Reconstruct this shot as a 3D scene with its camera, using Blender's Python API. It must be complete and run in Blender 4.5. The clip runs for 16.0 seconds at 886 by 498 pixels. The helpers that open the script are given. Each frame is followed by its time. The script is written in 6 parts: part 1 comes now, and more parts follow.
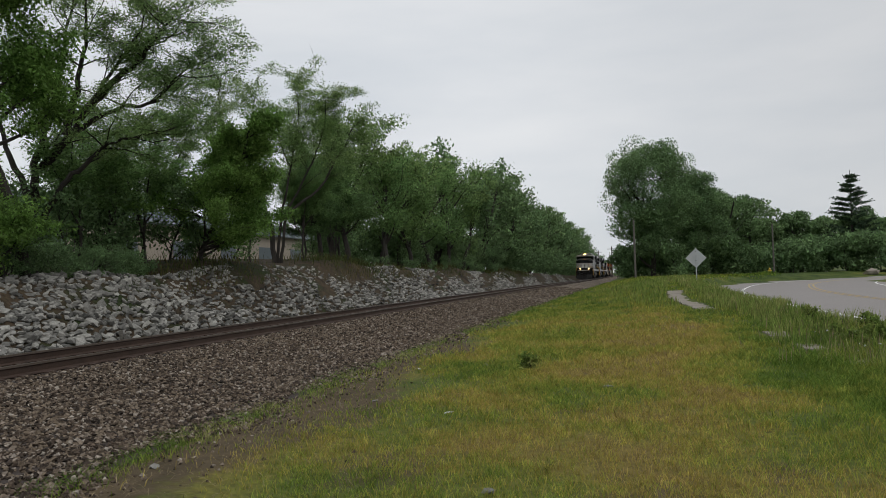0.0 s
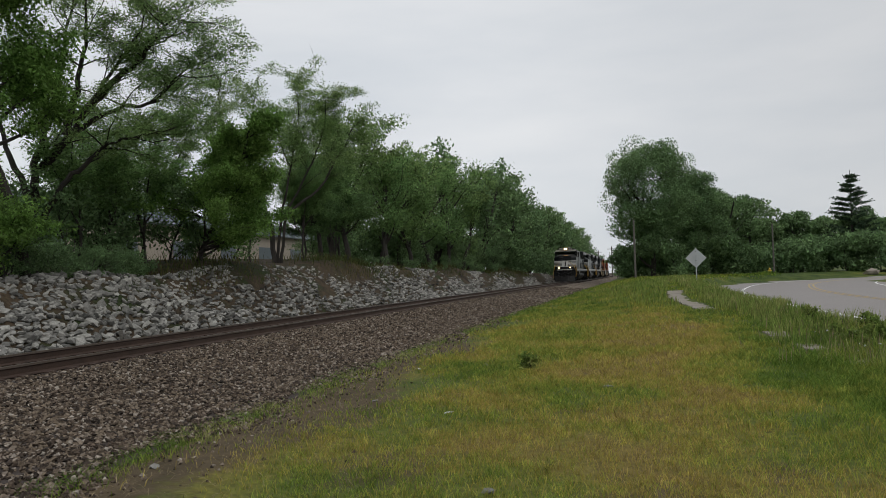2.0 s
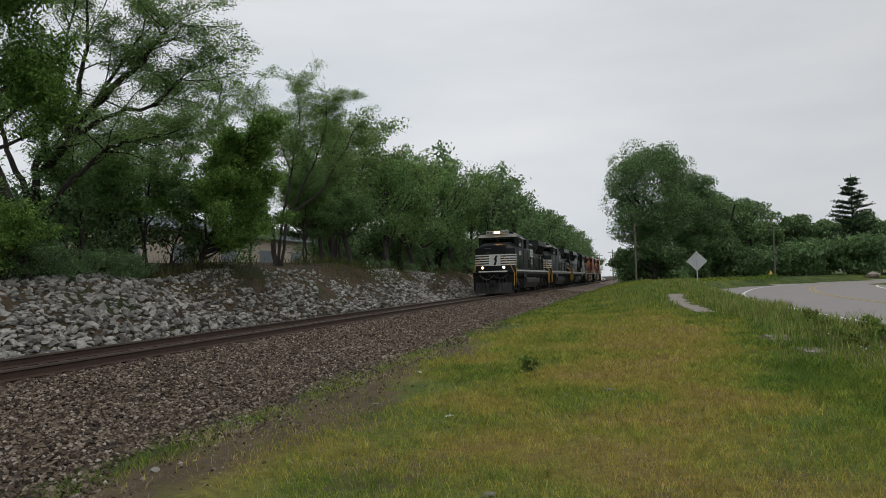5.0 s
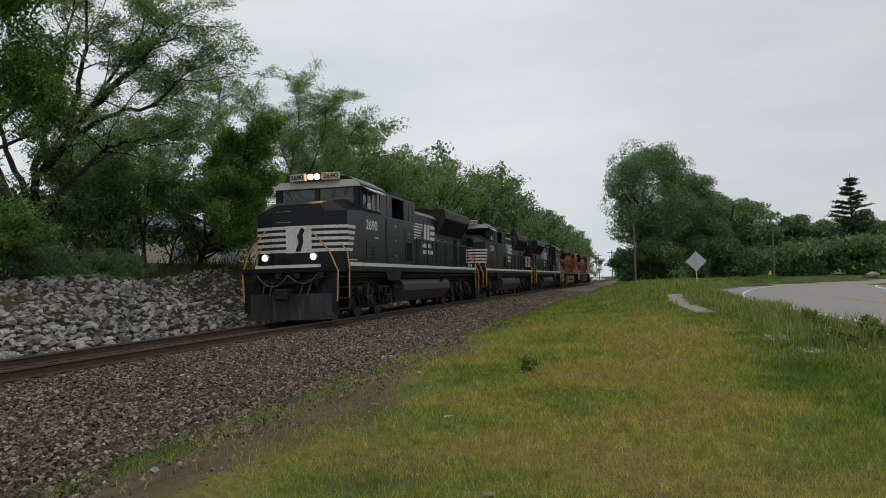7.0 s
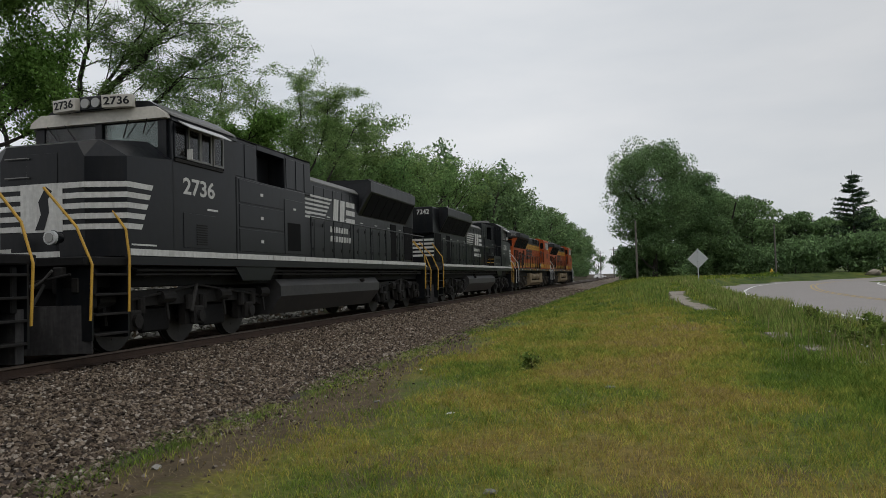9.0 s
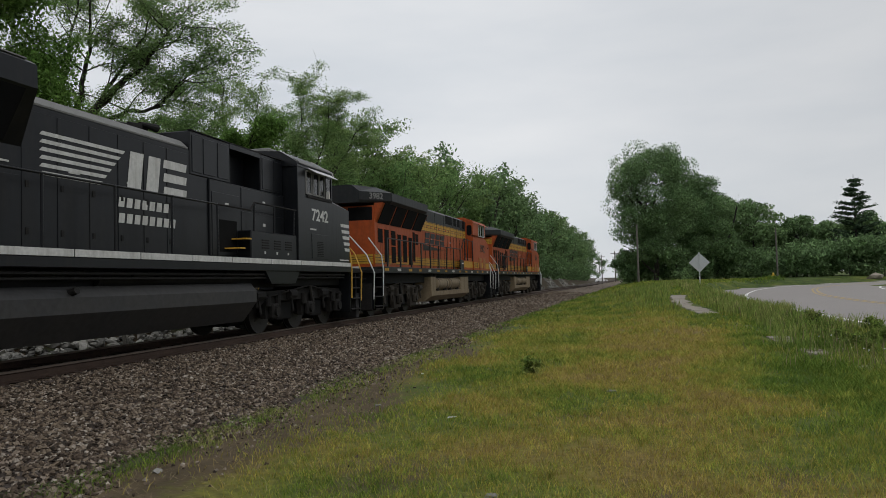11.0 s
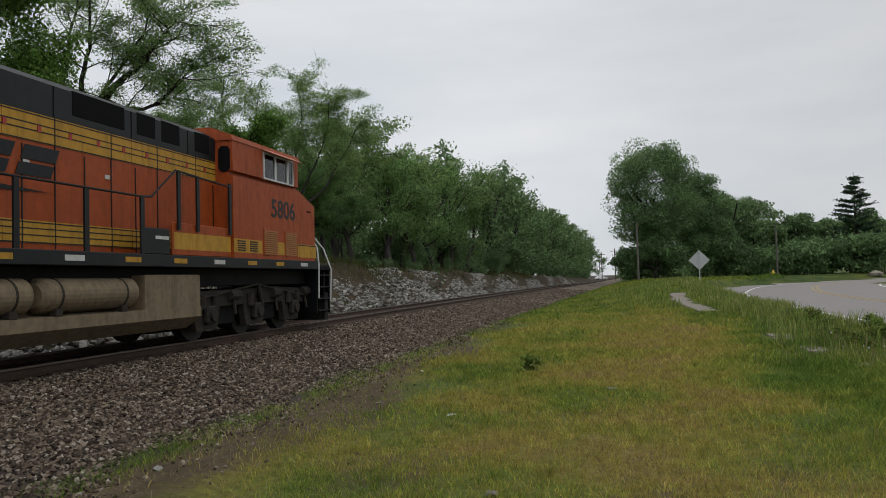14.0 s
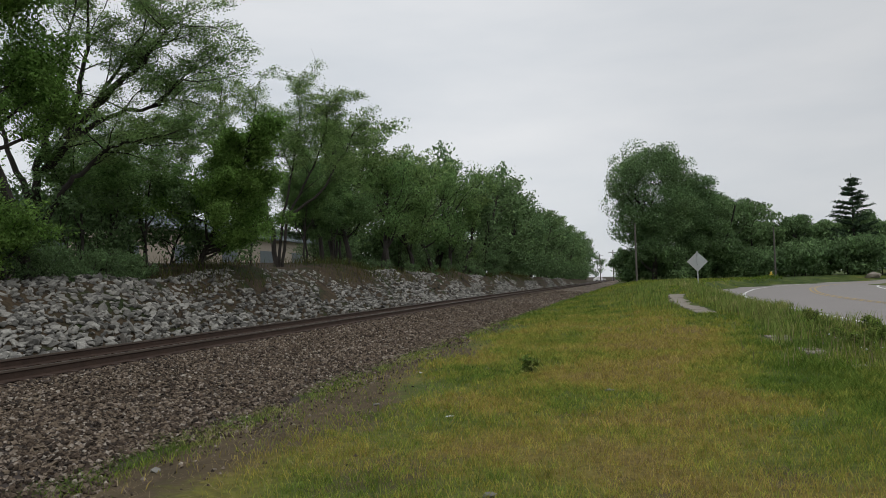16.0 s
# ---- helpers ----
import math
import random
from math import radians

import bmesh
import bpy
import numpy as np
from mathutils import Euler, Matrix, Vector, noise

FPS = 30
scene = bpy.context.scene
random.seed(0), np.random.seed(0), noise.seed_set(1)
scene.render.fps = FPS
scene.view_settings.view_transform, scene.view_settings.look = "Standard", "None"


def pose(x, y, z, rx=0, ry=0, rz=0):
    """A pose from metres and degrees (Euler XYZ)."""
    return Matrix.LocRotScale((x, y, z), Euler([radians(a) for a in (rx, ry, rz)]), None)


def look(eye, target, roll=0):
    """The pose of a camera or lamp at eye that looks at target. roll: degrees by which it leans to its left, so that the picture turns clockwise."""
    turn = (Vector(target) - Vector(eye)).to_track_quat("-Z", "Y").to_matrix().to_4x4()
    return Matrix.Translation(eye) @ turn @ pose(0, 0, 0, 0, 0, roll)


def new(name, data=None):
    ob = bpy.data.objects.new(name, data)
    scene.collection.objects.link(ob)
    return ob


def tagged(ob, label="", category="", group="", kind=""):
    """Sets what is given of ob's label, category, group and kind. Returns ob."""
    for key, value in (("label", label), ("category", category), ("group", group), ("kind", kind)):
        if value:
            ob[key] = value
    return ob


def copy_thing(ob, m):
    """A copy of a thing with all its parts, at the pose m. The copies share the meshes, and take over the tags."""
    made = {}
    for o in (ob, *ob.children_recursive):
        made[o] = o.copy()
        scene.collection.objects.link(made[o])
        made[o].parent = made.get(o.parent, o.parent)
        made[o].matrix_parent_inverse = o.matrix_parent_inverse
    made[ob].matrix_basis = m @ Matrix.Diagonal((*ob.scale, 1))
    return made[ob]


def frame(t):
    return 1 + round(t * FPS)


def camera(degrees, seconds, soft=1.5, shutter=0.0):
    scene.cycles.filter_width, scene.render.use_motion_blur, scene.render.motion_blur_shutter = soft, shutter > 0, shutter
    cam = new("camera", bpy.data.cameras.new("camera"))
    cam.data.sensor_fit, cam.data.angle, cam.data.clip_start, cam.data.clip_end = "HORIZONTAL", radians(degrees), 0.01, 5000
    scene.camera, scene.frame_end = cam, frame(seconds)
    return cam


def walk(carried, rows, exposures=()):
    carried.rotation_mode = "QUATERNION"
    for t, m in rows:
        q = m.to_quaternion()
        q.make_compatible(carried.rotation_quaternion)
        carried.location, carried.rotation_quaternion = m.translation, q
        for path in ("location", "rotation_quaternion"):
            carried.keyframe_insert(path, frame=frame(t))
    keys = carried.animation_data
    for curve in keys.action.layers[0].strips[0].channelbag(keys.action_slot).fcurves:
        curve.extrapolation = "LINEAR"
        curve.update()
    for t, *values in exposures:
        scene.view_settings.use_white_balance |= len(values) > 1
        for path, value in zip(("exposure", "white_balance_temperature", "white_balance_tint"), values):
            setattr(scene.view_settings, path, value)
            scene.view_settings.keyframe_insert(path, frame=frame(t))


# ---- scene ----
# ---- camera: stands still by the line, hand-held sway ----
cam = camera(60.85, 16.0, soft=0.8)
EYE = (0.0, 0.0, 1.1306)
YAW, TILT, LEAN = 12.836, 92.142, -1.62
SWAY = [  # seconds, turn and nod, in steps of 0.0429 degrees
    (0.0, 0, 0), (2.0, 0, 0), (2.5, 18, 6), (3.0, 12, 7), (3.5, 3, 6), (4.0, 4, 4),
    (6.5, -4, 9), (7.0, 0, 6), (7.5, 1, 3.5), (8.0, 3, 3), (8.5, 2, 3), (9.0, 3, 1.5),
    (11.5, 5, 9), (12.0, 4.5, 7.5), (12.5, 5, 4.5), (13.0, 5, 4.5), (13.5, 4, 4.5),
    (14.0, 5, 4), (14.5, 5, 4.3), (15.0, 4, 4.5), (15.5, 3, 5.5), (16.0, 2, 6.5)]
walk(cam, [(t, pose(*EYE) @ pose(0, 0, 0, 0, 0, YAW + a * 0.0429) @ pose(0, 0, 0, TILT + b * 0.0429, 0, 0)
            @ pose(0, 0, 0, 0, 0, LEAN)) for t, a, b in SWAY])

# ---- overcast daylight ----
world = bpy.data.worlds.new("overcast_sky")
scene.world = world
world.use_nodes = True
wn, wl = world.node_tree.nodes, world.node_tree.links
wn.clear()
sky = wn.new("ShaderNodeTexSky")
sky.sky_type, sky.sun_disc = "NISHITA", False
sky.sun_elevation, sky.sun_rotation = radians(48), radians(150)
sky_gain = wn.new("ShaderNodeMixRGB")
sky_gain.blend_type = "MULTIPLY"
sky_gain.inputs[0].default_value = 1.0
sky_gain.inputs[2].default_value = (0.07, 0.07, 0.07, 1)
wl.new(sky.outputs[0], sky_gain.inputs[1])
tc = wn.new("ShaderNodeTexCoord")
mp = wn.new("ShaderNodeMapping")
mp.inputs["Scale"].default_value = (1.1, 1.1, 4.0)
wl.new(tc.outputs["Generated"], mp.inputs["Vector"])
cl = wn.new("ShaderNodeTexNoise")
cl.inputs["Scale"].default_value, cl.inputs["Detail"].default_value, cl.inputs["Roughness"].default_value = 1.9, 5, 0.5
wl.new(mp.outputs[0], cl.inputs["Vector"])
ramp = wn.new("ShaderNodeValToRGB")
ramp.color_ramp.elements[0].position, ramp.color_ramp.elements[0].color = 0.32, (0.63, 0.665, 0.705, 1)
ramp.color_ramp.elements[1].position, ramp.color_ramp.elements[1].color = 0.68, (0.79, 0.80, 0.815, 1)
wl.new(cl.outputs["Fac"], ramp.inputs[0])
veil = wn.new("ShaderNodeMixRGB")
veil.inputs[0].default_value = 0.92
wl.new(sky_gain.outputs[0], veil.inputs[1])
wl.new(ramp.outputs[0], veil.inputs[2])
side = wn.new("ShaderNodeSeparateXYZ")
wl.new(tc.outputs["Generated"], side.inputs[0])
thick_cloud = wn.new("ShaderNodeMapRange")
thick_cloud.interpolation_type = "SMOOTHSTEP"
thick_cloud.inputs[1].default_value, thick_cloud.inputs[2].default_value = -0.25, 0.45
thick_cloud.inputs[3].default_value, thick_cloud.inputs[4].default_value = 1.055, 0.85
wl.new(side.outputs[0], thick_cloud.inputs[0])
dim = wn.new("ShaderNodeMixRGB")
dim.blend_type = "MULTIPLY"
dim.inputs[0].default_value = 1.0
wl.new(veil.outputs[0], dim.inputs[1])
wl.new(thick_cloud.outputs[0], dim.inputs[2])
bg = wn.new("ShaderNodeBackground")
bg.inputs["Strength"].default_value = 1.0
wl.new(dim.outputs[0], bg.inputs["Color"])
wo = wn.new("ShaderNodeOutputWorld")
wl.new(bg.outputs[0], wo.inputs["Surface"])

sun_data = bpy.data.lights.new("sun", "SUN")
sun_data.energy, sun_data.angle, sun_data.color = 0.7, radians(40), (1.0, 0.97, 0.92)
sun = new("sun", sun_data)
sun.matrix_world = look((20, -20, 40), (0, 8, 0))
scene.view_settings.exposure = 0.0

# ---- materials ----
def material(name, base, rough=0.7, metal=0.0, vary=0.25, scale=3.0, fine=40.0, bump=0.0, tint=None, random_amount=0.0,
             island=0.0, spec=0.5, streak=None):
    """A surface with large blotches and fine grain; tint: the colour of the blotches."""
    m = bpy.data.materials.new(name)
    m.use_nodes = True
    n, l = m.node_tree.nodes, m.node_tree.links
    b = n["Principled BSDF"]
    b.inputs["Roughness"].default_value, b.inputs["Metallic"].default_value = rough, metal
    b.inputs["Specular IOR Level"].default_value = spec
    geo = n.new("ShaderNodeNewGeometry")
    tcn = n.new("ShaderNodeTexCoord")
    where = tcn.outputs["Object"]
    big, small = n.new("ShaderNodeTexNoise"), n.new("ShaderNodeTexNoise")
    for tex, s in ((big, scale), (small, fine)):
        tex.inputs["Scale"].default_value, tex.inputs["Detail"].default_value = s, 4
        l.new(where, tex.inputs["Vector"])
    dark = tint or tuple(c * 0.55 for c in base)
    mix = n.new("ShaderNodeMixRGB")
    mix.inputs[1].default_value, mix.inputs[2].default_value = (*base, 1), (*dark, 1)
    step = n.new("ShaderNodeMapRange")
    step.inputs[1].default_value, step.inputs[2].default_value = 0.38, 0.72
    step.inputs[4].default_value = min(1.0, vary * 2)
    l.new(big.outputs["Fac"], step.inputs[0])
    l.new(step.outputs[0], mix.inputs[0])
    hsv = n.new("ShaderNodeHueSaturation")
    paint = mix.outputs[0]
    if streak:
        mpn, run, cut, over = n.new("ShaderNodeMapping"), n.new("ShaderNodeTexNoise"), n.new("ShaderNodeMapRange"), n.new("ShaderNodeMixRGB")
        mpn.inputs["Scale"].default_value = (5.0, 5.0, 0.55)
        l.new(where, mpn.inputs[0])
        l.new(mpn.outputs[0], run.inputs["Vector"])
        run.inputs["Scale"].default_value, run.inputs["Detail"].default_value, run.inputs["Roughness"].default_value = 1.6, 6, 0.65
        cut.inputs[1].default_value, cut.inputs[2].default_value, cut.inputs[4].default_value = 0.47, 0.78, streak[3]
        l.new(run.outputs["Fac"], cut.inputs[0])
        l.new(cut.outputs[0], over.inputs[0])
        l.new(paint, over.inputs[1])
        over.inputs[2].default_value = (*streak[:3], 1)
        paint = over.outputs[0]
        wear = n.new("ShaderNodeMapRange")
        wear.inputs[3].default_value, wear.inputs[4].default_value = rough, min(1.0, rough + 0.35)
        l.new(cut.outputs[0], wear.inputs[0])
        l.new(wear.outputs[0], b.inputs["Roughness"])
    l.new(paint, hsv.inputs["Color"])
    val = n.new("ShaderNodeMapRange")
    val.inputs[1].default_value, val.inputs[2].default_value = 0.25, 0.75
    val.inputs[3].default_value, val.inputs[4].default_value = 1 - vary, 1 + vary
    l.new(small.outputs["Fac"], val.inputs[0])
    out = val.outputs[0]
    for amount, socket in ((random_amount, None), (island, geo.outputs["Random Per Island"])):
        if amount:
            if socket is None:
                socket = n.new("ShaderNodeObjectInfo").outputs["Random"]
            r = n.new("ShaderNodeMapRange")
            r.inputs[3].default_value, r.inputs[4].default_value = 1 - amount, 1 + amount
            l.new(socket, r.inputs[0])
            mul = n.new("ShaderNodeMath")
            mul.operation = "MULTIPLY"
            l.new(out, mul.inputs[0])
            l.new(r.outputs[0], mul.inputs[1])
            out = mul.outputs[0]
    l.new(out, hsv.inputs["Value"])
    l.new(hsv.outputs[0], b.inputs["Base Color"])
    if bump:
        bp = n.new("ShaderNodeBump")
        bp.inputs["Strength"].default_value, bp.inputs["Distance"].default_value = bump, 0.02
        l.new(small.outputs["Fac"], bp.inputs["Height"])
        l.new(bp.outputs[0], b.inputs["Normal"])
    return m


def patchy(name, colours, scale, fine_scale, rough=0.9, island=0.0, translucent=0.0, stretch=(1, 1, 1), bump=0.0):
    """Several colours in soft patches over the ground, with fine grain."""
    m = bpy.data.materials.new(name)
    m.use_nodes = True
    n, l = m.node_tree.nodes, m.node_tree.links
    b = n["Principled BSDF"]
    b.inputs["Roughness"].default_value = rough
    b.inputs["Specular IOR Level"].default_value = 0.2
    geo = n.new("ShaderNodeNewGeometry")
    tcn = n.new("ShaderNodeTexCoord")
    mpn = n.new("ShaderNodeMapping")
    mpn.inputs["Scale"].default_value = stretch
    l.new(tcn.outputs["Object"], mpn.inputs[0])
    big, small = n.new("ShaderNodeTexNoise"), n.new("ShaderNodeTexNoise")
    big.inputs["Scale"].default_value, big.inputs["Detail"].default_value, big.inputs["Roughness"].default_value = scale, 5, 0.62
    small.inputs["Scale"].default_value, small.inputs["Detail"].default_value = fine_scale, 4
    l.new(mpn.outputs[0], big.inputs["Vector"])
    l.new(tcn.outputs["Object"], small.inputs["Vector"])
    rp = n.new("ShaderNodeValToRGB")
    el = rp.color_ramp.elements
    el[0].position, el[0].color = colours[0][0], (*colours[0][1], 1)
    el[1].position, el[1].color = colours[-1][0], (*colours[-1][1], 1)
    for p, c in colours[1:-1]:
        e = el.new(p)
        e.color = (*c, 1)
    l.new(big.outputs["Fac"], rp.inputs[0])
    hsv = n.new("ShaderNodeHueSaturation")
    l.new(rp.outputs[0], hsv.inputs["Color"])
    val = n.new("ShaderNodeMapRange")
    val.inputs[1].default_value, val.inputs[2].default_value, val.inputs[3].default_value, val.inputs[4].default_value = 0.3, 0.7, 0.65, 1.35
    l.new(small.outputs["Fac"], val.inputs[0])
    out = val.outputs[0]
    if island:
        r = n.new("ShaderNodeMapRange")
        r.inputs[3].default_value, r.inputs[4].default_value = 1 - island, 1 + island
        l.new(geo.outputs["Random Per Island"], r.inputs[0])
        mul = n.new("ShaderNodeMath")
        mul.operation = "MULTIPLY"
        l.new(out, mul.inputs[0])
        l.new(r.outputs[0], mul.inputs[1])
        out = mul.outputs[0]
    l.new(out, hsv.inputs["Value"])
    l.new(hsv.outputs[0], b.inputs["Base Color"])
    if bump:
        bp = n.new("ShaderNodeBump")
        bp.inputs["Strength"].default_value, bp.inputs["Distance"].default_value = bump, 0.03
        l.new(small.outputs["Fac"], bp.inputs["Height"])
        l.new(bp.outputs[0], b.inputs["Normal"])
    if translucent:
        tr = n.new("ShaderNodeBsdfTranslucent")
        l.new(hsv.outputs[0], tr.inputs["Color"])
        ms = n.new("ShaderNodeMixShader")
        ms.inputs[0].default_value = translucent
        l.new(b.outputs[0], ms.inputs[1])
        l.new(tr.outputs[0], ms.inputs[2])
        l.new(ms.outputs[0], n["Material Output"].inputs["Surface"])
    return m


def glowing(name, colour, strength):
    m = bpy.data.materials.new(name)
    m.use_nodes = True
    b = m.node_tree.nodes["Principled BSDF"]
    b.inputs["Base Color"].default_value = (*colour, 1)
    b.inputs["Emission Color"].default_value = (*colour, 1)
    b.inputs["Emission Strength"].default_value = strength
    return m


def clear_glass(name, tint):
    m = bpy.data.materials.new(name)
    m.use_nodes = True
    n, l = m.node_tree.nodes, m.node_tree.links
    g, t, x = n.new("ShaderNodeBsdfGlossy"), n.new("ShaderNodeBsdfTransparent"), n.new("ShaderNodeMixShader")
    g.inputs["Roughness"].default_value = 0.05
    t.inputs["Color"].default_value = (*tint, 1)
    fr = n.new("ShaderNodeFresnel")
    fr.inputs["IOR"].default_value = 1.6
    l.new(fr.outputs[0], x.inputs[0])
    l.new(t.outputs[0], x.inputs[1])
    l.new(g.outputs[0], x.inputs[2])
    l.new(x.outputs[0], n["Material Output"].inputs["Surface"])
    return m


GRASS = [(0.0, (0.088, 0.155, 0.024)), (0.25, (0.165, 0.24, 0.04)), (0.45, (0.265, 0.305, 0.056)), (0.62, (0.385, 0.34, 0.075)), (0.80, (0.41, 0.31, 0.088)), (1.0, (0.32, 0.25, 0.12))]


def dryness(x, y):
    """How parched the verge is, 0 lush to 1 straw, before the fine patches."""
    u = x + lateral(y)
    d = 0.43 + 0.28 * np.exp(-((x - 0.4 - 0.03 * y) / 2.1) ** 2) * np.exp(-((y - 9) / 9) ** 2)
    d = d + 0.26 * np.exp(-((y - 21) / 4.5) ** 2) * np.exp(-((x - 0.3) / 2.2) ** 2)
    d = d - 0.30 * np.exp(-((x - 0.2 * y - 0.4) / (0.6 + 0.05 * y)) ** 2) * smooth01((y - 5) / 5)
    d = d - 0.42 * np.exp(-((u - 4.1) / 0.5) ** 2)
    return d - 0.10 * smooth01((y - 26) / 10)


def parched(name, shade, fine_scale, blades_mix, translucent, bump=0.0):
    """Grass that runs from green to straw by the sheet's layer of dryness, broken up at two scales; shade darkens all
    its colours.
    """
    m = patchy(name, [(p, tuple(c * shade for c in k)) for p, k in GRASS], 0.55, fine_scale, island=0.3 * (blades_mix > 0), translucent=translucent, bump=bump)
    n, l = m.node_tree.nodes, m.node_tree.links
    rp = next(k for k in n if k.bl_idname == "ShaderNodeValToRGB")
    big = rp.inputs[0].links[0].from_socket
    at, spread, add = n.new("ShaderNodeAttribute"), n.new("ShaderNodeMapRange"), n.new("ShaderNodeMath")
    at.attribute_name = "dryness"
    spread.clamp = False
    spread.inputs[1].default_value, spread.inputs[2].default_value, spread.inputs[3].default_value, spread.inputs[4].default_value = 0.3, 0.7, -0.34, 0.34
    l.new(big, spread.inputs[0])
    l.new(spread.outputs[0], add.inputs[0])
    l.new(at.outputs["Fac"], add.inputs[1])
    out = add.outputs[0]
    if blades_mix:
        mul, more = n.new("ShaderNodeMath"), n.new("ShaderNodeMath")
        mul.operation = "MULTIPLY_ADD"
        mul.inputs[1].default_value, mul.inputs[2].default_value = blades_mix, -blades_mix / 2
        sq = n.new("ShaderNodeMath")
        sq.operation = "FRACT"
        big_r = n.new("ShaderNodeMath")
        big_r.operation = "MULTIPLY"
        big_r.inputs[1].default_value = 37.0
        l.new(n.new("ShaderNodeNewGeometry").outputs["Random Per Island"], big_r.inputs[0])
        l.new(big_r.outputs[0], sq.inputs[0])
        l.new(sq.outputs[0], mul.inputs[0])
        l.new(out, more.inputs[0])
        l.new(mul.outputs[0], more.inputs[1])
        out = more.outputs[0]
    l.new(out, rp.inputs[0])
    return m


M_grass = parched("mown_grass", 1.0, 6.0, 0.5, 0.3)
# ground sheet: grass colours at 0.4, the shade between blades painted in
M_shaded_soil = parched("shaded_grassy_soil", 0.4, 14.0, 0.0, 0.0, bump=0.6)
def with_dirt(m, colours):
    """Worn dirt where the sheet's own layer of wear says so."""
    n, l = m.node_tree.nodes, m.node_tree.links
    at = n.new("ShaderNodeAttribute")
    at.attribute_name = "wear"
    tcn, tex, rp, mx = n.new("ShaderNodeTexCoord"), n.new("ShaderNodeTexNoise"), n.new("ShaderNodeValToRGB"), n.new("ShaderNodeMixRGB")
    tex.inputs["Scale"].default_value, tex.inputs["Detail"].default_value, tex.inputs["Roughness"].default_value = 3.0, 8, 0.7
    l.new(tcn.outputs["Object"], tex.inputs["Vector"])
    el = rp.color_ramp.elements
    el[0].position, el[0].color, el[1].position, el[1].color = 0.3, (*colours[0], 1), 0.7, (*colours[1], 1)
    l.new(tex.outputs["Fac"], rp.inputs[0])
    ad = n.new("ShaderNodeMath")
    ad.operation = "MULTIPLY_ADD"
    l.new(tex.outputs["Fac"], ad.inputs[0])
    ad.inputs[1].default_value = 1.6
    l.new(at.outputs["Fac"], ad.inputs[2])
    st = n.new("ShaderNodeMapRange")
    st.inputs[1].default_value, st.inputs[2].default_value = 1.05, 1.5
    l.new(ad.outputs[0], st.inputs[0])
    b = n["Principled BSDF"]
    old = b.inputs["Base Color"].links[0].from_socket
    l.new(st.outputs[0], mx.inputs[0])
    l.new(old, mx.inputs[1])
    l.new(rp.outputs[0], mx.inputs[2])
    l.new(mx.outputs[0], b.inputs["Base Color"])


with_dirt(M_shaded_soil, ((0.05, 0.038, 0.021), (0.125, 0.092, 0.052)))
M_tall = patchy("tall_grass", [(0.32, (0.12, 0.20, 0.04)), (0.46, (0.17, 0.245, 0.055)), (0.58, (0.27, 0.29, 0.09)), (0.7, (0.36, 0.33, 0.15))], 0.9, 5.0, island=0.4, translucent=0.35)
M_bank_grass = patchy("rough_bank_grass", [(0.35, (0.05, 0.075, 0.02)), (0.5, (0.085, 0.095, 0.03)), (0.65, (0.13, 0.105, 0.045))], 0.6, 5.0, island=0.4, translucent=0.25)
M_straw = material("dry_straw", (0.30, 0.24, 0.14), 0.9, vary=0.3, island=0.4)
def speckled(name, stops, cells=0.0, fine=25.0):
    """Stones of several colours: one to each loose piece, or to each cell of a far bed."""
    m = bpy.data.materials.new(name)
    m.use_nodes = True
    n, l = m.node_tree.nodes, m.node_tree.links
    b = n["Principled BSDF"]
    b.inputs["Roughness"].default_value, b.inputs["Specular IOR Level"].default_value = 0.9, 0.25
    tcn = n.new("ShaderNodeTexCoord")
    rp = n.new("ShaderNodeValToRGB")
    el = rp.color_ramp.elements
    el[0].position, el[0].color = stops[0][0], (*stops[0][1], 1)
    el[1].position, el[1].color = stops[-1][0], (*stops[-1][1], 1)
    for p, c in stops[1:-1]:
        el.new(p).color = (*c, 1)
    if cells:
        vo = n.new("ShaderNodeTexVoronoi")
        vo.inputs["Scale"].default_value = cells
        l.new(tcn.outputs["Object"], vo.inputs["Vector"])
        sp = n.new("ShaderNodeSeparateColor")
        l.new(vo.outputs["Color"], sp.inputs[0])
        l.new(sp.outputs[0], rp.inputs[0])
    else:
        l.new(n.new("ShaderNodeNewGeometry").outputs["Random Per Island"], rp.inputs[0])
    grain, hsv, val = n.new("ShaderNodeTexNoise"), n.new("ShaderNodeHueSaturation"), n.new("ShaderNodeMapRange")
    grain.inputs["Scale"].default_value, grain.inputs["Detail"].default_value = fine, 4
    l.new(tcn.outputs["Object"], grain.inputs["Vector"])
    val.inputs[1].default_value, val.inputs[2].default_value, val.inputs[3].default_value, val.inputs[4].default_value = 0.3, 0.7, 0.6, 1.35
    l.new(grain.outputs["Fac"], val.inputs[0])
    l.new(rp.outputs[0], hsv.inputs["Color"])
    l.new(val.outputs[0], hsv.inputs["Value"])
    l.new(hsv.outputs[0], b.inputs["Base Color"])
    bp = n.new("ShaderNodeBump")
    bp.inputs["Strength"].default_value, bp.inputs["Distance"].default_value = 0.5, 0.02
    l.new(grain.outputs["Fac"], bp.inputs["Height"])
    l.new(bp.outputs[0], b.inputs["Normal"])
    return m


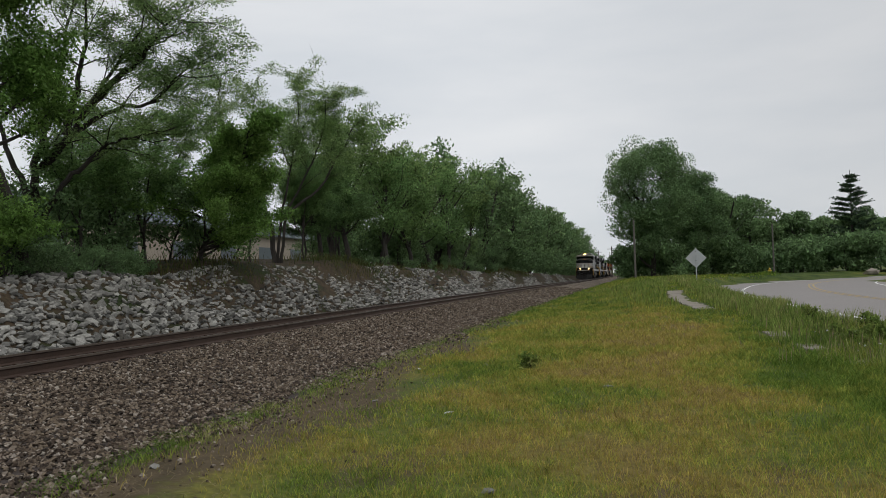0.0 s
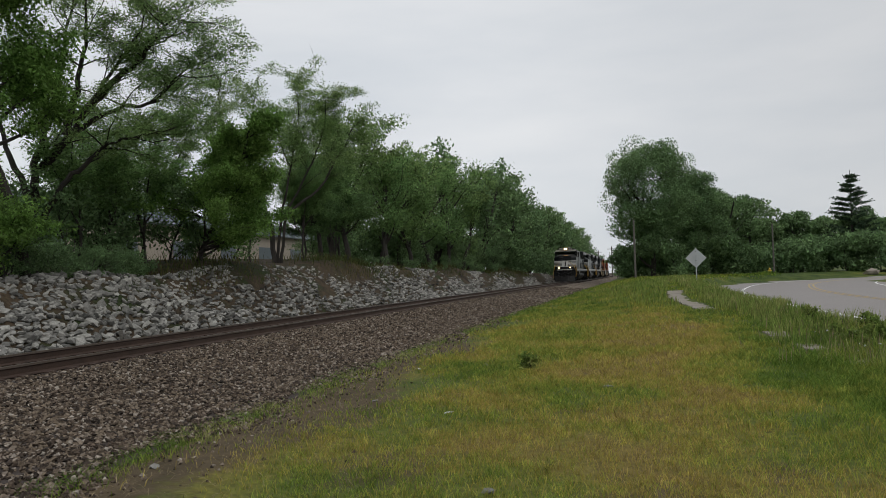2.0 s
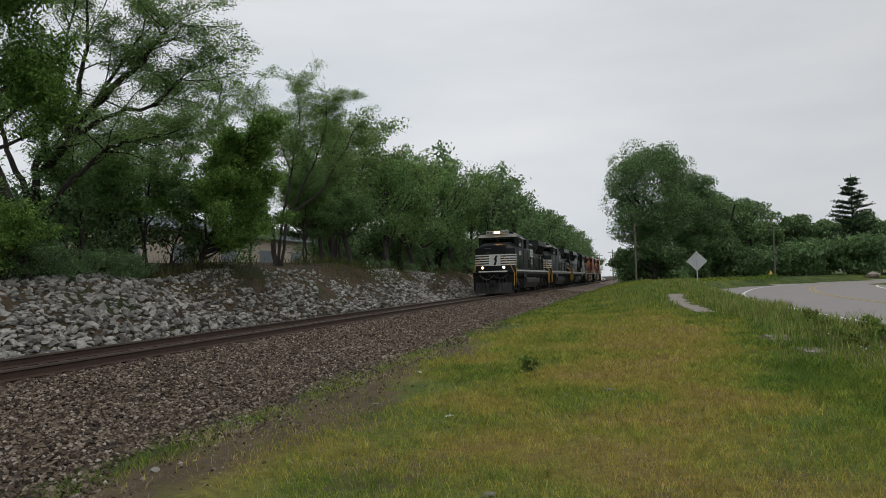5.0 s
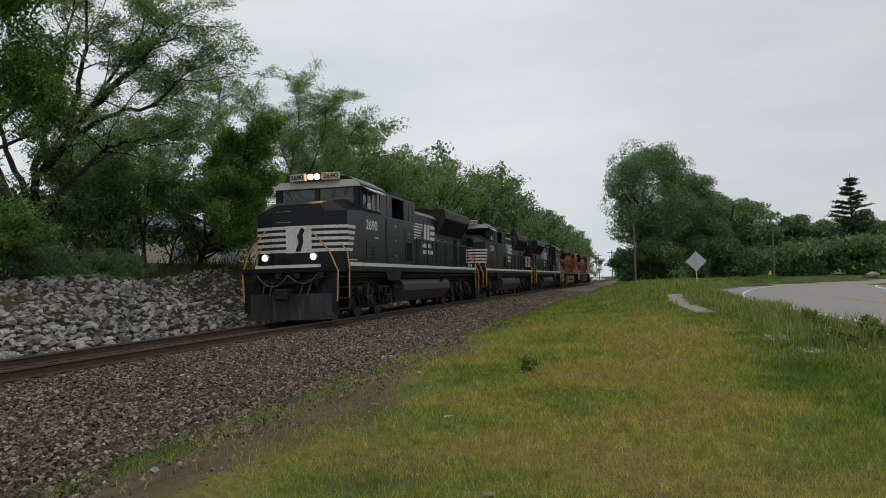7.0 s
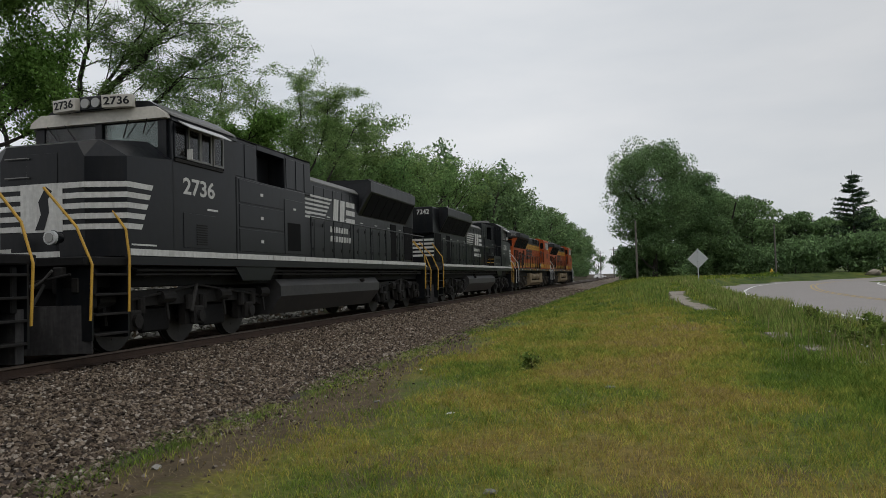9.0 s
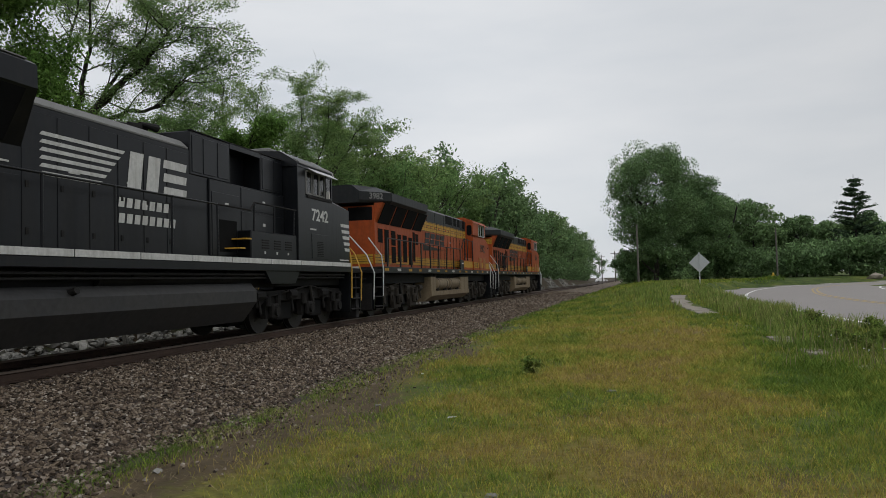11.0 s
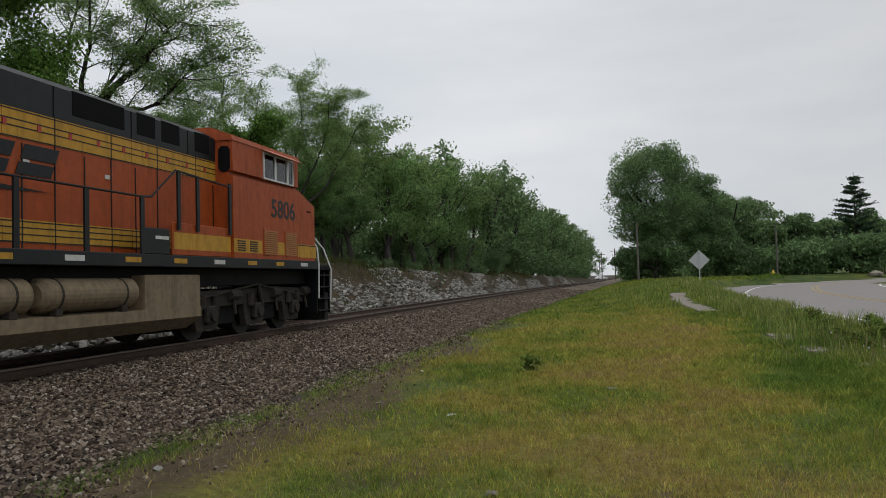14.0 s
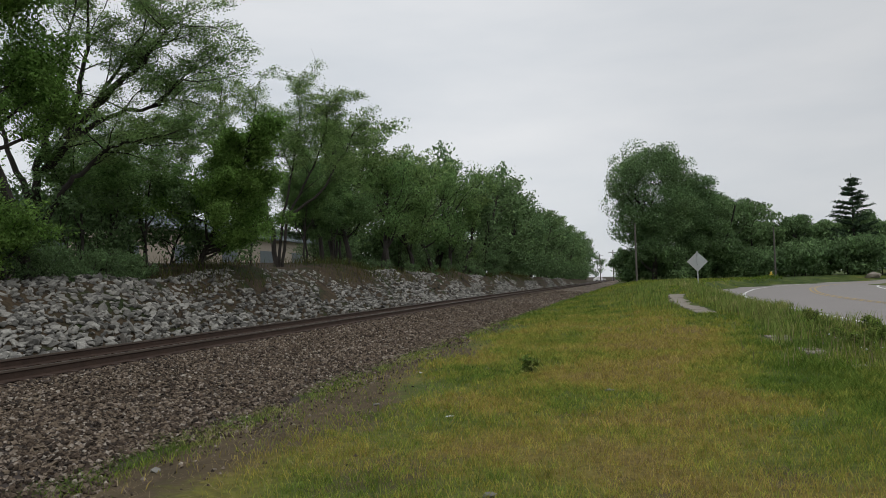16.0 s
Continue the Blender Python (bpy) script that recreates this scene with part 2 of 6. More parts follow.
STONES = [(0.0, (0.026, 0.020, 0.015)), (0.3, (0.074, 0.054, 0.040)), (0.55, (0.126, 0.095, 0.069)), (0.75, (0.18, 0.140, 0.10)), (0.9, (0.24, 0.195, 0.155)), (1.0, (0.36, 0.32, 0.27))]
M_ballast = speckled("ballast_stone", STONES)
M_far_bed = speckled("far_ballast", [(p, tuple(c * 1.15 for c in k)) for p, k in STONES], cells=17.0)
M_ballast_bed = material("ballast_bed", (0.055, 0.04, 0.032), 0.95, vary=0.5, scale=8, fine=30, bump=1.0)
M_riprap = material("limestone_rock", (0.25, 0.243, 0.222), 0.9, vary=0.3, scale=2.0, fine=14, bump=0.5, random_amount=0.6, tint=(0.10, 0.096, 0.084))
M_riprap_far = material("limestone_rubble", (0.245, 0.238, 0.218), 0.9, vary=0.3, scale=2.0, fine=14, bump=0.5, island=0.7, tint=(0.11, 0.105, 0.092))
M_bank = patchy("bank_soil", [(0.35, (0.028, 0.022, 0.015)), (0.47, (0.075, 0.054, 0.034)), (0.55, (0.05, 0.04, 0.024)), (0.65, (0.03, 0.044, 0.015))], 0.7, 9.0, bump=0.8)
M_rail = material("rusty_rail", (0.066, 0.039, 0.027), 0.8, 0.1, vary=0.3, scale=4, fine=60, bump=0.2)
M_railhead = material("worn_rail_head", (0.12, 0.092, 0.074), 0.45, 0.7, vary=0.2, scale=3, fine=60)
M_tie = material("creosoted_tie", (0.060, 0.045, 0.037), 0.9, vary=0.4, scale=3, fine=35, bump=0.6, random_amount=0.35)
M_asphalt = material("asphalt", (0.275, 0.252, 0.238), 0.9, vary=0.12, scale=0.35, fine=18, bump=0.15, tint=(0.23, 0.212, 0.20))
M_concrete = material("old_concrete", (0.27, 0.238, 0.195), 0.9, vary=0.2, scale=2, fine=25, bump=0.3)
M_white_line = material("white_road_paint", (0.72, 0.72, 0.70), 0.7, vary=0.12)
M_yellow_line = material("yellow_road_paint", (0.42, 0.30, 0.12), 0.7, vary=0.12)
M_bark = material("grey_bark", (0.042, 0.036, 0.031), 0.95, vary=0.4, scale=3, fine=18, bump=0.8)
LEAF = dict(scale=0.25, fine_scale=2.0, island=0.5, translucent=0.54, rough=0.6)
M_leaf_locust = patchy("locust_leaf", [(0.35, (0.155, 0.26, 0.088)), (0.6, (0.235, 0.335, 0.12))], **LEAF)
M_leaf_bright = patchy("young_maple_leaf", [(0.35, (0.115, 0.225, 0.048)), (0.6, (0.185, 0.305, 0.075))], **LEAF)
M_leaf_dark = patchy("dark_leaf", [(0.35, (0.09, 0.165, 0.06)), (0.6, (0.135, 0.22, 0.08))], **LEAF)
M_leaf_mid = patchy("broad_leaf", [(0.35, (0.135, 0.245, 0.084)), (0.6, (0.20, 0.315, 0.11))], **LEAF)
FAR_LEAF = dict(scale=0.12, fine_scale=0.8, island=0.45, translucent=0.32, rough=0.7)
M_leaf_wood = patchy("woodland_leaf", [(0.35, (0.115, 0.20, 0.084)), (0.6, (0.17, 0.26, 0.11))], **FAR_LEAF)
M_leaf_wood_pale = patchy("pale_woodland_leaf", [(0.35, (0.135, 0.225, 0.09)), (0.6, (0.185, 0.275, 0.115))], **FAR_LEAF)
M_needle = patchy("spruce_needle", [(0.35, (0.045, 0.085, 0.045)), (0.6, (0.07, 0.11, 0.06))], **LEAF)
M_galv = material("galvanised_back", (0.42, 0.44, 0.44), 0.5, 0.35, vary=0.1)
M_wood_pole = material("weathered_pole", (0.13, 0.12, 0.105), 0.9, vary=0.3, scale=2, fine=25)
M_yellow_iron = material("hydrant_yellow", (0.65, 0.45, 0.06), 0.5, vary=0.15)
M_siding = material("beige_siding", (0.52, 0.45, 0.37), 0.8, vary=0.08, scale=0.5, fine=5)
M_metal_roof = material("blue_grey_metal_roof", (0.20, 0.235, 0.26), 0.55, 0.2, vary=0.1, scale=0.5, fine=4)
M_litter = material("white_plastic", (0.6, 0.62, 0.64), 0.5, vary=0.1)
M_car_white = material("white_car_paint", (0.7, 0.7, 0.7), 0.3, vary=0.05)
M_tyre = material("rubber", (0.02, 0.02, 0.02), 0.9)

# ---- building helpers ----
def mesh_of(name, verts, faces, mat, smooth=False):
    me = bpy.data.meshes.new(name)
    me.from_pydata(verts, [], faces)
    me.materials.append(mat)
    if smooth:
        me.polygons.foreach_set("use_smooth", [True] * len(me.polygons))
    me.update()
    return me


def soup(name, co, fc, mat):
    """A mesh straight from arrays: co (n, 3), fc (m, k)."""
    me = bpy.data.meshes.new(name)
    k = fc.shape[1]
    me.vertices.add(len(co))
    me.vertices.foreach_set("co", np.ascontiguousarray(co, dtype=np.float32).ravel())
    me.loops.add(fc.size)
    me.loops.foreach_set("vertex_index", np.ascontiguousarray(fc, dtype=np.int32).ravel())
    me.polygons.add(len(fc))
    me.polygons.foreach_set("loop_start", np.arange(0, fc.size, k, dtype=np.int32))
    me.materials.append(mat)
    me.polygons.foreach_set("use_smooth", np.zeros(len(fc), dtype=bool))
    me.update(calc_edges=True)
    return me


def part(name, bm, mat, parent, label="", smooth=False):
    me = bpy.data.meshes.new(name)
    bmesh.ops.recalc_face_normals(bm, faces=bm.faces)
    bm.to_mesh(me)
    bm.free()
    me.materials.append(mat)
    if smooth:
        me.polygons.foreach_set("use_smooth", [True] * len(me.polygons))
    ob = new(name, me)
    ob.parent = parent
    if label:
        tagged(ob, label)
    return ob


def bx(bm, x0, x1, y0, y1, z0, z1, bevel=0.0):
    vs = [bm.verts.new((x, y, z)) for x in (x0, x1) for y in (y0, y1) for z in (z0, z1)]
    fs = [bm.faces.new([vs[i] for i in q]) for q in ((0, 1, 3, 2), (4, 6, 7, 5), (0, 4, 5, 1), (2, 3, 7, 6), (0, 2, 6, 4), (1, 5, 7, 3))]
    if bevel:
        es = list({e for f in fs for e in f.edges})
        bmesh.ops.bevel(bm, geom=es, offset=bevel, segments=1, affect="EDGES")
    return bm


def prism(bm, outline, axis, a, b):
    """outline: points in the two other axes, in order; pushed along axis from a to b (or to a second outline)."""
    def at(p, k):
        return {"x": (k, p[0], p[1]), "y": (p[0], k, p[1]), "z": (p[0], p[1], k)}[axis]
    va = [bm.verts.new(at(p, a)) for p in outline]
    vb = [bm.verts.new(at(p, b)) for p in outline]
    bm.faces.new(va)
    bm.faces.new(vb[::-1])
    for i in range(len(va)):
        j = (i + 1) % len(va)
        bm.faces.new([va[i], vb[i], vb[j], va[j]])
    return bm


def rod(bm, p, q, r, seg=10, r2=None):
    p, q = Vector(p), Vector(q)
    d = q - p
    m = Matrix.Translation((p + q) / 2) @ d.to_track_quat("Z", "Y").to_matrix().to_4x4()
    bmesh.ops.create_cone(bm, cap_ends=True, segments=seg, radius1=r, radius2=r if r2 is None else r2, depth=d.length, matrix=m)
    return bm


def tube(bm, pts, r, seg=8):
    for p, q in zip(pts, pts[1:]):
        rod(bm, p, q, r, seg)
    for p in pts[1:-1]:
        bmesh.ops.create_icosphere(bm, subdivisions=1, radius=r * 1.05, matrix=Matrix.Translation(p))
    return bm


def bent(bm, pts, r, seg=6):
    """One continuous bent tube along the points."""
    pts = [Vector(p) for p in pts]
    rings = []
    for k, p in enumerate(pts):
        ax = (pts[min(k + 1, len(pts) - 1)] - pts[max(k - 1, 0)]).normalized()
        e1 = ax.cross(Vector((0.2, 1.0, 0.1))).normalized()
        e2 = ax.cross(e1)
        rings.append([bm.verts.new(p + (e1 * math.cos(a * 2 * math.pi / seg) + e2 * math.sin(a * 2 * math.pi / seg)) * r) for a in range(seg)])
    for ra, rb in zip(rings, rings[1:]):
        for i in range(seg):
            bm.faces.new([ra[i], ra[(i + 1) % seg], rb[(i + 1) % seg], rb[i]])
    bm.faces.new(rings[0][::-1])
    bm.faces.new(rings[-1])
    return bm


B = bmesh.new


def smooth01(v):
    v = np.clip(v, 0, 1)
    return v * v * (3 - 2 * v)


def layer(me, name, values):
    me.attributes.new(name, "FLOAT", "POINT").data.foreach_set("value", np.ascontiguousarray(values, dtype=np.float32).ravel())


# ---- the line of the track: sideways distance of the near rail from the eye ----
def lateral(s):
    s = np.maximum(np.asarray(s, dtype=float), 0)
    k = np.minimum(s, 160.0)
    return 8.8221 - 3.8474e-4 * k ** 2 + 1.2531e-6 * k ** 3 - 0.0269 * (s - k)


def bank_scale(s):
    """How high the cut bank stands along the line."""
    return np.interp(s, [0, 16, 20, 23.5, 27.5, 34, 50, 62, 93, 160, 225, 262], [0.95, 0.98, 1.09, 1.0, 1.24, 1.2, 1.26, 1.11, 1.03, 0.7, 0.42, 0.0])


def bank_height(u, s):
    """Height of the ground at u metres to the right of the near rail."""
    wave = 0.18 * np.sin(s * 0.21) + 0.12 * np.sin(s * 0.47 + 1)
    z = np.interp(u, [-60, -14, -7.2, -6.6, -3.9, -3.2, 4.2, 5.2, 300], [2.4, 1.75, 1.5, 1.35, -0.55, -0.62, -0.52, -0.46, -0.46])
    z = z + np.where(u < -5, wave * np.clip((-u - 5) / 2, 0, 1), 0)
    return np.where(u < -3.2, -0.6 + (z + 0.6) * bank_scale(s), z)


ROAD_X, ROAD_Y, ROAD_R = 5.4, 45.0, 80.0


def road_inset(x, s):
    """Metres inside the road's outer edge: straight at first, then bending right."""
    return np.where(s < ROAD_Y, x - ROAD_X, ROAD_R - np.hypot(x - ROAD_X - ROAD_R, s - ROAD_Y))


def ground_height(x, s):
    """Ground at world x, y = s."""
    u = x + lateral(s)
    z = bank_height(u, s)
    mound = 0.85 * smooth01((s - 14) / 34.0) * smooth01((x + 3.0) / 6.5)
    z = z + np.where(u > 4, mound, 0) + np.where(u > 5, 0.025 * np.sin(x * 2.1 + 0.7 * s) * np.cos(s * 1.3), 0)
    inset = road_inset(x, s)
    on = smooth01((inset + 1.3) / 1.1) * (1 - smooth01((inset - 15.6) / 2.0))
    return z * (1 - on) + on * -0.27


# ---- ground, one sheet to the horizon ----
gu = np.concatenate([[-1500, -700, -300, -150, -90, -60, -40, -28, -20, -16], np.arange(-14, -3, 0.45), [-3.2, -2, 0, 2, 3.5],
                     np.arange(4, 16.1, 0.4), [18, 22, 28, 36, 50, 80, 150, 300, 700, 1500]])
gs = np.concatenate([[-900, -300, -120, -60, -30, -15, -8], np.arange(-4, 30, 0.5), np.arange(30, 90, 1.5), np.arange(90, 260, 6), [280, 340, 450, 700, 1200, 2500]])
U, S = np.meshgrid(gu, gs)
X = U - lateral(S)
Z = ground_height(X, S)
co = np.stack([X, S, Z], -1).reshape(-1, 3)
nu = len(gu)
ii = np.arange(len(gs) - 1)[:, None] * nu + np.arange(nu - 1)[None, :]
fc = np.stack([ii, ii + 1, ii + 1 + nu, ii + nu], -1).reshape(-1, 4)
ground_me = soup("ground", co, fc, M_shaded_soil)
ground_me.materials.append(M_bank)
um = (U[:-1, :-1] + U[1:, 1:]) / 2
ground_me.polygons.foreach_set("material_index", np.where(um < 3.5, 1, 0).ravel().astype(np.int32))
wear = ground_me.attributes.new("wear", "FLOAT", "POINT")
worn = smooth01((6.5 + 0.4 * np.sin(S * 0.9) - 0.03 * S - U) / 1.1) * np.clip((28 - S) / 13, 0.1, 1) * (0.62 + 0.38 * smooth01((U - 4.2) / 0.4))
for bx0, by0, br in ((0.15, 5.3, 0.55), (-0.6, 9.2, 0.4), (1.3, 6.4, 0.4), (-1.9, 6.1, 0.6)):
    worn = np.maximum(worn, 0.75 * np.exp(-((X - bx0) ** 2 + ((S - by0) / 1.4) ** 2) / br ** 2))
wear.data.foreach_set("value", worn.ravel().astype(np.float32))
layer(ground_me, "dryness", dryness(X, S))
ground_me.polygons.foreach_set("use_smooth", np.ones(len(fc), dtype=bool))
ground = tagged(new("ground", ground_me), "patchy green and yellowing grass verge beside the railway", "ground", kind="structure")


# ---- ballast bed, ties and rails ----
def swept(name, profile, s0, s1, step, mat, closed=True, smooth=False):
    """A cross-section (offset right of the near rail, height) swept along the track."""
    ss = np.arange(s0, s1 + 0.01, step)
    la = lateral(ss)
    k = len(profile)
    pr = np.array(profile)
    co = np.stack([pr[None, :, 0] - la[:, None], np.repeat(ss[:, None], k, 1), np.repeat(pr[None, :, 1], len(ss), 0)], -1).reshape(-1, 3)
    j = np.arange(k if closed else k - 1)
    a = np.arange(len(ss) - 1)[:, None] * k
    fc = np.stack([a + j, a + (j + 1) % k, a + k + (j + 1) % k, a + k + j], -1).reshape(-1, 4)
    return soup(name, co, fc, mat)


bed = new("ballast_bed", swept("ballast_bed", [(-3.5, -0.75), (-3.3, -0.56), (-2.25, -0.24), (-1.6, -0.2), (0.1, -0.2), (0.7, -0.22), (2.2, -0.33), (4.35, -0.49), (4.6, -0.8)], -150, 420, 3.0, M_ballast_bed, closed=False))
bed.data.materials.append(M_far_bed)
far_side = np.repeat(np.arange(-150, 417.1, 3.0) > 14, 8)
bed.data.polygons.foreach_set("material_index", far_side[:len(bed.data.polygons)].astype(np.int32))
tagged(bed, "reddish-grey crushed stone ballast bed under the track", "ballast", kind="structure")

track = tagged(new("railway_track"), "single railway track with rusty rails on wooden ties", "track", kind="structure")
HEAD = [(-0.036, -0.035), (-0.033, -0.004), (-0.026, 0.0), (0.026, 0.0), (0.033, -0.004), (0.036, -0.035)]
WEB = [(-0.036, -0.035), (0.036, -0.035), (0.012, -0.052), (0.010, -0.135), (0.070, -0.160), (0.070, -0.172), (-0.070, -0.172), (-0.070, -0.160), (-0.010, -0.135), (-0.012, -0.052)]
for off in (0.0, -1.505):
    rail = new("rail", swept("rail", [(x + off, z) for x, z in WEB], -150, 420, 1.5, M_rail))
    rail.parent = track
    head = new("rail_head", swept("rail_head", [(x * 1.02 + off, z + 0.002) for x, z in HEAD], -150, 420, 1.5, M_railhead))
    head.parent = rail
tie_me = bpy.data.meshes.new("tie")
bm = bx(B(), -1.3, 1.3, -0.115, 0.115, -0.18, 0.0, 0.012)
bm.to_mesh(tie_me)
bm.free()
tie_me.materials.append(M_tie)
rnd = random.Random(4)


def tie_pose(s):
    la, lb = float(lateral(s)), float(lateral(s + 1))
    return pose(-la - 0.7525 + rnd.uniform(-0.05, 0.05), s, -0.172 + rnd.uniform(-0.004, 0.0), 0, 0, math.degrees(math.atan(lb - la)) + rnd.uniform(-0.8, 0.8))


s_tie = 2.0
while s_tie < 110:
    tie = new("tie", tie_me)
    tie.parent = track
    tie.matrix_basis = tie_pose(s_tie)
    s_tie += 0.51
far_ties = B()
for k in range(180):
    for v0 in (-150 + k * 0.84, 110 + k * 1.0):
        m = tie_pose(v0)
        x, y = m.translation.x, m.translation.y
        bx(far_ties, x - 1.3, x + 1.3, y - 0.115, y + 0.115, -0.35, -0.174)
tagged(part("tie_row", far_ties, M_tie, track), kind="stuff")
plates = B()
for k in range(120):
    s = 2.0 + k * 0.51
    for off in (0.0, -1.505):
        x = off - float(lateral(s))
        bx(plates, x - 0.18, x + 0.18, s - 0.09, s + 0.09, -0.185, -0.158)
tagged(part("tie_plate_row", plates, M_rail, track), kind="stuff")


# ---- loose stones ----
def rock_shape(seed, squash=0.6):
    """An angular lump of 20 faces, about 1 across."""
    r = random.Random(seed)
    bm = B()
    bmesh.ops.create_icosphere(bm, subdivisions=1, radius=0.5)
    for v in bm.verts:
        k = r.uniform(0.58, 1.3)
        v.co = Vector((v.co.x * k * 1.2, v.co.y * k, v.co.z * k * squash))
    co = np.array([v.co[:] for v in bm.verts])
    bm.verts.index_update()
    fc = np.array([[v.index for v in f.verts] for f in bm.faces])
    bm.free()
    return co, fc


def chip_shape(seed):
    """An angular chip of 8 faces."""
    r = np.random.RandomState(seed)
    co = np.array([(1, 0, 0), (-1, 0, 0), (0, 1, 0), (0, -1, 0), (0, 0, 1), (0, 0, -1)], float) * 0.5
    co = co * r.uniform(0.7, 1.3, (6, 1)) + r.uniform(-0.15, 0.15, (6, 3))
    co[:, 2] *= 0.75
    fc = np.array([(0, 2, 4), (2, 1, 4), (1, 3, 4), (3, 0, 4), (2, 0, 5), (1, 2, 5), (3, 1, 5), (0, 3, 5)])
    return co, fc


def strew(shapes, place, size, seed):
    """Many small copies of a few shapes, at the places (n, 3), turned at random, as arrays."""
    r = np.random.RandomState(seed)
    cos, fcs, base = [], [], 0
    pick = r.randint(0, len(shapes), len(place))
    for k, (co, fc) in enumerate(shapes):
        p, sz = place[pick == k], size[pick == k]
        n = len(p)
        ax = r.normal(size=(n, 3)) * (0.35, 0.35, 3)
        ca, sa, cb, sb, cc, sc = np.cos(ax[:, 2]), np.sin(ax[:, 2]), np.cos(ax[:, 0]), np.sin(ax[:, 0]), np.cos(ax[:, 1]), np.sin(ax[:, 1])
        R = np.zeros((n, 3, 3))
        R[:, 0], R[:, 1], R[:, 2] = np.stack([ca * cc - sa * sb * sc, -sa * cb, ca * sc + sa * sb * cc], -1), np.stack([sa * cc + ca * sb * sc, ca * cb, sa * sc - ca * sb * cc], -1), np.stack([-cb * sc, sb, cb * cc], -1)
        v = np.einsum("nij,kj->nki", R, co) * sz[:, None, None] + p[:, None, :]
        cos.append(v.reshape(-1, 3))
        fcs.append((fc[None] + (np.arange(n) * len(co))[:, None, None] + base).reshape(-1, 3))
        base += n * len(co)
    return np.concatenate(cos), np.concatenate(fcs)


rs = np.random.RandomState(11)
spots = []
for s0, s1, per in ((2.5, 9, 660), (9, 15, 480), (15, 25, 330), (25, 45, 150), (45, 80, 30)):
    for u0, u1, w in ((0.28, 4.5, 1.15), (-2.9, -1.9, 0.15), (-1.4, -0.15, 0.3)):
        n = int((s1 - s0) * (u1 - u0) * per * w)
        u, s = rs.uniform(u0, u1, n), rs.uniform(s0, s1, n)
        u = np.where((u0 > 0) & (u > 3.9), 3.9 + (u - 3.9) * (1.2 + 0.7 * np.sin(s * 1.7)), u)
        z = np.interp(u, [-3.3, -2.25, -1.6, 0.1, 0.7, 2.2, 4.35, 4.8], [-0.56, -0.24, -0.2, -0.17, -0.20, -0.33, -0.49, -0.5])
        size = rs.uniform(0.026, 0.07, n) * (1 + (s > 15) * 0.1 + (s > 25) * 0.15 + (s > 45) * 0.2)
        spots.append(np.stack([u - lateral(s), s, z + size * rs.uniform(0.0, 0.35, n), size], -1))
# a thin scatter of stones into the grass
n = 1500
u, s = 4.3 + np.abs(rs.normal(0, 0.7, n)), rs.uniform(3, 30, n)
spots.append(np.stack([u - lateral(s), s, ground_height(u - lateral(s), s) + 0.005, rs.uniform(0.02, 0.055, n)], -1))
spots = np.concatenate(spots)
co, fc = strew([chip_shape(k) for k in range(9)], spots[:, :3], spots[:, 3], 3)
tagged(new("ballast_stones", soup("ballast_stones", co, fc, M_ballast)), "loose reddish and grey crushed ballast stones", "gravel", kind="stuff")

# riprap: pale limestone rocks on the cut slope behind the track
riprap_me = swept("riprap_bank", [(-3.3, -0.72), (-3.6, -0.58), (-4.0, -0.5), (-5.2, 0.38), (-6.5, 1.27), (-6.9, 1.2)], 4, 224, 4.0, M_bank, closed=False)
for v in riprap_me.vertices:
    v.co.z = -0.6 + (v.co.z + 0.6) * float(bank_scale(v.co.y)) if v.co.z > -0.55 else v.co.z
riprap = tagged(new("riprap_bank", riprap_me), "sloping bank of pale grey limestone riprap rocks", "rock bank", kind="structure")
rock_mes = []
for k in range(8):
    co, fc = rock_shape(k + 20)
    rock_mes.append(soup("rock", co, fc, M_riprap))
rs = np.random.RandomState(5)


def on_slope(u, s):
    return -0.6 + (np.interp(u, [-7.6, -6.7, -5.2, -4.0, -3.5], [1.5, 1.36, 0.40, -0.46, -0.56]) + 0.6) * bank_scale(s)


near, made = [], 0
while made < 300:
    s, u = rs.uniform(11, 24), rs.uniform(-6.6, -3.6)
    sz = rs.choice([0.16, 0.22, 0.29, 0.37], p=[0.3, 0.38, 0.24, 0.08]) * rs.uniform(0.85, 1.15)
    rock = new("rock", rock_mes[made % 8])
    rock.parent = riprap
    rock.matrix_basis = Matrix.LocRotScale((u - float(lateral(s)), s, float(on_slope(u, s)) + sz * 0.12), Euler((rs.normal(0, 0.35), -0.5 + rs.normal(0, 0.3), rs.uniform(0, 6.28))), (sz, sz * rs.uniform(0.75, 1.1), sz * rs.uniform(0.7, 1.1)))
    made += 1
n = 16000
s = 6 + 150 * rs.uniform(0, 1, n) ** 1.7
u = -3.5 - 3.5 * rs.uniform(0, 1, n) ** 1.15
keep = (np.sin(s * 0.35) + np.sin(s * 0.83 + u) > -1.2) | (u > -5.4 + 0.5 * np.sin(s * 0.23))
keep &= (s < 52) | (np.sin(s * 0.33 + u * 1.4) + rs.normal(0, 0.35, n) > -0.5 + 0.7 * smooth01((s - 60) / 60) - (u > -4.6) * 0.5)
s, u = s[keep], u[keep]
size = rs.uniform(0.10, 0.34, len(s)) * np.where(s > 45, 1.25, 1.0)
co, fc = strew([rock_shape(k) for k in range(10)], np.stack([u - lateral(s), s, on_slope(u, s) + 0.02], -1), size * 0.86, 8)
rubble = new("rubble", soup("rubble", co, fc, M_riprap_far))
rubble.parent = riprap
tagged(rubble, kind="stuff")


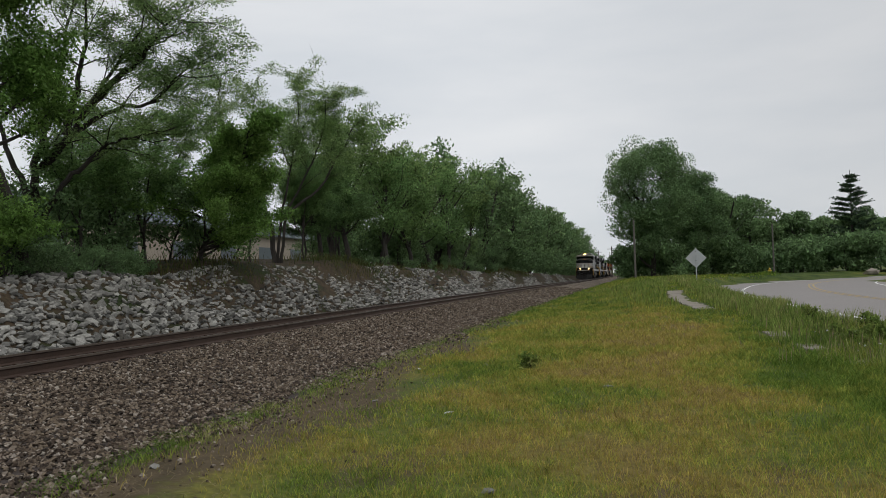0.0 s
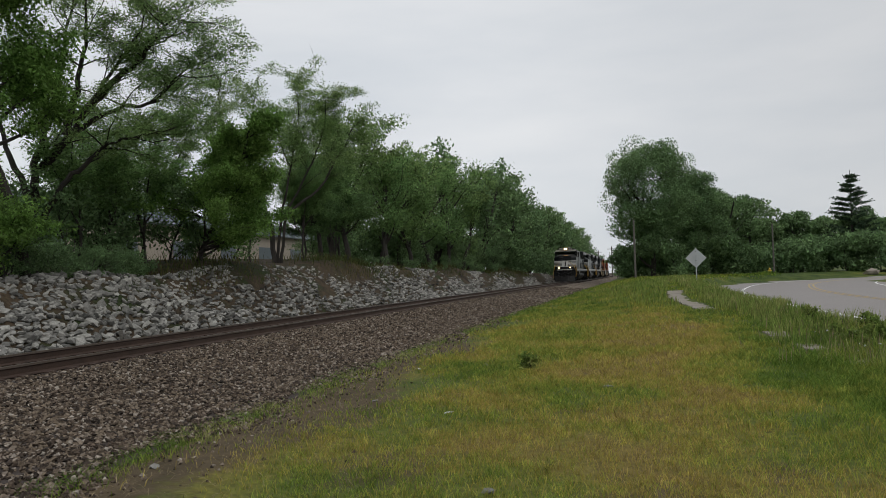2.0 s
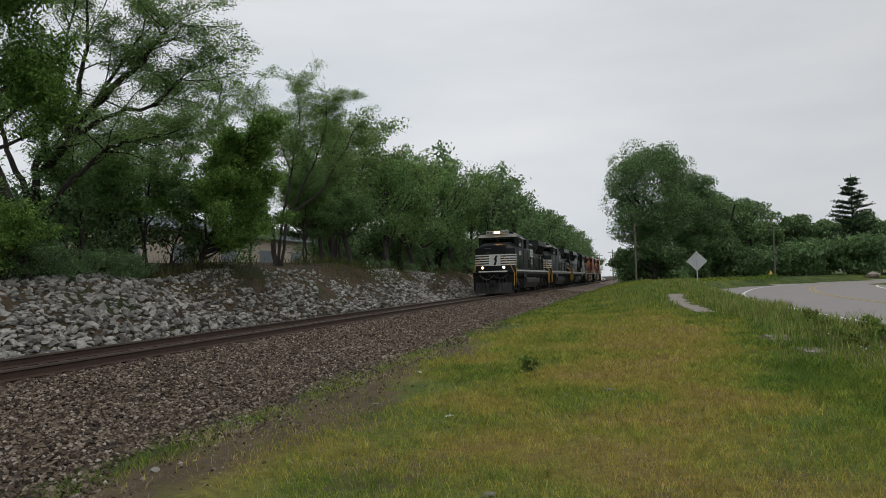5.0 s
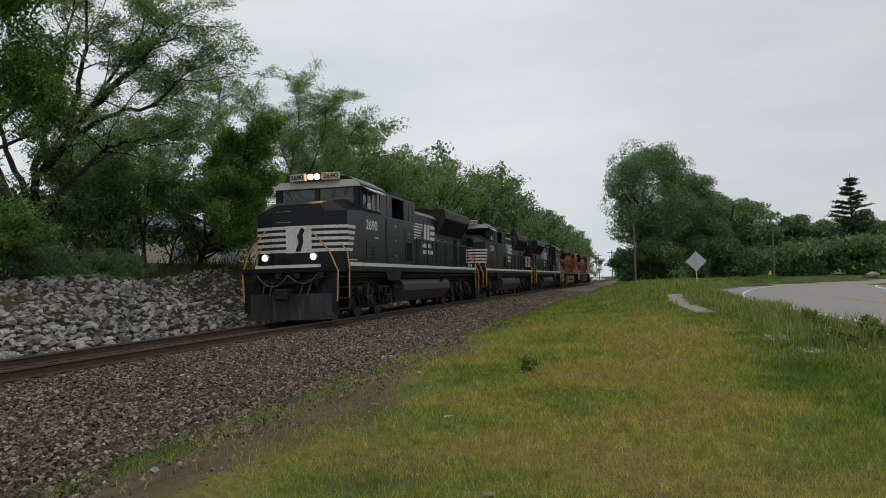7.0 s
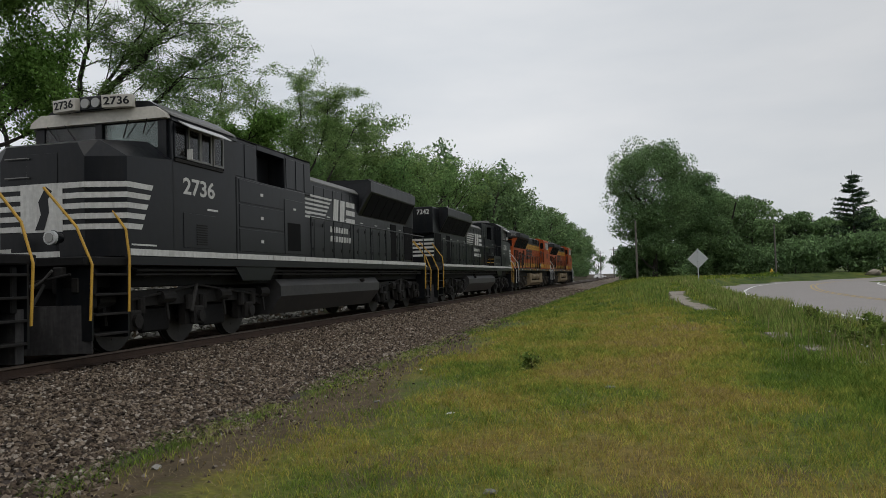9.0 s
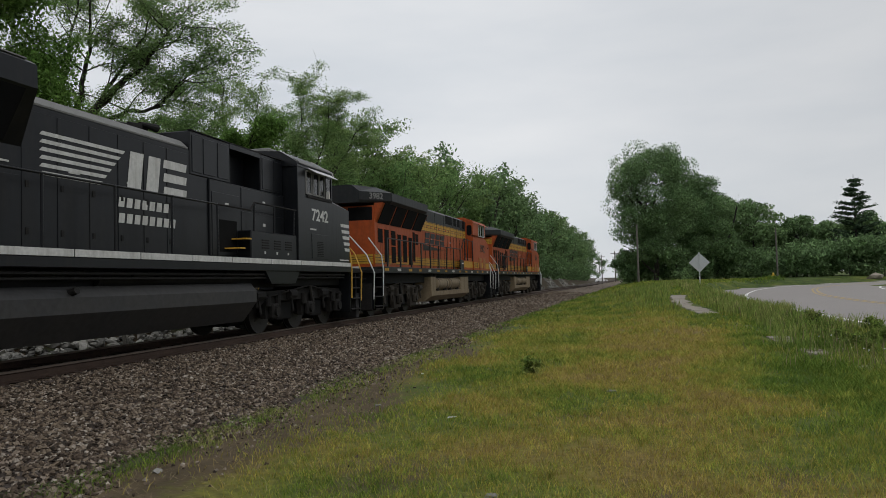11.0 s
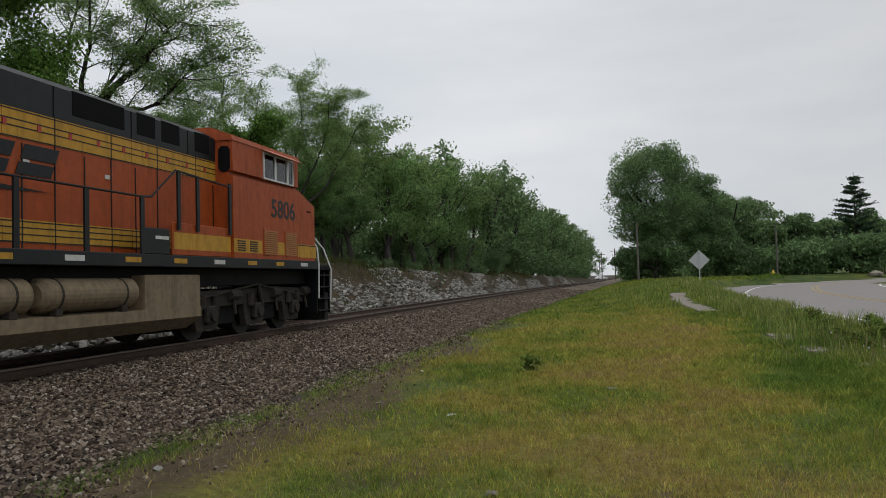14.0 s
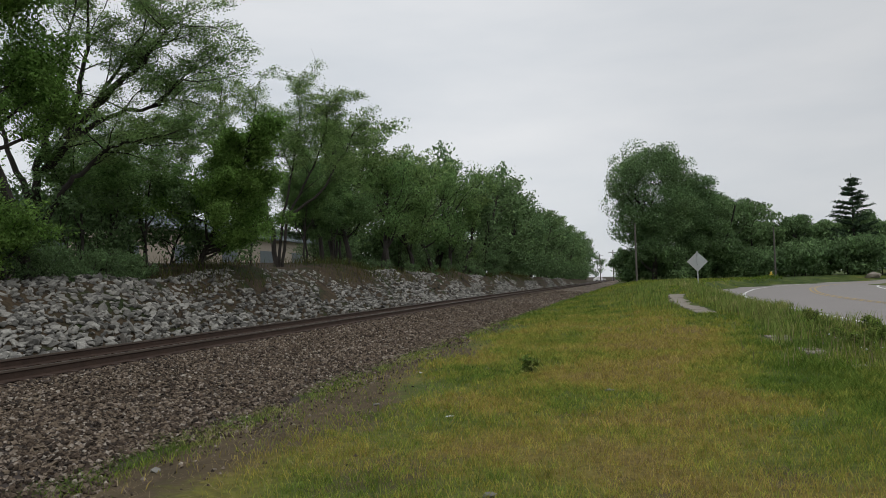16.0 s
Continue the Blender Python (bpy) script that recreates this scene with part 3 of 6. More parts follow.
# ---- road on the right, bending away ----
def road_ring(inset, s_from=-140):
    """Points of a line along the road, inset metres from its outer edge."""
    shy = (inset if inset in (0, 16) else inset - 1.0)
    def drift(y):
        return 0.0 if inset in (0, 16) else 2.0 * float(smooth01((y - 32) / 30))
    pts = [(ROAD_X + shy + drift(y), y) for y in np.arange(s_from, ROAD_Y, 3.0)]
    for a in np.linspace(0, 1.5, 40):
        r = ROAD_R - shy - drift(ROAD_Y + ROAD_R * math.sin(a))
        pts.append((ROAD_X + ROAD_R - r * math.cos(a), ROAD_Y + r * math.sin(a)))
    x, y = pts[-1]
    pts += [(x + math.sin(1.5) * d, y + math.cos(1.5) * d) for d in (20, 60, 150)]
    return pts


def road_z(y):
    return -0.24


def road_band(name, a, b, lift, mat, t0=0, t1=None):
    pa, pb = road_ring(a)[t0:t1], road_ring(b)[t0:t1]
    v = [(x, y, road_z(y) + lift) for x, y in pa] + [(x, y, road_z(y) + lift) for x, y in pb]
    n = len(pa)
    return mesh_of(name, v, [(n + i, n + i + 1, i + 1, i) for i in range(n - 1)], mat)


road_me = road_band("road", 0, 16, 0.0, M_asphalt)
road = tagged(new("road", road_me), "grey asphalt road curving away with painted lines", "road", kind="structure")
thick = road.modifiers.new("thick", "SOLIDIFY")
thick.thickness, thick.offset = 0.25, -1
for nm, a, b, mt, lab in (("edge_line", 1.70, 1.86, M_white_line, "white painted edge line"), ("centre_line", 5.75, 5.87, M_yellow_line, "yellow painted centre line"), ("centre_line", 6.05, 6.17, M_yellow_line, "yellow painted centre line"), ("edge_line", 10.3, 10.45, M_white_line, "white painted edge line")):
    ln = new(nm, road_band(nm, a, b, 0.005, mt))
    ln.parent = road
    tagged(ln, lab)


# ---- grass ----
def blades(name, x, y, z, height, width, lean, mat, seed):
    """Bent two-piece blades standing at the places given."""
    r = np.random.RandomState(seed)
    n = len(x)
    a, b = r.uniform(0, 6.28, n), r.uniform(0, 6.28, n)
    dx, dy = np.cos(a) * width / 2, np.sin(a) * width / 2
    lx, ly = np.cos(b) * lean * height, np.sin(b) * lean * height
    v = np.empty((n, 5, 3))
    v[:, 0] = np.stack([x - dx, y - dy, z - 0.01], -1)
    v[:, 1] = np.stack([x + dx, y + dy, z - 0.01], -1)
    v[:, 2] = np.stack([x + dx * 0.8 + lx * 0.35, y + dy * 0.8 + ly * 0.35, z + height * 0.6], -1)
    v[:, 3] = np.stack([x - dx * 0.8 + lx * 0.35, y - dy * 0.8 + ly * 0.35, z + height * 0.6], -1)
    v[:, 4] = np.stack([x + lx, y + ly, z + height], -1)
    base = (np.arange(n) * 5)[:, None]
    f = np.concatenate([base + (0, 1, 2), base + (0, 2, 3), base + (3, 2, 4)])
    me = soup(name, v.reshape(-1, 3), f, mat)
    layer(me, "dryness", np.repeat(dryness(x, y), 5))
    return new(name, me)


def path_x(y):
    """Where the broken path runs through the verge."""
    return np.interp(y, [13, 15, 18, 22, 25.8, 29, 32, 35, 38, 47], [4.0, 3.76, 3.62, 3.39, 3.0, 2.66, 2.5, 2.52, 2.8, 3.4])


rs = np.random.RandomState(21)
gx, gy, gh, gw = [], [], [], []
for y0, y1, per, h, w in ((4.2, 8, 2900, 0.05, 0.0055), (8, 13, 1600, 0.06, 0.008), (13, 20, 800, 0.08, 0.011), (20, 34, 300, 0.09, 0.017), (34, 60, 100, 0.10, 0.024), (60, 105, 20, 0.14, 0.05)):
    wide = 10.8 if y1 < 60 else 20
    n = int((y1 - y0) * wide * per)
    tufts = max(1, n // 9)
    y = np.repeat(rs.uniform(y0, y1, tufts), 9) + rs.normal(0, 0.03 + 0.002 * y0, tufts * 9)
    u = 4.3 + np.repeat(rs.uniform(0, wide, tufts), 9) + rs.normal(0, 0.03 + 0.002 * y0, tufts * 9)
    n = tufts * 9
    x = u - lateral(y)
    keep = (x < np.where(y < 40, 5.3, 60)) & (x > -0.62 * y) & (x < 0.36 * y + 0.6)
    bare = np.sin(y * 0.9 + 1.5) * 0.5 + u
    keep &= (rs.uniform(0, 1, n) < np.clip((bare - 5.95 + 0.05 * y) / 0.9, 0.05, 1)) | (y > 30)
    tuft = 0.6 + 0.5 * np.sin(x * 1.7 + y * 0.8) * np.sin(y * 1.1 - x) + 0.25 * np.sin(x * 6.1) * np.sin(y * 5.3)
    keep &= rs.uniform(0, 1, n) < np.clip(tuft + 0.45, 0.25, 1) * np.where(y < 9, 0.6, 1)
    keep &= road_inset(x, y) < -0.1
    keep &= (np.abs(x - path_x(y)) > 0.4) | (y < 13) | (y > 37.5) | ((y > 19.5) & (y < 26.5)) | ((y < 19.5) & (np.sin(y * 2.3) + rs.normal(0, 0.4, n) > 0.1))
    x, y = x[keep], y[keep]
    gx.append(x), gy.append(y), gw.append(np.full(len(x), w))
    gh.append(h * rs.uniform(0.5, 1.5, len(x)) * (1 + 1.3 * smooth01((x - 0.16 * y) / 2.2)))
gx, gy, gh, gw = (np.concatenate(k) for k in (gx, gy, gh, gw))
for y0, y1, per, w in ((5.0, 9, 700, 0.007), (9, 16, 420, 0.010), (16, 30, 160, 0.016)):
    n = int((y1 - y0) * 1.3 * per)
    y = rs.uniform(y0, y1, n)
    u = 3.95 + np.abs(rs.normal(0, 0.3, n)) + 0.15 * np.sin(y * 1.3)
    keep = np.sin(y * 1.15 + 0.6) + 0.6 * np.sin(y * 2.9) + rs.normal(0, 0.3, n) > 0.1
    gx, gy = np.append(gx, (u - lateral(y))[keep]), np.append(gy, y[keep])
    gh, gw = np.append(gh, rs.uniform(0.03, 0.11, keep.sum())), np.append(gw, np.full(keep.sum(), w))
tagged(blades("grass", gx, gy, ground_height(gx, gy), gh, gw, 0.85, M_grass, 1), "short patchy grass, green with yellowed and bare spots", "grass", kind="stuff")

n = 21000
y = 9 + 54 * rs.uniform(0, 1, n) ** 1.4
x = 5.45 - 2.2 * rs.uniform(0, 1, n) ** 1.5 + 0.3 * np.sin(y * 0.7)
keep = (x > 3.3 + 0.5 * np.sin(y * 0.6)) & (road_inset(x, y) < 0.05) & ((y < 13.5) | (y > 20) | (rs.uniform(0, 1, n) < 0.3))
x, y = x[keep], y[keep]
h = rs.uniform(0.14, 0.46, len(x)) * (1 + 0.25 * np.sin(y * 0.8))
tagged(blades("tall_grass", x, y, ground_height(x, y), h, 0.010 + 0.0004 * y, 0.3, M_tall, 2), "tall uncut green grass along the road edge", "grass", kind="stuff")
n = 420
y = 13 + 22 * rs.uniform(0, 1, n) ** 1.3
x = np.minimum(5.3, 0.17 * y + 1.6) - np.abs(rs.normal(0, 0.8, n)) + 0.4
keep = x < 5.35
x, y = x[keep], y[keep]
tagged(blades("seed_stalks", x, y, ground_height(x, y), rs.uniform(0.22, 0.46, len(x)), 0.006 + 0.0003 * y, 0.22, M_straw, 6), "thin pale seeding stalks above the roadside grass", "grass", kind="stuff")
n = 9000
y = 62 - 34 * rs.uniform(0, 1, n) ** 0.8
x = rs.uniform(-4.0, 6.0, n)
free = (np.abs(x - path_x(y)) > 0.4) & (rs.normal(0, 1.2, n) + 0.7 * np.sin(y * 0.9 + x) < x - 0.5 + 0.06 * (y - 40))
x, y, n = x[free], y[free], int(free.sum())
tagged(blades("tall_grass", x, y, ground_height(x, y), rs.uniform(0.15, 0.4, n), 0.03, 0.3, M_tall, 5), "tall uncut green grass on the rise by the sign", "grass", kind="stuff")
n = 15000
s = rs.uniform(8, 110, n)
u = rs.uniform(-9.5, -5.7, n)
keep = np.sin(s * 0.31) + np.sin(s * 0.13 + 2) + rs.normal(0, 0.4, n) > 0.0
s, u = s[keep], u[keep]
tagged(blades("bank_grass", u - lateral(s), s, bank_height(u, s), rs.uniform(0.2, 0.6, len(s)), 0.025, 0.6, M_bank_grass, 3), "rough grass and weeds on top of the bank", "grass", kind="stuff")
vx, vy, vh, vw = [], [], [], []
for y0, y1, per, w in ((6.5, 11, 900, 0.008), (11, 18, 520, 0.012), (18, 32, 230, 0.018), (32, 60, 60, 0.03)):
    n = int((y1 - y0) * per)
    y = rs.uniform(y0, y1, n)
    u = 4.2 + 0.14 * np.sin(y * 0.9) + rs.normal(0, 0.22, n)
    keep = np.sin(y * 1.7 + 0.6) + 0.7 * np.sin(y * 3.9 + u * 4) + rs.normal(0, 0.4, n) > -0.75
    vx.append((u - lateral(y))[keep]), vy.append(y[keep]), vw.append(np.full(keep.sum(), w))
    vh.append(rs.uniform(0.03, 0.10, keep.sum()))
vx, vy, vh, vw = (np.concatenate(k) for k in (vx, vy, vh, vw))
tagged(blades("verge_grass", vx, vy, ground_height(vx, vy), vh, vw, 0.7, M_tall, 8), "fresh green grass and weeds creeping along the ballast edge", "grass", kind="stuff")
n = 3200
y = rs.uniform(4.6, 16, n)
x = 4.3 + rs.uniform(0, 1, n) ** 1.4 * 2.6 - lateral(y)
tagged(blades("dead_stalks", x, y, ground_height(x, y), rs.uniform(0.015, 0.06, n), 0.005, 3.2, M_straw, 4), "dry fallen straw-coloured stalks on bare dirt", "dead grass", kind="stuff")


# ---- trees ----
def tree_arrays(seed, height, spread, trunk_r, clear, limbs, leaves, leaf, lean=0.0, up=0.55, clump=0.55, forks=1, shape=0.0, lobes=0):
    """Wood and leaf arrays of one tree. clear: where the crown begins (share of the height); shape: 0 wide, 1 column."""
    r = np.random.RandomState(seed)
    wood_v, wood_f, tips = [], [], []

    def limb(p, d, length, rad, level):
        n = (6, 5, 3)[level]
        pts, rads = [p], [rad]
        for k in range(n):
            d = d + r.normal(0, 0.16, 3) + np.array([0, 0, 0.06 if level else 0.02])
            d = d / np.linalg.norm(d)
            p = p + d * length / n
            pts.append(p)
            rads.append(rad * (1 - (k + 1) / n * (0.72 if level else 0.6)))
        base = sum(len(v) for v in wood_v)
        seg = 7 if level == 0 else 5 if level == 1 else 3
        for k, (q, rr) in enumerate(zip(pts, rads)):
            ax = pts[min(k + 1, n)] - pts[max(k - 1, 0)]
            ax = ax / np.linalg.norm(ax)
            e1 = np.cross(ax, (0.3, 1, 0.2))
            e1 /= np.linalg.norm(e1)
            e2 = np.cross(ax, e1)
            an = np.arange(seg) * 2 * np.pi / seg
            wood_v.append(q + rr * (np.cos(an)[:, None] * e1 + np.sin(an)[:, None] * e2))
        for k in range(n):
            for j in range(seg):
                a0, b0 = base + k * seg + j, base + k * seg + (j + 1) % seg
                wood_f.append((a0, b0, b0 + seg, a0 + seg))
        return pts, rads, d

    stems = []
    for k in range(forks):
        a = r.uniform(0, 6.28)
        d0 = np.array([math.cos(a) * (0.12 * forks - 0.06) + lean, math.sin(a) * (0.12 * forks - 0.06), 1.0])
        stems.append(limb(np.array([0.0 + 0.25 * k, 0.1 * k, -0.15]), d0 / np.linalg.norm(d0), height * r.uniform(0.78, 0.9), trunk_r / math.sqrt(forks), 0))
    for pts, rads, _ in stems:
        for k in range(limbs):
            f = clear + (1 - clear) * (k + r.uniform(0, 1)) / limbs
            i = min(int(f * 6), 5)
            w = f * 6 - i
            p = pts[i] * (1 - w) + pts[i + 1] * w
            rad = rads[i] * (1 - w) + rads[i + 1] * w
            a = r.uniform(0, 6.28)
            u = up + r.uniform(-0.15, 0.25)
            d = np.array([math.cos(a), math.sin(a), u])
            d /= np.linalg.norm(d)
            share = (1 - abs(f - 0.55) * 1.1) if shape < 0.5 else (1.15 - f)
            ln = spread * max(0.35, share) * r.uniform(0.75, 1.15)
            q, qr, dd = limb(p, d, ln, rad * 0.55, 1)
            for j in range(4):
                t0 = q[2 + j % 3] if j < 3 else q[5]
                d2 = dd + r.normal(0, 0.55, 3)
                d2 /= np.linalg.norm(d2)
                w2, wr, _ = limb(t0, d2, ln * r.uniform(0.3, 0.5), max(qr[4] * 0.5, 0.012), 2)
                tips += [w2[1], w2[2], w2[3]]
            tips += [q[3], q[5]]
        tips.append(pts[-1])
    tips = np.array(tips)
    # leaves, thick round the twigs, drooping a little
    per = max(1, leaves // len(tips))
    c = np.repeat(tips, per, 0)
    if lobes:
        # rounded leafy lobes over an egg-shaped crown
        mid, rz = height * (0.55 + clear * 0.4), height * (0.47 - clear * 0.4)
        d = r.normal(size=(lobes, 3))
        d /= np.linalg.norm(d, axis=1)[:, None]
        cen = d * r.uniform(0.55, 0.88, (lobes, 1)) * (spread, spread, rz) + (0, 0, mid)
        size = r.uniform(0.2, 0.34, lobes) * spread
        tips, per = cen, max(1, leaves // lobes)
        g = r.normal(size=(lobes * per, 3))
        g /= np.linalg.norm(g, axis=1)[:, None]
        c = np.repeat(cen, per, 0) + g * np.repeat(size, per)[:, None] * r.uniform(0.55, 1.08, (lobes * per, 1)) * (1, 1, 0.8)
    if not lobes:
        g = r.normal(0, 1, (len(c), 3))
        g = g / np.linalg.norm(g, axis=1)[:, None] * (r.uniform(0, 1, (len(c), 1)) ** 0.5)
        scale = np.repeat(r.uniform(0.55, 1.35, len(tips)), per)[:, None] * clump
        c = c + g * scale * (1.15, 1.15, 0.7)
    n = len(c)
    e1 = r.normal(size=(n, 3))
    e1[:, 2] -= 0.3
    e1 /= np.linalg.norm(e1, axis=1)[:, None]
    e2 = np.cross(e1, r.normal(size=(n, 3)))
    e2 /= np.linalg.norm(e2, axis=1)[:, None]
    ls = leaf * r.uniform(0.6, 1.4, (n, 1))
    v = np.stack([c - e1 * ls, c + e2 * ls * 0.45, c + e1 * ls, c - e2 * ls * 0.45], 1).reshape(-1, 3)
    f = (np.arange(n) * 4)[:, None] + (0, 1, 2, 3)
    return np.concatenate(wood_v), np.array(wood_f), v, f


def limbed_arrays(seed, leaders, radius, boughs, leaves, leaf, spray, depth, reach):
    """Wood and leaf arrays of a tree grown along leading limbs (sideways, up); sprays of leaves lie flat along the outer boughs."""
    r = np.random.RandomState(seed)
    wood_v, wood_f, tips = [], [], []

    def pipe(pts, rads, seg):
        base = sum(len(v) for v in wood_v)
        last = len(pts) - 1
        an = np.arange(seg) * 2 * np.pi / seg
        for k in range(last + 1):
            ax = pts[min(k + 1, last)] - pts[max(k - 1, 0)]
            e1 = np.cross(ax, (0.3, 1, 0.2))
            e1 = e1 / np.linalg.norm(e1)
            e2 = np.cross(ax, e1)
            e2 = e2 / np.linalg.norm(e2)
            wood_v.append(pts[k] + rads[k] * (np.cos(an)[:, None] * e1 + np.sin(an)[:, None] * e2))
        for k in range(last):
            for j in range(seg):
                a0, b0 = base + k * seg + j, base + k * seg + (j + 1) % seg
                wood_f.append((a0, b0, b0 + seg, a0 + seg))

    def branch(p, d, length, rad, n, lift):
        pts = [p]
        for _ in range(n):
            d = d + r.normal(0, 0.2, 3) + (0, 0, lift)
            d = d / np.linalg.norm(d)
            pts.append(pts[-1] + d * length / n)
        pipe(pts, [rad * (1 - 0.75 * k / n) for k in range(n + 1)], 4 if rad > 0.015 else 3)
        return pts, d

    for i, line in enumerate(leaders):
        way = 0 if i == 0 else r.uniform(-depth, depth)
        line = np.array(line, float)
        kn = np.arange(len(line))
        t = np.linspace(0, len(line) - 1, 4 * len(line))
        px, pz = np.interp(t, kn, line[:, 0]), np.interp(t, kn, line[:, 1])
        k3 = np.array([0.25, 0.5, 0.25])
        px[1:-1], pz[1:-1] = np.convolve(px, k3, "valid"), np.convolve(pz, k3, "valid")
        share = t / t[-1]
        pts = np.stack([px, way * share ** 1.2 + 0.12 * np.sin(t * 2 + i), pz], -1)
        pts[1:] += r.normal(0, 0.035, (len(t) - 1, 3))
        r0 = radius * (1.0 if i == 0 else 0.62)
        pipe(list(pts), list(r0 * (1 - 0.9 * share ** 0.8)), 7)
        for k in range(boughs):
            f = 0.40 + 0.60 * (k + r.uniform(0, 1)) / boughs
            j = min(int(f * (len(t) - 1)), len(t) - 2)
            tan = pts[j + 1] - pts[j]
            tan = tan / np.linalg.norm(tan)
            a = r.uniform(0, 6.28)
            d = tan * 0.75 + np.array([math.cos(a), math.sin(a), r.uniform(-0.1, 0.5)])
            d = d / np.linalg.norm(d)
            ln = reach * (1.15 - 0.5 * f) * r.uniform(0.6, 1.2)
            q, dd = branch(pts[j], d, ln, r0 * 0.30 * (1.1 - 0.6 * f), 4, 0.02)
            for w in range(5):
                d2 = dd + r.normal(0, 0.55, 3) * (1, 1, 0.5)
                d2 = d2 / np.linalg.norm(d2)
                z, _ = branch(q[1 + w % 4], d2, ln * r.uniform(0.3, 0.5), 0.011, 3, 0.0)
                tips += [z[1], z[2], z[3]]
            tips += [q[4]]
    tips = np.array(tips)
    size = r.uniform(0.5, 1.4, len(tips))
    share = size ** 2 * r.choice([0.0, 0.5, 1.6], len(tips))
    pick = r.choice(len(tips), leaves, p=share / share.sum())
    g = r.normal(size=(leaves, 3))
    g = g / np.linalg.norm(g, axis=1)[:, None] * r.uniform(0, 1, (leaves, 1)) ** 0.6
    c = tips[pick] + g * (size[pick] * spray)[:, None] * (1.0, 1.0, 0.42) - (0, 0, 0.04)
    e1 = r.normal(size=(leaves, 3)) * (1, 1, 0.5)
    e1 /= np.linalg.norm(e1, axis=1)[:, None]
    e2 = np.cross(e1, r.normal(size=(leaves, 3)) * (0.6, 0.6, 1))
    e2 /= np.linalg.norm(e2, axis=1)[:, None]
    ls = leaf * r.uniform(0.6, 1.4, (leaves, 1))
    v = np.stack([c - e1 * ls, c + e2 * ls * 0.45, c + e1 * ls, c - e2 * ls * 0.45], 1).reshape(-1, 3)
    return np.concatenate(wood_v), np.array(wood_f), v, (np.arange(leaves) * 4)[:, None] + (0, 1, 2, 3)


def tree(name, label, m, mat, category="tree", group="", **k):
    wv, wf, lv, lf = limbed_arrays(**k) if "leaders" in k else tree_arrays(**k)
    t = new(name)
    t.matrix_basis = m
    trunk = new("trunk", soup("trunk", wv, wf, M_bark))
    trunk.parent = t
    crown = new("crown", soup("crown", lv, lf, mat))
    crown.parent = t
    return tagged(t, label, category, group)


def at_bank(u, s, turn=0.0):
    x = u - float(lateral(s))
    return pose(x, s, float(ground_height(np.array(x), np.array(float(s)))) - 0.05, 0, 0, turn)


def at_ground(x, y, turn=0.0):
    return pose(x, y, float(ground_height(np.array(float(x)), np.array(float(y)))) - 0.05, 0, 0, turn)


ROW = "trees along the bank"
# the near trees, each with its own form
LOCUST = [[(0.0, -0.2), (0.0, 2.6), (0.2, 3.7), (0.8, 5.3), (1.1, 7.1), (1.8, 10.0)], [(0.2, 3.6), (1.4, 4.6), (2.2, 5.5), (3.0, 6.7), (4.0, 7.9), (4.8, 9.4)],
          [(0.5, 3.8), (1.7, 4.8), (3.0, 5.4), (4.1, 5.6), (5.0, 6.5), (6.3, 7.0)], [(0.1, 1.3), (1.1, 2.9), (1.9, 3.7), (2.7, 4.3), (4.0, 4.4), (5.1, 4.6)],
          [(0.0, 2.6), (-0.6, 4.3), (-1.1, 6.0), (-1.5, 8.1)], [(1.9, 5.1), (3.2, 6.3), (4.2, 6.9), (5.2, 7.7), (5.6, 7.9)], [(1.3, 4.6), (1.9, 6.4), (2.6, 8.0), (3.0, 9.6)]]
ELM = [[(0.0, -0.2), (-0.3, 2.2), (-1.5, 4.1), (-2.6, 6.5), (-3.2, 8.6), (-2.9, 10.2)], [(-0.1, -0.2), (-0.2, 2.2), (-0.6, 4.9), (-0.7, 7.6), (-0.1, 9.4)],
       [(0.1, -0.2), (0.4, 2.5), (1.1, 5.4), (1.4, 7.9), (1.1, 9.7)], [(0.3, -0.2), (0.7, 2.5), (2.1, 5.0), (3.0, 7.2), (3.2, 8.6)],
       [(-1.4, 3.9), (-2.5, 5.0), (-3.6, 7.0), (-4.2, 8.7), (-4.2, 9.6)], [(0.7, 2.5), (2.3, 3.8), (3.5, 6.0), (4.0, 7.5)]]
SLIM = [[(0.0, -0.2), (0.1, 2.0), (0.3, 4.0), (0.2, 5.6)], [(0.1, 1.6), (0.7, 3.0), (1.2, 4.4)], [(0.1, 1.2), (-0.6, 2.7), (-0.9, 4.2)]]
tree("locust_tree", "tall spreading locust tree with open layered feathery crown", at_bank(-9.6, 20.7), M_leaf_locust, group=ROW, seed=3, leaders=LOCUST, radius=0.2, boughs=13, leaves=92000, leaf=0.037, spray=0.46, depth=1.5, reach=2.3)
broad = tree("broadleaf_tree", "tall broadleaf tree with dense green crown", at_bank(-7.3, 17.9), M_leaf_bright, group=ROW, seed=9, height=11.5, spread=2.5, trunk_r=0.16, clear=0.36, limbs=16, leaves=42000, leaf=0.06, clump=0.62)
tree("maple_tree", "young bright green maple with dense low crown", at_bank(-7.9, 27.5), M_leaf_bright, group=ROW, seed=5, height=7.0, spread=2.7, trunk_r=0.12, clear=0.05, limbs=34, leaves=60000, leaf=0.058, up=0.3, clump=0.46, shape=1.0)
tree("maple_tree", "small bright green maple at the bank edge", at_bank(-7.1, 16.9), M_leaf_bright, group=ROW, seed=15, height=3.7, spread=1.7, trunk_r=0.08, clear=0.06, limbs=18, leaves=20000, leaf=0.052, up=0.4, clump=0.42)
tree("elm_tree", "slender elm with fine arching limbs and thin leaves", at_bank(-8.8, 36.2), M_leaf_locust, group=ROW, seed=12, leaders=ELM, radius=0.15, boughs=14, leaves=80000, leaf=0.044, spray=0.5, depth=2.0, reach=2.5)
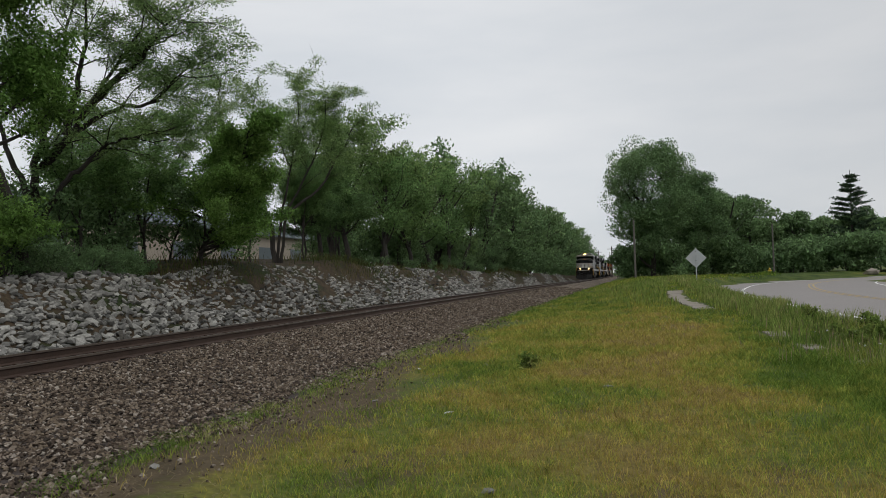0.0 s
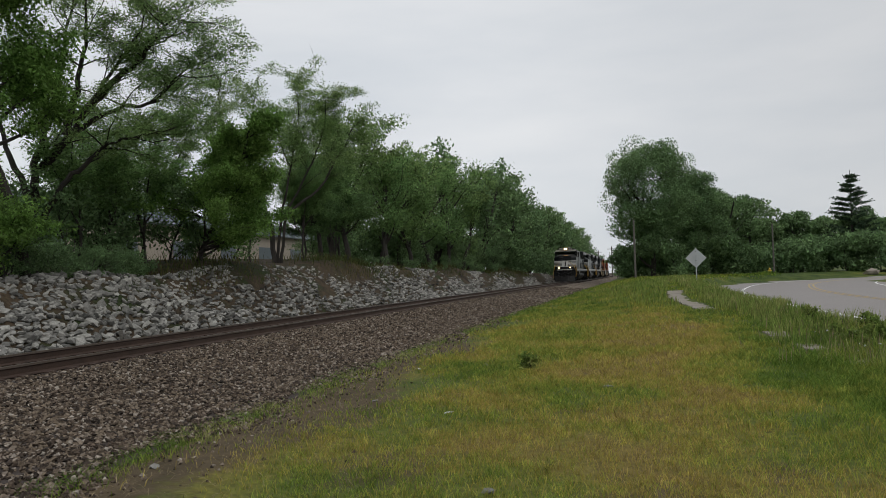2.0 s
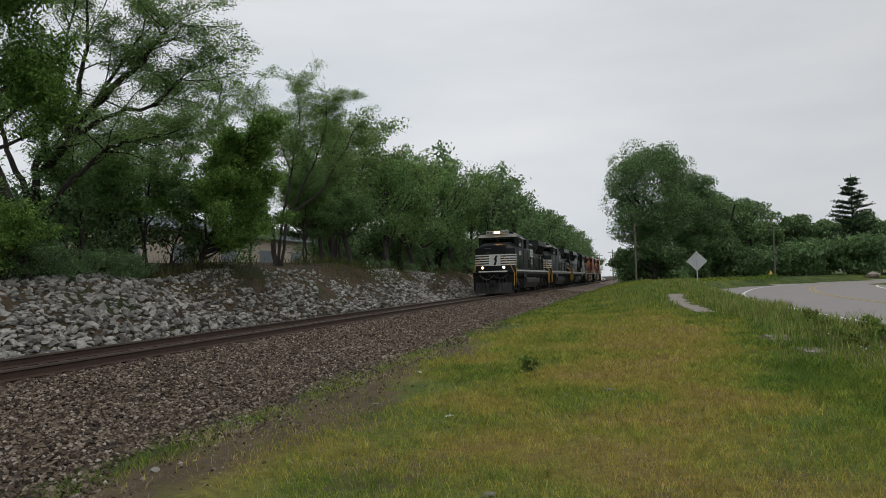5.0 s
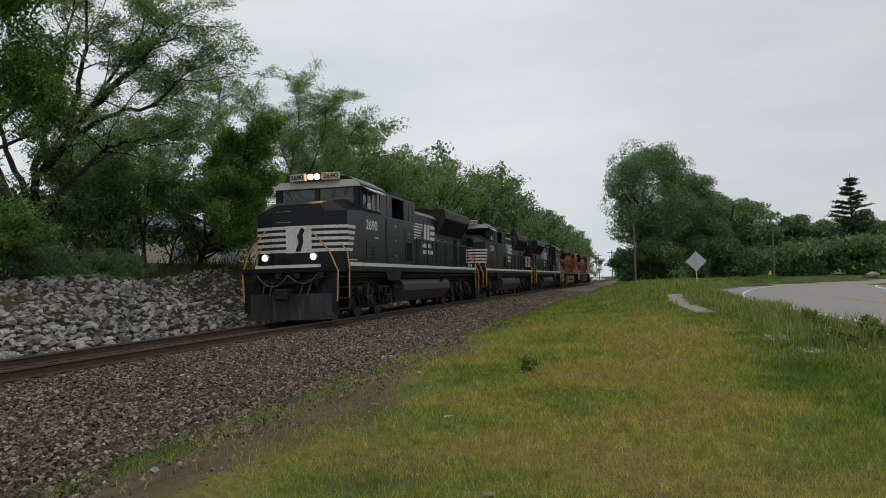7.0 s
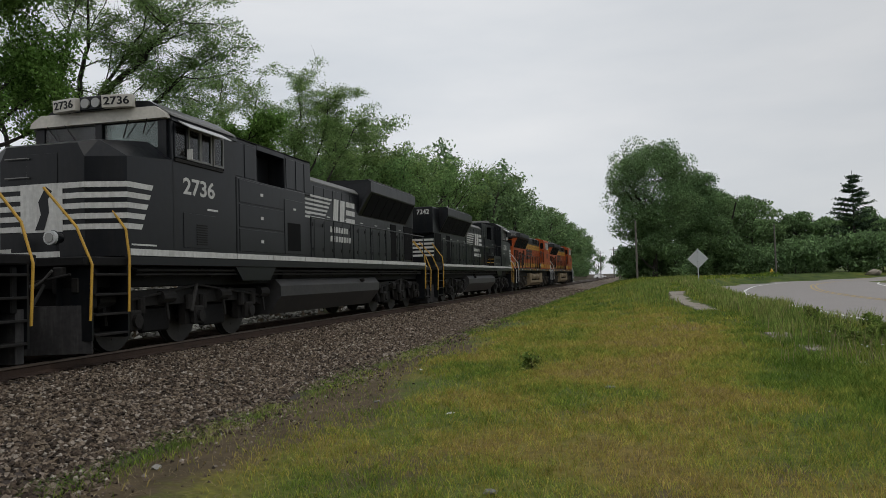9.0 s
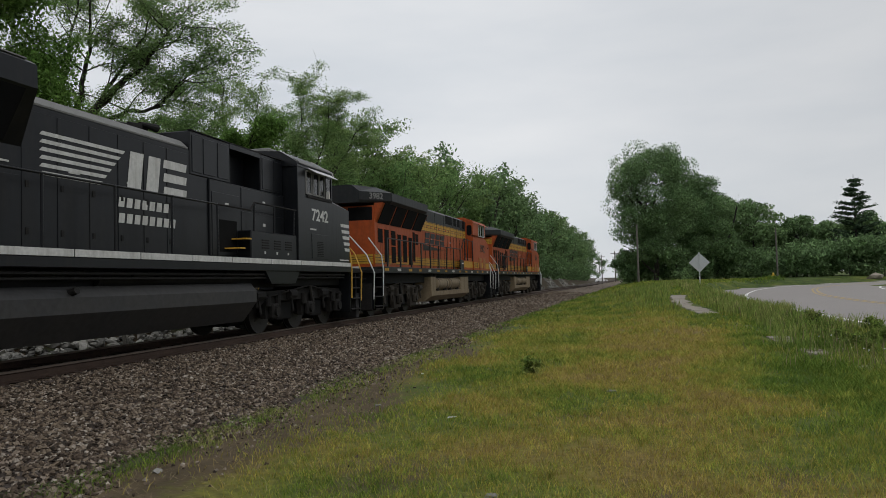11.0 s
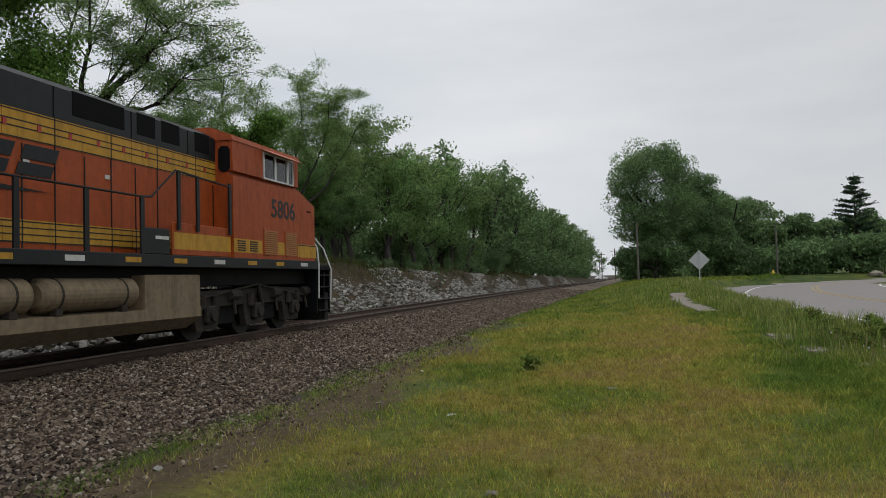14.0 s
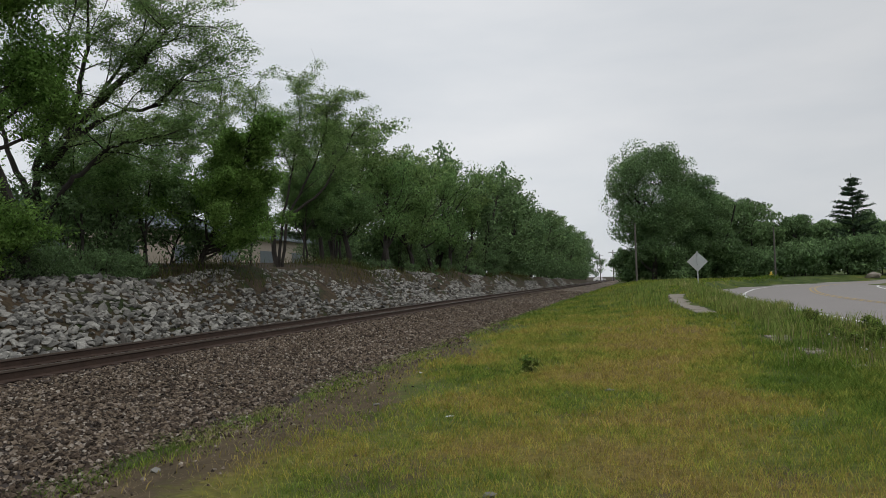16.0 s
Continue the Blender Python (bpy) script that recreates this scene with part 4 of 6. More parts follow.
cedar = tree("cedar_tree", "dark dense cedar among the bank trees", at_bank(-7.9, 44.3), M_leaf_dark, group=ROW, seed=31, height=7.4, spread=2.6, trunk_r=0.18, clear=0.3, limbs=26, leaves=34000, leaf=0.07, up=0.3, clump=0.62, shape=1.0)
elm = tree("elm_tree", "slender elm with fine arching limbs and thin leaves", at_bank(-9.8, 46.5, 70), M_leaf_locust, group=ROW, seed=18, leaders=ELM, radius=0.17, boughs=11, leaves=42000, leaf=0.06, spray=0.6, depth=2.0, reach=2.3)
slim = tree("slim_tree", "thin-stemmed young tree with sparse twiggy crown", at_bank(-9.2, 23.6), M_leaf_mid, group=ROW, seed=24, leaders=SLIM, radius=0.07, boughs=9, leaves=14000, leaf=0.045, spray=0.5, depth=0.8, reach=1.1)

protos = []
for k in range(5):
    protos.append(tree("bank_tree", "slim broadleaf tree in the row on the bank", at_bank(-8.6, 54 + 6.0 * k, 50 * k), (M_leaf_mid, M_leaf_locust, M_leaf_mid, M_leaf_mid, M_leaf_locust)[k], group=ROW,
                       seed=40 + k, height=11.2 + 0.4 * k, spread=3.9, trunk_r=0.19, clear=0.2, limbs=14, leaves=8200, leaf=0.106, up=0.8, clump=0.82))
rnd = random.Random(17)
for k in range(7):
    copy_thing(protos[rnd.randrange(5)], at_bank(-11.5 + rnd.uniform(-1.5, 1.2), 54 + k * 4.6 + rnd.uniform(-1, 1), rnd.uniform(0, 360)))
copy_thing(elm, at_bank(-13.5, 54.0, 130))
for u, s, t, k in ((-11.8, 28.5, 200, 0.62),):
    copy_thing(elm, at_bank(u, s, t) @ Matrix.Diagonal((k, k, k, 1)))
copy_thing(cedar, at_bank(-8.4, 41.2, 80) @ Matrix.Diagonal((0.8, 0.8, 0.75, 1)))
for u, s, t in ((-8.2, 38.2, 40), (-8.6, 39.6, 190), (-9.4, 34.5, 20), (-8.3, 42.4, 250)):
    copy_thing(slim, at_bank(u, s, t))
for u, s, t in ((-8.6, 25.2, 100), (-10.0, 27.0, 220), (-9.0, 22.0, 300), (-11.0, 24.4, 60)):
    copy_thing(slim, at_bank(u, s, t))
far = []
for k in range(3):
    far.append(tree("bank_tree", "tall broadleaf tree in the distant row on the bank", at_bank(-8.8, 84 + 5 * k), (M_leaf_wood, M_leaf_wood_pale, M_leaf_wood)[k], group=ROW,
                    seed=60 + k, height=12.2 + 0.8 * k, spread=4.6, trunk_r=0.22, clear=0.12, limbs=12, leaves=3100, leaf=0.22, up=0.6, clump=1.1))
for k in range(28):
    s = 98 + k * 5.4
    copy_thing(far[rnd.randrange(3)], at_bank(-8.4 + rnd.uniform(-1.0, 0.6), s, rnd.uniform(0, 360)))
    if k % 3 == 1:
        copy_thing(far[rnd.randrange(3)], at_bank(-13 + rnd.uniform(-1.5, 1.5), s - 25, rnd.uniform(0, 360)))

# undergrowth on the bank top
SHRUBS = "shrubs under the bank trees"
shrubs = []
for k in range(4):
    shrubs.append(tree("shrub", "tangled dark green shrub under the bank trees", at_bank(-8.9, 17 + 5 * k), (M_leaf_wood, M_leaf_wood, M_leaf_wood, M_leaf_wood_pale)[k], "shrub", SHRUBS,
                       seed=80 + k, height=2.6 + 0.5 * k, spread=1.9, trunk_r=0.05, clear=0.04, limbs=10, leaves=2600, leaf=0.08, up=0.6, clump=0.55, forks=1))
low = tree("shrub", "low green shrub under the distant trees", at_bank(-8.0, 101), M_leaf_wood, "shrub", SHRUBS, seed=95, height=3.4, spread=2.6, trunk_r=0.05, clear=0.03, limbs=9, leaves=1500, leaf=0.18, up=0.6, clump=0.9)
for k in range(34):
    copy_thing(low, at_bank(-7.9 + rnd.uniform(-0.8, 0.4), 100 + k * 4.2, rnd.uniform(0, 360)))
for k in range(38):
    s = 11 + k * 2.4 + rnd.uniform(-0.8, 0.8)
    if 28.5 < s < 45:
        continue
    copy_thing(shrubs[rnd.randrange(4)], at_bank(rnd.choice((-8.0, -9.6, -11.5, -14)) + rnd.uniform(-0.6, 0.5), s, rnd.uniform(0, 360)))

def shrunk(m, k):
    return m @ Matrix.Diagonal((k, k, k, 1))


for k in range(40):
    s = 12.5 + k * 0.42 + rnd.uniform(-0.2, 0.2) if k < 26 else 46 + (k - 26) * 3.6
    copy_thing(shrubs[rnd.randrange(3)], shrunk(at_bank(-6.75 - rnd.uniform(0, 0.9), s, rnd.uniform(0, 360)), rnd.uniform(0.22, 0.42)))
for k in range(18):
    copy_thing(low, at_bank(-14.5 + rnd.uniform(-2.5, 2.0), 60 + k * 3.2, rnd.uniform(0, 360)))
for u, s in ((-10.5, 20.5), (-11.5, 22.8), (-10.2, 24.6), (-11.8, 26.5)):
    copy_thing(shrubs[int(s * 10) % 4], at_bank(u, s, s * 40))
# trees beyond the verge and round the bend
RIGHT = "trees beyond the verge"
oak = tree("oak_tree", "large dense dark green tree standing beside the track", at_ground(4.9, 106), M_leaf_wood, group=RIGHT, seed=101, height=19.4, spread=6.5, trunk_r=0.36, clear=0.03, limbs=14, leaves=62000, leaf=0.14, up=0.5, clump=1.2, lobes=125)
tree("oak_tree", "large dense dark green tree standing beside the track", at_ground(11.0, 111), M_leaf_wood, group=RIGHT, seed=104, height=15.0, spread=5.0, trunk_r=0.3, clear=0.08, limbs=12, leaves=36000, leaf=0.14, up=0.5, clump=1.2, lobes=85)
for x, y in ((-9, 330), (2, 335), (11, 325), (-16, 338)):
    copy_thing(far[x % 3], at_ground(x, y, x * 31))
rights = []
for k in range(4):
    rights.append(tree("broadleaf_tree", "dark green tree in the woodland edge behind the road", at_ground((14, 19, 27, 34)[k], 118 + 2 * k), (M_leaf_wood, M_leaf_wood_pale, M_leaf_wood, M_leaf_wood_pale)[k], group=RIGHT,
                       seed=110 + k, height=(13.4, 12.4, 9.4, 8.8)[k], spread=(4.6, 4.4, 3.8, 3.6)[k], trunk_r=0.22, clear=0.05, limbs=9, leaves=4600, leaf=0.22, up=0.5, clump=1.0, lobes=38))
for k in range(22):
    x = 10 + k * 3.1 + rnd.uniform(-1, 1)
    copy_thing(rights[rnd.randrange(2) + (2 if x > 23 else 0)], at_ground(x, 121 + rnd.uniform(-2, 9), rnd.uniform(0, 360)))
for k in range(9):
    copy_thing(rights[k % 2 + (2 if k > 2 else 0)], at_ground(8 + k * 6.5, 136 + rnd.uniform(-2, 3), k * 77))
rshrubs = [tree("shrub", "low leafy shrub at the woodland edge", at_ground(8, 104), M_leaf_wood, "shrub", "shrubs beyond the verge", seed=130, height=4.0, spread=2.8, trunk_r=0.06, clear=0.03, limbs=10, leaves=2000, leaf=0.22, up=0.5, clump=1.0)]
for k in range(24):
    copy_thing(rshrubs[0], at_ground(1.5 + k * 2.4 + rnd.uniform(-0.6, 0.6), 110 + rnd.uniform(-4, 4) + (6 if k > 4 else 0), rnd.uniform(0, 360)))

for k in range(30):
    copy_thing(rshrubs[0], shrunk(at_ground(9.0 + k * 1.55 + rnd.uniform(-0.8, 0.8), 113.5 + rnd.uniform(-2, 3), rnd.uniform(0, 360)), rnd.uniform(0.55, 1.35)))
for x, y in ((2.0, 108), (3.2, 112), (1.9, 118), (4.4, 108), (2.2, 128), (6.0, 109)):
    copy_thing(rshrubs[0], at_ground(x, y, x * 57 + y))


def spruce(name, label, m, height, seed):
    """A conifer with flat tiers of needled boughs."""
    r = np.random.RandomState(seed)
    t = new(name)
    t.matrix_basis = m
    bm = rod(B(), (0, 0, -0.1), (0, 0, height), 0.26, 8, 0.03)
    cs = []
    for k in range(16):
        z = height * (0.22 + 0.76 * k / 16)
        reach = (height * 0.24) * (1 - (k / 16) ** 1.7) * r.uniform(0.8, 1.1) + 0.35
        for j in range(5):
            a = r.uniform(0, 6.28)
            rr = reach * r.uniform(0.7, 1.15)
            tip = np.array([math.cos(a) * rr, math.sin(a) * rr, z + rr * 0.22])
            rod(bm, (0, 0, z), tuple(tip), 0.035, 3, 0.01)
            f = r.uniform(0.12, 1, 120)[:, None]
            cs.append(np.array([0, 0, z]) * (1 - f) + tip * f + r.normal(0, 0.2, (120, 3)) * (1, 1, 0.55))
    part("trunk", bm, M_bark, t)
    c = np.concatenate(cs)
    n = len(c)
    e1 = r.normal(size=(n, 3)) * (1, 1, 0.4)
    e1 /= np.linalg.norm(e1, axis=1)[:, None]
    e2 = np.cross(e1, r.normal(size=(n, 3)))
    e2 /= np.linalg.norm(e2, axis=1)[:, None]
    v = np.stack([c - e1 * 0.2, c + e2 * 0.07, c + e1 * 0.2, c - e2 * 0.07], 1).reshape(-1, 3)
    crown = new("crown", soup("crown", v, (np.arange(n) * 4)[:, None] + (0, 1, 2, 3), M_needle))
    crown.parent = t
    return tagged(t, label, "tree", RIGHT)


spruce("spruce_tree", "tall dark spruce with tiered boughs above the woodland", at_ground(33.3, 118.5), 14.6, 7)


# ---- small plants ----
def weed(m, height, seed, label):
    w = tree("weed", label, m, M_leaf_locust, "weed", "", seed=seed, height=height, spread=height * 0.34, trunk_r=0.007, clear=0.05, limbs=16, leaves=900, leaf=0.03, up=1.1, clump=0.07)
    w.children[0].data.materials[0] = M_tall


weed(at_ground(-1.42, 12.6), 0.52, 3, "leafy green weed standing alone in the short grass")
weed(at_ground(4.6, 19.5), 0.8, 4, "tall dark dock weed in the roadside grass")
for k, (x, y) in enumerate(((4.4, 15.4), (4.7, 16.4), (4.35, 17.0), (4.9, 15.2), (5.05, 17.6), (4.45, 18.2), (4.75, 19.3), (4.6, 15.9), (5.0, 16.6), (4.25, 16.1), (4.9, 18.6))):
    weed(at_ground(x, y), 0.46 + 0.05 * (k % 5), 20 + k, "leafy green weed at the road edge")
rs = np.random.RandomState(61)
n = 34
y = 14.4 + 3.6 * rs.uniform(0, 1, n)
x = 4.05 + 0.35 * np.abs(rs.normal(0, 1, n))
fl, ff = strew([chip_shape(70 + k) for k in range(3)], np.stack([x, y, ground_height(x, y) + rs.uniform(0.06, 0.2, n)], -1), rs.uniform(0.02, 0.045, n), 9)
tagged(new("white_flowers", soup("white_flowers", fl, ff, M_litter)), "small white wildflower heads among the roadside weeds", "flowers", kind="stuff")


# ---- small things of the place ----
def shape(name, label, category, m, group=""):
    t = new(name)
    t.matrix_basis = m
    return tagged(t, label, category, group)


sign = shape("road_sign", "diamond road sign seen from its bare metal back", "road sign", at_ground(4.72, 47.5, -6))
part("post", bx(B(), -0.035, 0.035, -0.03, 0.0, -0.1, 2.5, 0.006), M_galv, sign, "grey steel post")
bm = B()
prism(bm, [(0.0, 1.28), (0.60, 1.88), (0.0, 2.48), (-0.60, 1.88)], "y", 0.004, 0.012)
part("panel", bm, M_galv, sign)
bm = B()
for z in (1.72, 2.28):
    rod(bm, (0, -0.045, z), (0, 0.015, z), 0.02, 8)
part("bolt", bm, M_rail, sign)

pole = shape("utility_pole", "weathered grey wooden pole at the woodland edge", "pole", at_ground(20.6, 108))
part("shaft", rod(B(), (0, 0, -0.2), (0, 0, 6.7), 0.12, 10, 0.09), M_wood_pole, pole)
tree_pole = shape("utility_pole", "tall weathered pole standing before the dense tree", "pole", at_ground(2.4, 97.5))
part("shaft", rod(B(), (0, 0, -0.2), (0, 0, 7.4), 0.14, 10, 0.11), M_wood_pole, tree_pole)
for k, (x, y, h) in enumerate(((-0.9, 215, 9.0), (0.6, 250, 9.0), (-5.5, 262, 9.5))):
    p = shape("utility_pole", "distant wooden utility pole with crossarm", "pole", at_ground(x, y), "utility poles far down the line")
    part("shaft", rod(B(), (0, 0, -0.2), (0, 0, h), 0.17, 8, 0.12), M_wood_pole, p)
    part("crossarm", bx(B(), -1.2, 1.2, -0.06, 0.06, h - 0.8, h - 0.66), M_wood_pole, p)
hyd = shape("fire_hydrant", "yellow cast-iron fire hydrant in the grass", "hydrant", at_ground(19.3, 104))
bm = rod(B(), (0, 0, -0.05), (0, 0, 0.62), 0.13, 12)
rod(bm, (0, 0, 0), (0, 0, 0.06), 0.2, 12)
part("barrel", bm, M_yellow_iron, hyd)
bm = rod(B(), (0, 0, 0.62), (0, 0, 0.8), 0.16, 12, 0.05)
rod(bm, (0, 0, 0.8), (0, 0, 0.88), 0.04, 6)
part("bonnet", bm, M_yellow_iron, hyd)
for sx in (-1, 1):
    part("outlet_cap", rod(B(), (0.1 * sx, 0, 0.45), (0.24 * sx, 0, 0.45), 0.07, 10), M_yellow_iron, hyd)

rock = shape("boulder", "large pale rock lying at the far road side", "rock", at_ground(31.5, 105))
co, fc = rock_shape(77, 0.5)
bo = new("stone", soup("stone", co * 1.9 + (0, 0, 0.3), fc, M_concrete))
bo.parent = rock

# broken concrete path through the verge
path = tagged(new("path"), "narrow broken strip of old pale concrete path", "path", kind="structure")
spots_along = [26.9 + k * 0.78 for k in range(14)] + [13.6, 14.3, 15.9, 16.6, 18.2, 18.9]
for k, y in enumerate(spots_along):
    r = random.Random(k)
    x = float(path_x(y)) + r.uniform(-0.05, 0.05)
    z = float(ground_height(np.array(x), np.array(y)))
    w = (0.29 if y > 20 else 0.2) + r.uniform(-0.05, 0.08)
    run = float(path_x(y + 0.4) - path_x(y - 0.4)) / 0.8
    rise = float(ground_height(np.array(float(path_x(y + 0.4))), np.array(y + 0.4)) - ground_height(np.array(float(path_x(y - 0.4))), np.array(y - 0.4))) / 0.8
    h = 0.42 if y > 20 else 0.27
    bm = prism(B(), [(-w, -h * 0.9), (-0.1, -h + r.uniform(-0.03, 0)), (w, -h * 0.88), (w + r.uniform(-0.12, 0.06), 0.05), (w, h * 0.9), (0.05, h), (-w, h * 0.88), (-w + r.uniform(-0.06, 0.12), 0.0)], "z", -0.15, 0.022)
    slab = part("slab", bm, M_concrete, path)
    slab.matrix_basis = pose(x, y, z, math.degrees(math.atan(rise)), r.uniform(-1, 1), -math.degrees(math.atan(run)) + r.uniform(-5, 5))

# single stones and litter in the grass
for k, (x, y, sz) in enumerate(((-5.05, 7.1, 0.17), (-0.15, 10.6, 0.16), (-0.95, 5.45, 0.12), (-3.1, 9.4, 0.09), (-2.3, 13.2, 0.12), (-4.05, 6.0, 0.1))):
    st = shape("stone", "pale flat stone lying in the grass", "stone", pose(x, y, float(ground_height(np.array(x), np.array(y))) + sz * 0.15, 0, 0, 40 * k), "loose stones on the verge")
    co, fc = rock_shape(200 + k, 0.45)
    b = new("lump", soup("lump", co * sz, fc, M_riprap))
    b.parent = st
for k, (x, y) in enumerate(((-4.4, 9.2), (-1.95, 8.6), (-3.4, 12.8))):
    bag = shape("litter", "crumpled scrap of white plastic litter", "litter", pose(x, y, float(ground_height(np.array(x), np.array(y))) + 0.02, 0, 0, 60 * k), "litter in the grass")
    co, fc = rock_shape(300 + k, 0.3)
    b = new("scrap", soup("scrap", co * (0.16, 0.07, 0.06), fc, M_litter))
    b.parent = bag
stub = shape("marker_post", "split weathered grey wooden stake beside the track", "post", pose(-12.55, 17.4, -0.62, 4, -8, 20))
bm = B()
bx(bm, -0.05, 0.04, -0.04, 0.04, 0, 0.62, 0.01)
part("stake", bm, M_wood_pole, stub)
bm = B()
bx(bm, 0.06, 0.10, -0.03, 0.03, 0, 0.5, 0.008)
part("splinter", bm, M_wood_pole, stub)

# long low building behind the bank trees
house = shape("industrial_building", "long beige metal building with blue-grey roof behind trees", "building", pose(-44, 66, 2.3))
bm = bx(B(), -7, 7, -28, 30, -0.6, 3.9)
part("wall", bm, M_siding, house)
bm = B()
prism(bm, [(-7.5, 3.85), (7.5, 3.85), (7.5, 4.0), (0, 6.3), (-7.5, 4.0)], "y", -28.5, 30.5)
part("roof", bm, M_metal_roof, house, "blue-grey ribbed metal roof")
for k in range(58):
    rb = part("roof_rib", prism(B(), [(7.45, 4.02), (7.45, 4.07), (0.05, 6.34), (0.05, 6.29)], "y", -28.4 + k * 1.02, -28.34 + k * 1.02), M_metal_roof, house)
for k in range(7):
    part("door", bx(B(), 7.0, 7.05, -24 + k * 8, -21 + k * 8, -0.6, 2.6, 0.01), M_metal_roof, house, "grey roller door")

van = shape("car", "white car parked far down the line", "car", at_ground(-6.3, 282, 20))
bm = prism(B(), [(-2.1, 0.35), (2.1, 0.35), (2.1, 0.85), (1.2, 0.95), (0.6, 1.45), (-1.2, 1.45), (-1.9, 0.95), (-2.1, 0.9)], "y", -0.85, 0.85)
part("body", bm, M_car_white, van)
for x in (-1.3, 1.3):
    for y in (-0.86, 0.72):
        part("wheel", rod(B(), (x, y, 0.33), (x, y + 0.14, 0.33), 0.33, 14), M_tyre, van)


# ---- the train ----
M_black = material("black_loco_paint", (0.0052, 0.0062, 0.0082), 0.3, vary=0.25, scale=0.7, fine=9, tint=(0.0075, 0.008, 0.009), spec=0.24, streak=(0.024, 0.022, 0.019, 0.4))
M_grime = material("grimy_running_gear", (0.0105, 0.010, 0.0098), 0.75, vary=0.4, scale=2.5, fine=20, tint=(0.017, 0.015, 0.013), bump=0.2, spec=0.25)
M_dusty = material("dusty_brown_gear", (0.042, 0.036, 0.029), 0.85, vary=0.35, scale=2.0, fine=16, tint=(0.02, 0.018, 0.016), bump=0.2, spec=0.2)
M_tank_tan = material("dusty_tan_tank", (0.20, 0.155, 0.098), 0.7, vary=0.2, scale=1.1, fine=12, tint=(0.13, 0.10, 0.065), spec=0.25, streak=(0.07, 0.055, 0.04, 0.6))
M_tank_black = material("dusty_black_tank", (0.024, 0.024, 0.025), 0.6, vary=0.3, scale=1.2, fine=10, tint=(0.04, 0.037, 0.034))
M_white = material("dirty_white_paint", (0.54, 0.54, 0.52), 0.5, vary=0.14, scale=1.5, fine=15, tint=(0.38, 0.37, 0.35), streak=(0.16, 0.145, 0.125, 0.5))
M_cream = material("cream_paint", (0.44, 0.42, 0.37), 0.5, vary=0.12, scale=2, fine=15, tint=(0.36, 0.34, 0.30))
M_rail_yellow = material("safety_yellow", (0.50, 0.29, 0.035), 0.5, vary=0.15)
M_silver = material("silver_paint", (0.55, 0.56, 0.56), 0.45, 0.2, vary=0.12)
M_orange = material("faded_orange_paint", (0.32, 0.06, 0.010), 0.5, vary=0.16, scale=0.8, fine=7, tint=(0.27, 0.05, 0.012), spec=0.28, streak=(0.12, 0.034, 0.016, 0.6))
M_band_yellow = material("ochre_yellow_paint", (0.46, 0.25, 0.026), 0.55, vary=0.14, scale=1.0, fine=8, tint=(0.34, 0.18, 0.026), spec=0.3, streak=(0.12, 0.07, 0.025, 0.6))
M_dark_green = material("dark_slate_paint", (0.0095, 0.011, 0.0125), 0.45, vary=0.2, scale=0.8, fine=8, tint=(0.017, 0.018, 0.019), spec=0.25, streak=(0.035, 0.033, 0.03, 0.4))
M_visor = material("faded_visor_paint", (0.55, 0.20, 0.12), 0.6, vary=0.12)
M_louver = material("tan_louver_paint", (0.36, 0.17, 0.05), 0.6, vary=0.15)
M_grill = material("black_mesh_grill", (0.006, 0.006, 0.0065), 0.85, vary=0.3, fine=60, spec=0.12)
M_under = material("oily_black_underframe", (0.0078, 0.0076, 0.0078), 0.7, vary=0.4, scale=2, fine=15, spec=0.18)
M_roof_grey = material("weathered_roof_edge", (0.17, 0.17, 0.165), 0.7, vary=0.2)
M_wheel = material("steel_wheel", (0.022, 0.020, 0.018), 0.6, 0.2, vary=0.3, scale=4, fine=25)
M_cabin = material("grey_cab_interior", (0.20, 0.21, 0.20), 0.8)
M_glass = clear_glass("cab_glass", (0.62, 0.70, 0.68))
M_lamp = glowing("lit_headlight", (1.0, 0.5, 0.15), 22.0)
M_plow = material("scraped_plow_steel", (0.028, 0.027, 0.028), 0.6, vary=0.3, scale=1.5, fine=14, tint=(0.012, 0.012, 0.012), spec=0.3, streak=(0.09, 0.085, 0.082, 0.7))
M_hose = material("pale_dusty_hose", (0.065, 0.064, 0.062), 0.7, vary=0.2)
M_lens = material("dark_lamp_lens", (0.25, 0.25, 0.24), 0.15, vary=0.05)
M_red = material("red_paint", (0.35, 0.03, 0.02), 0.5)


def lettering(text, size, mat, parent, m, name="number", label="", wide=1.0):
    cu = bpy.data.curves.new(name, "FONT")
    cu.body, cu.size, cu.extrude, cu.align_x, cu.align_y, cu.offset = text, size, 0.004, "CENTER", "CENTER", size * 0.018
    tmp = new("tmp", cu)
    bpy.context.view_layer.update()
    me = bpy.data.meshes.new_from_object(tmp.evaluated_get(bpy.context.evaluated_depsgraph_get()))
    bpy.data.objects.remove(tmp)
    me.transform(Matrix.Diagonal((wide, 1, 1, 1)))
    me.materials.clear()
    me.materials.append(mat)
    ob = new(name, me)
    ob.parent = parent
    ob.matrix_basis = m
    if label:
        tagged(ob, label)
    return ob


def on_side(sx, x, y, z):
    """Lettering pose on a side wall: sx +1 or -1."""
    return pose(sx * x, y, z, 90, 0, 90 * sx)


def slant(bm, sx, x, y0, y1, z0, z1, lean):
    """A slanted bar on a side wall."""
    a, b = sorted((sx * x, sx * (x + 0.006)))
    prism(bm, [(y0, z0), (y1, z0), (y1 + lean, z1), (y0 + lean, z1)], "x", a, b)


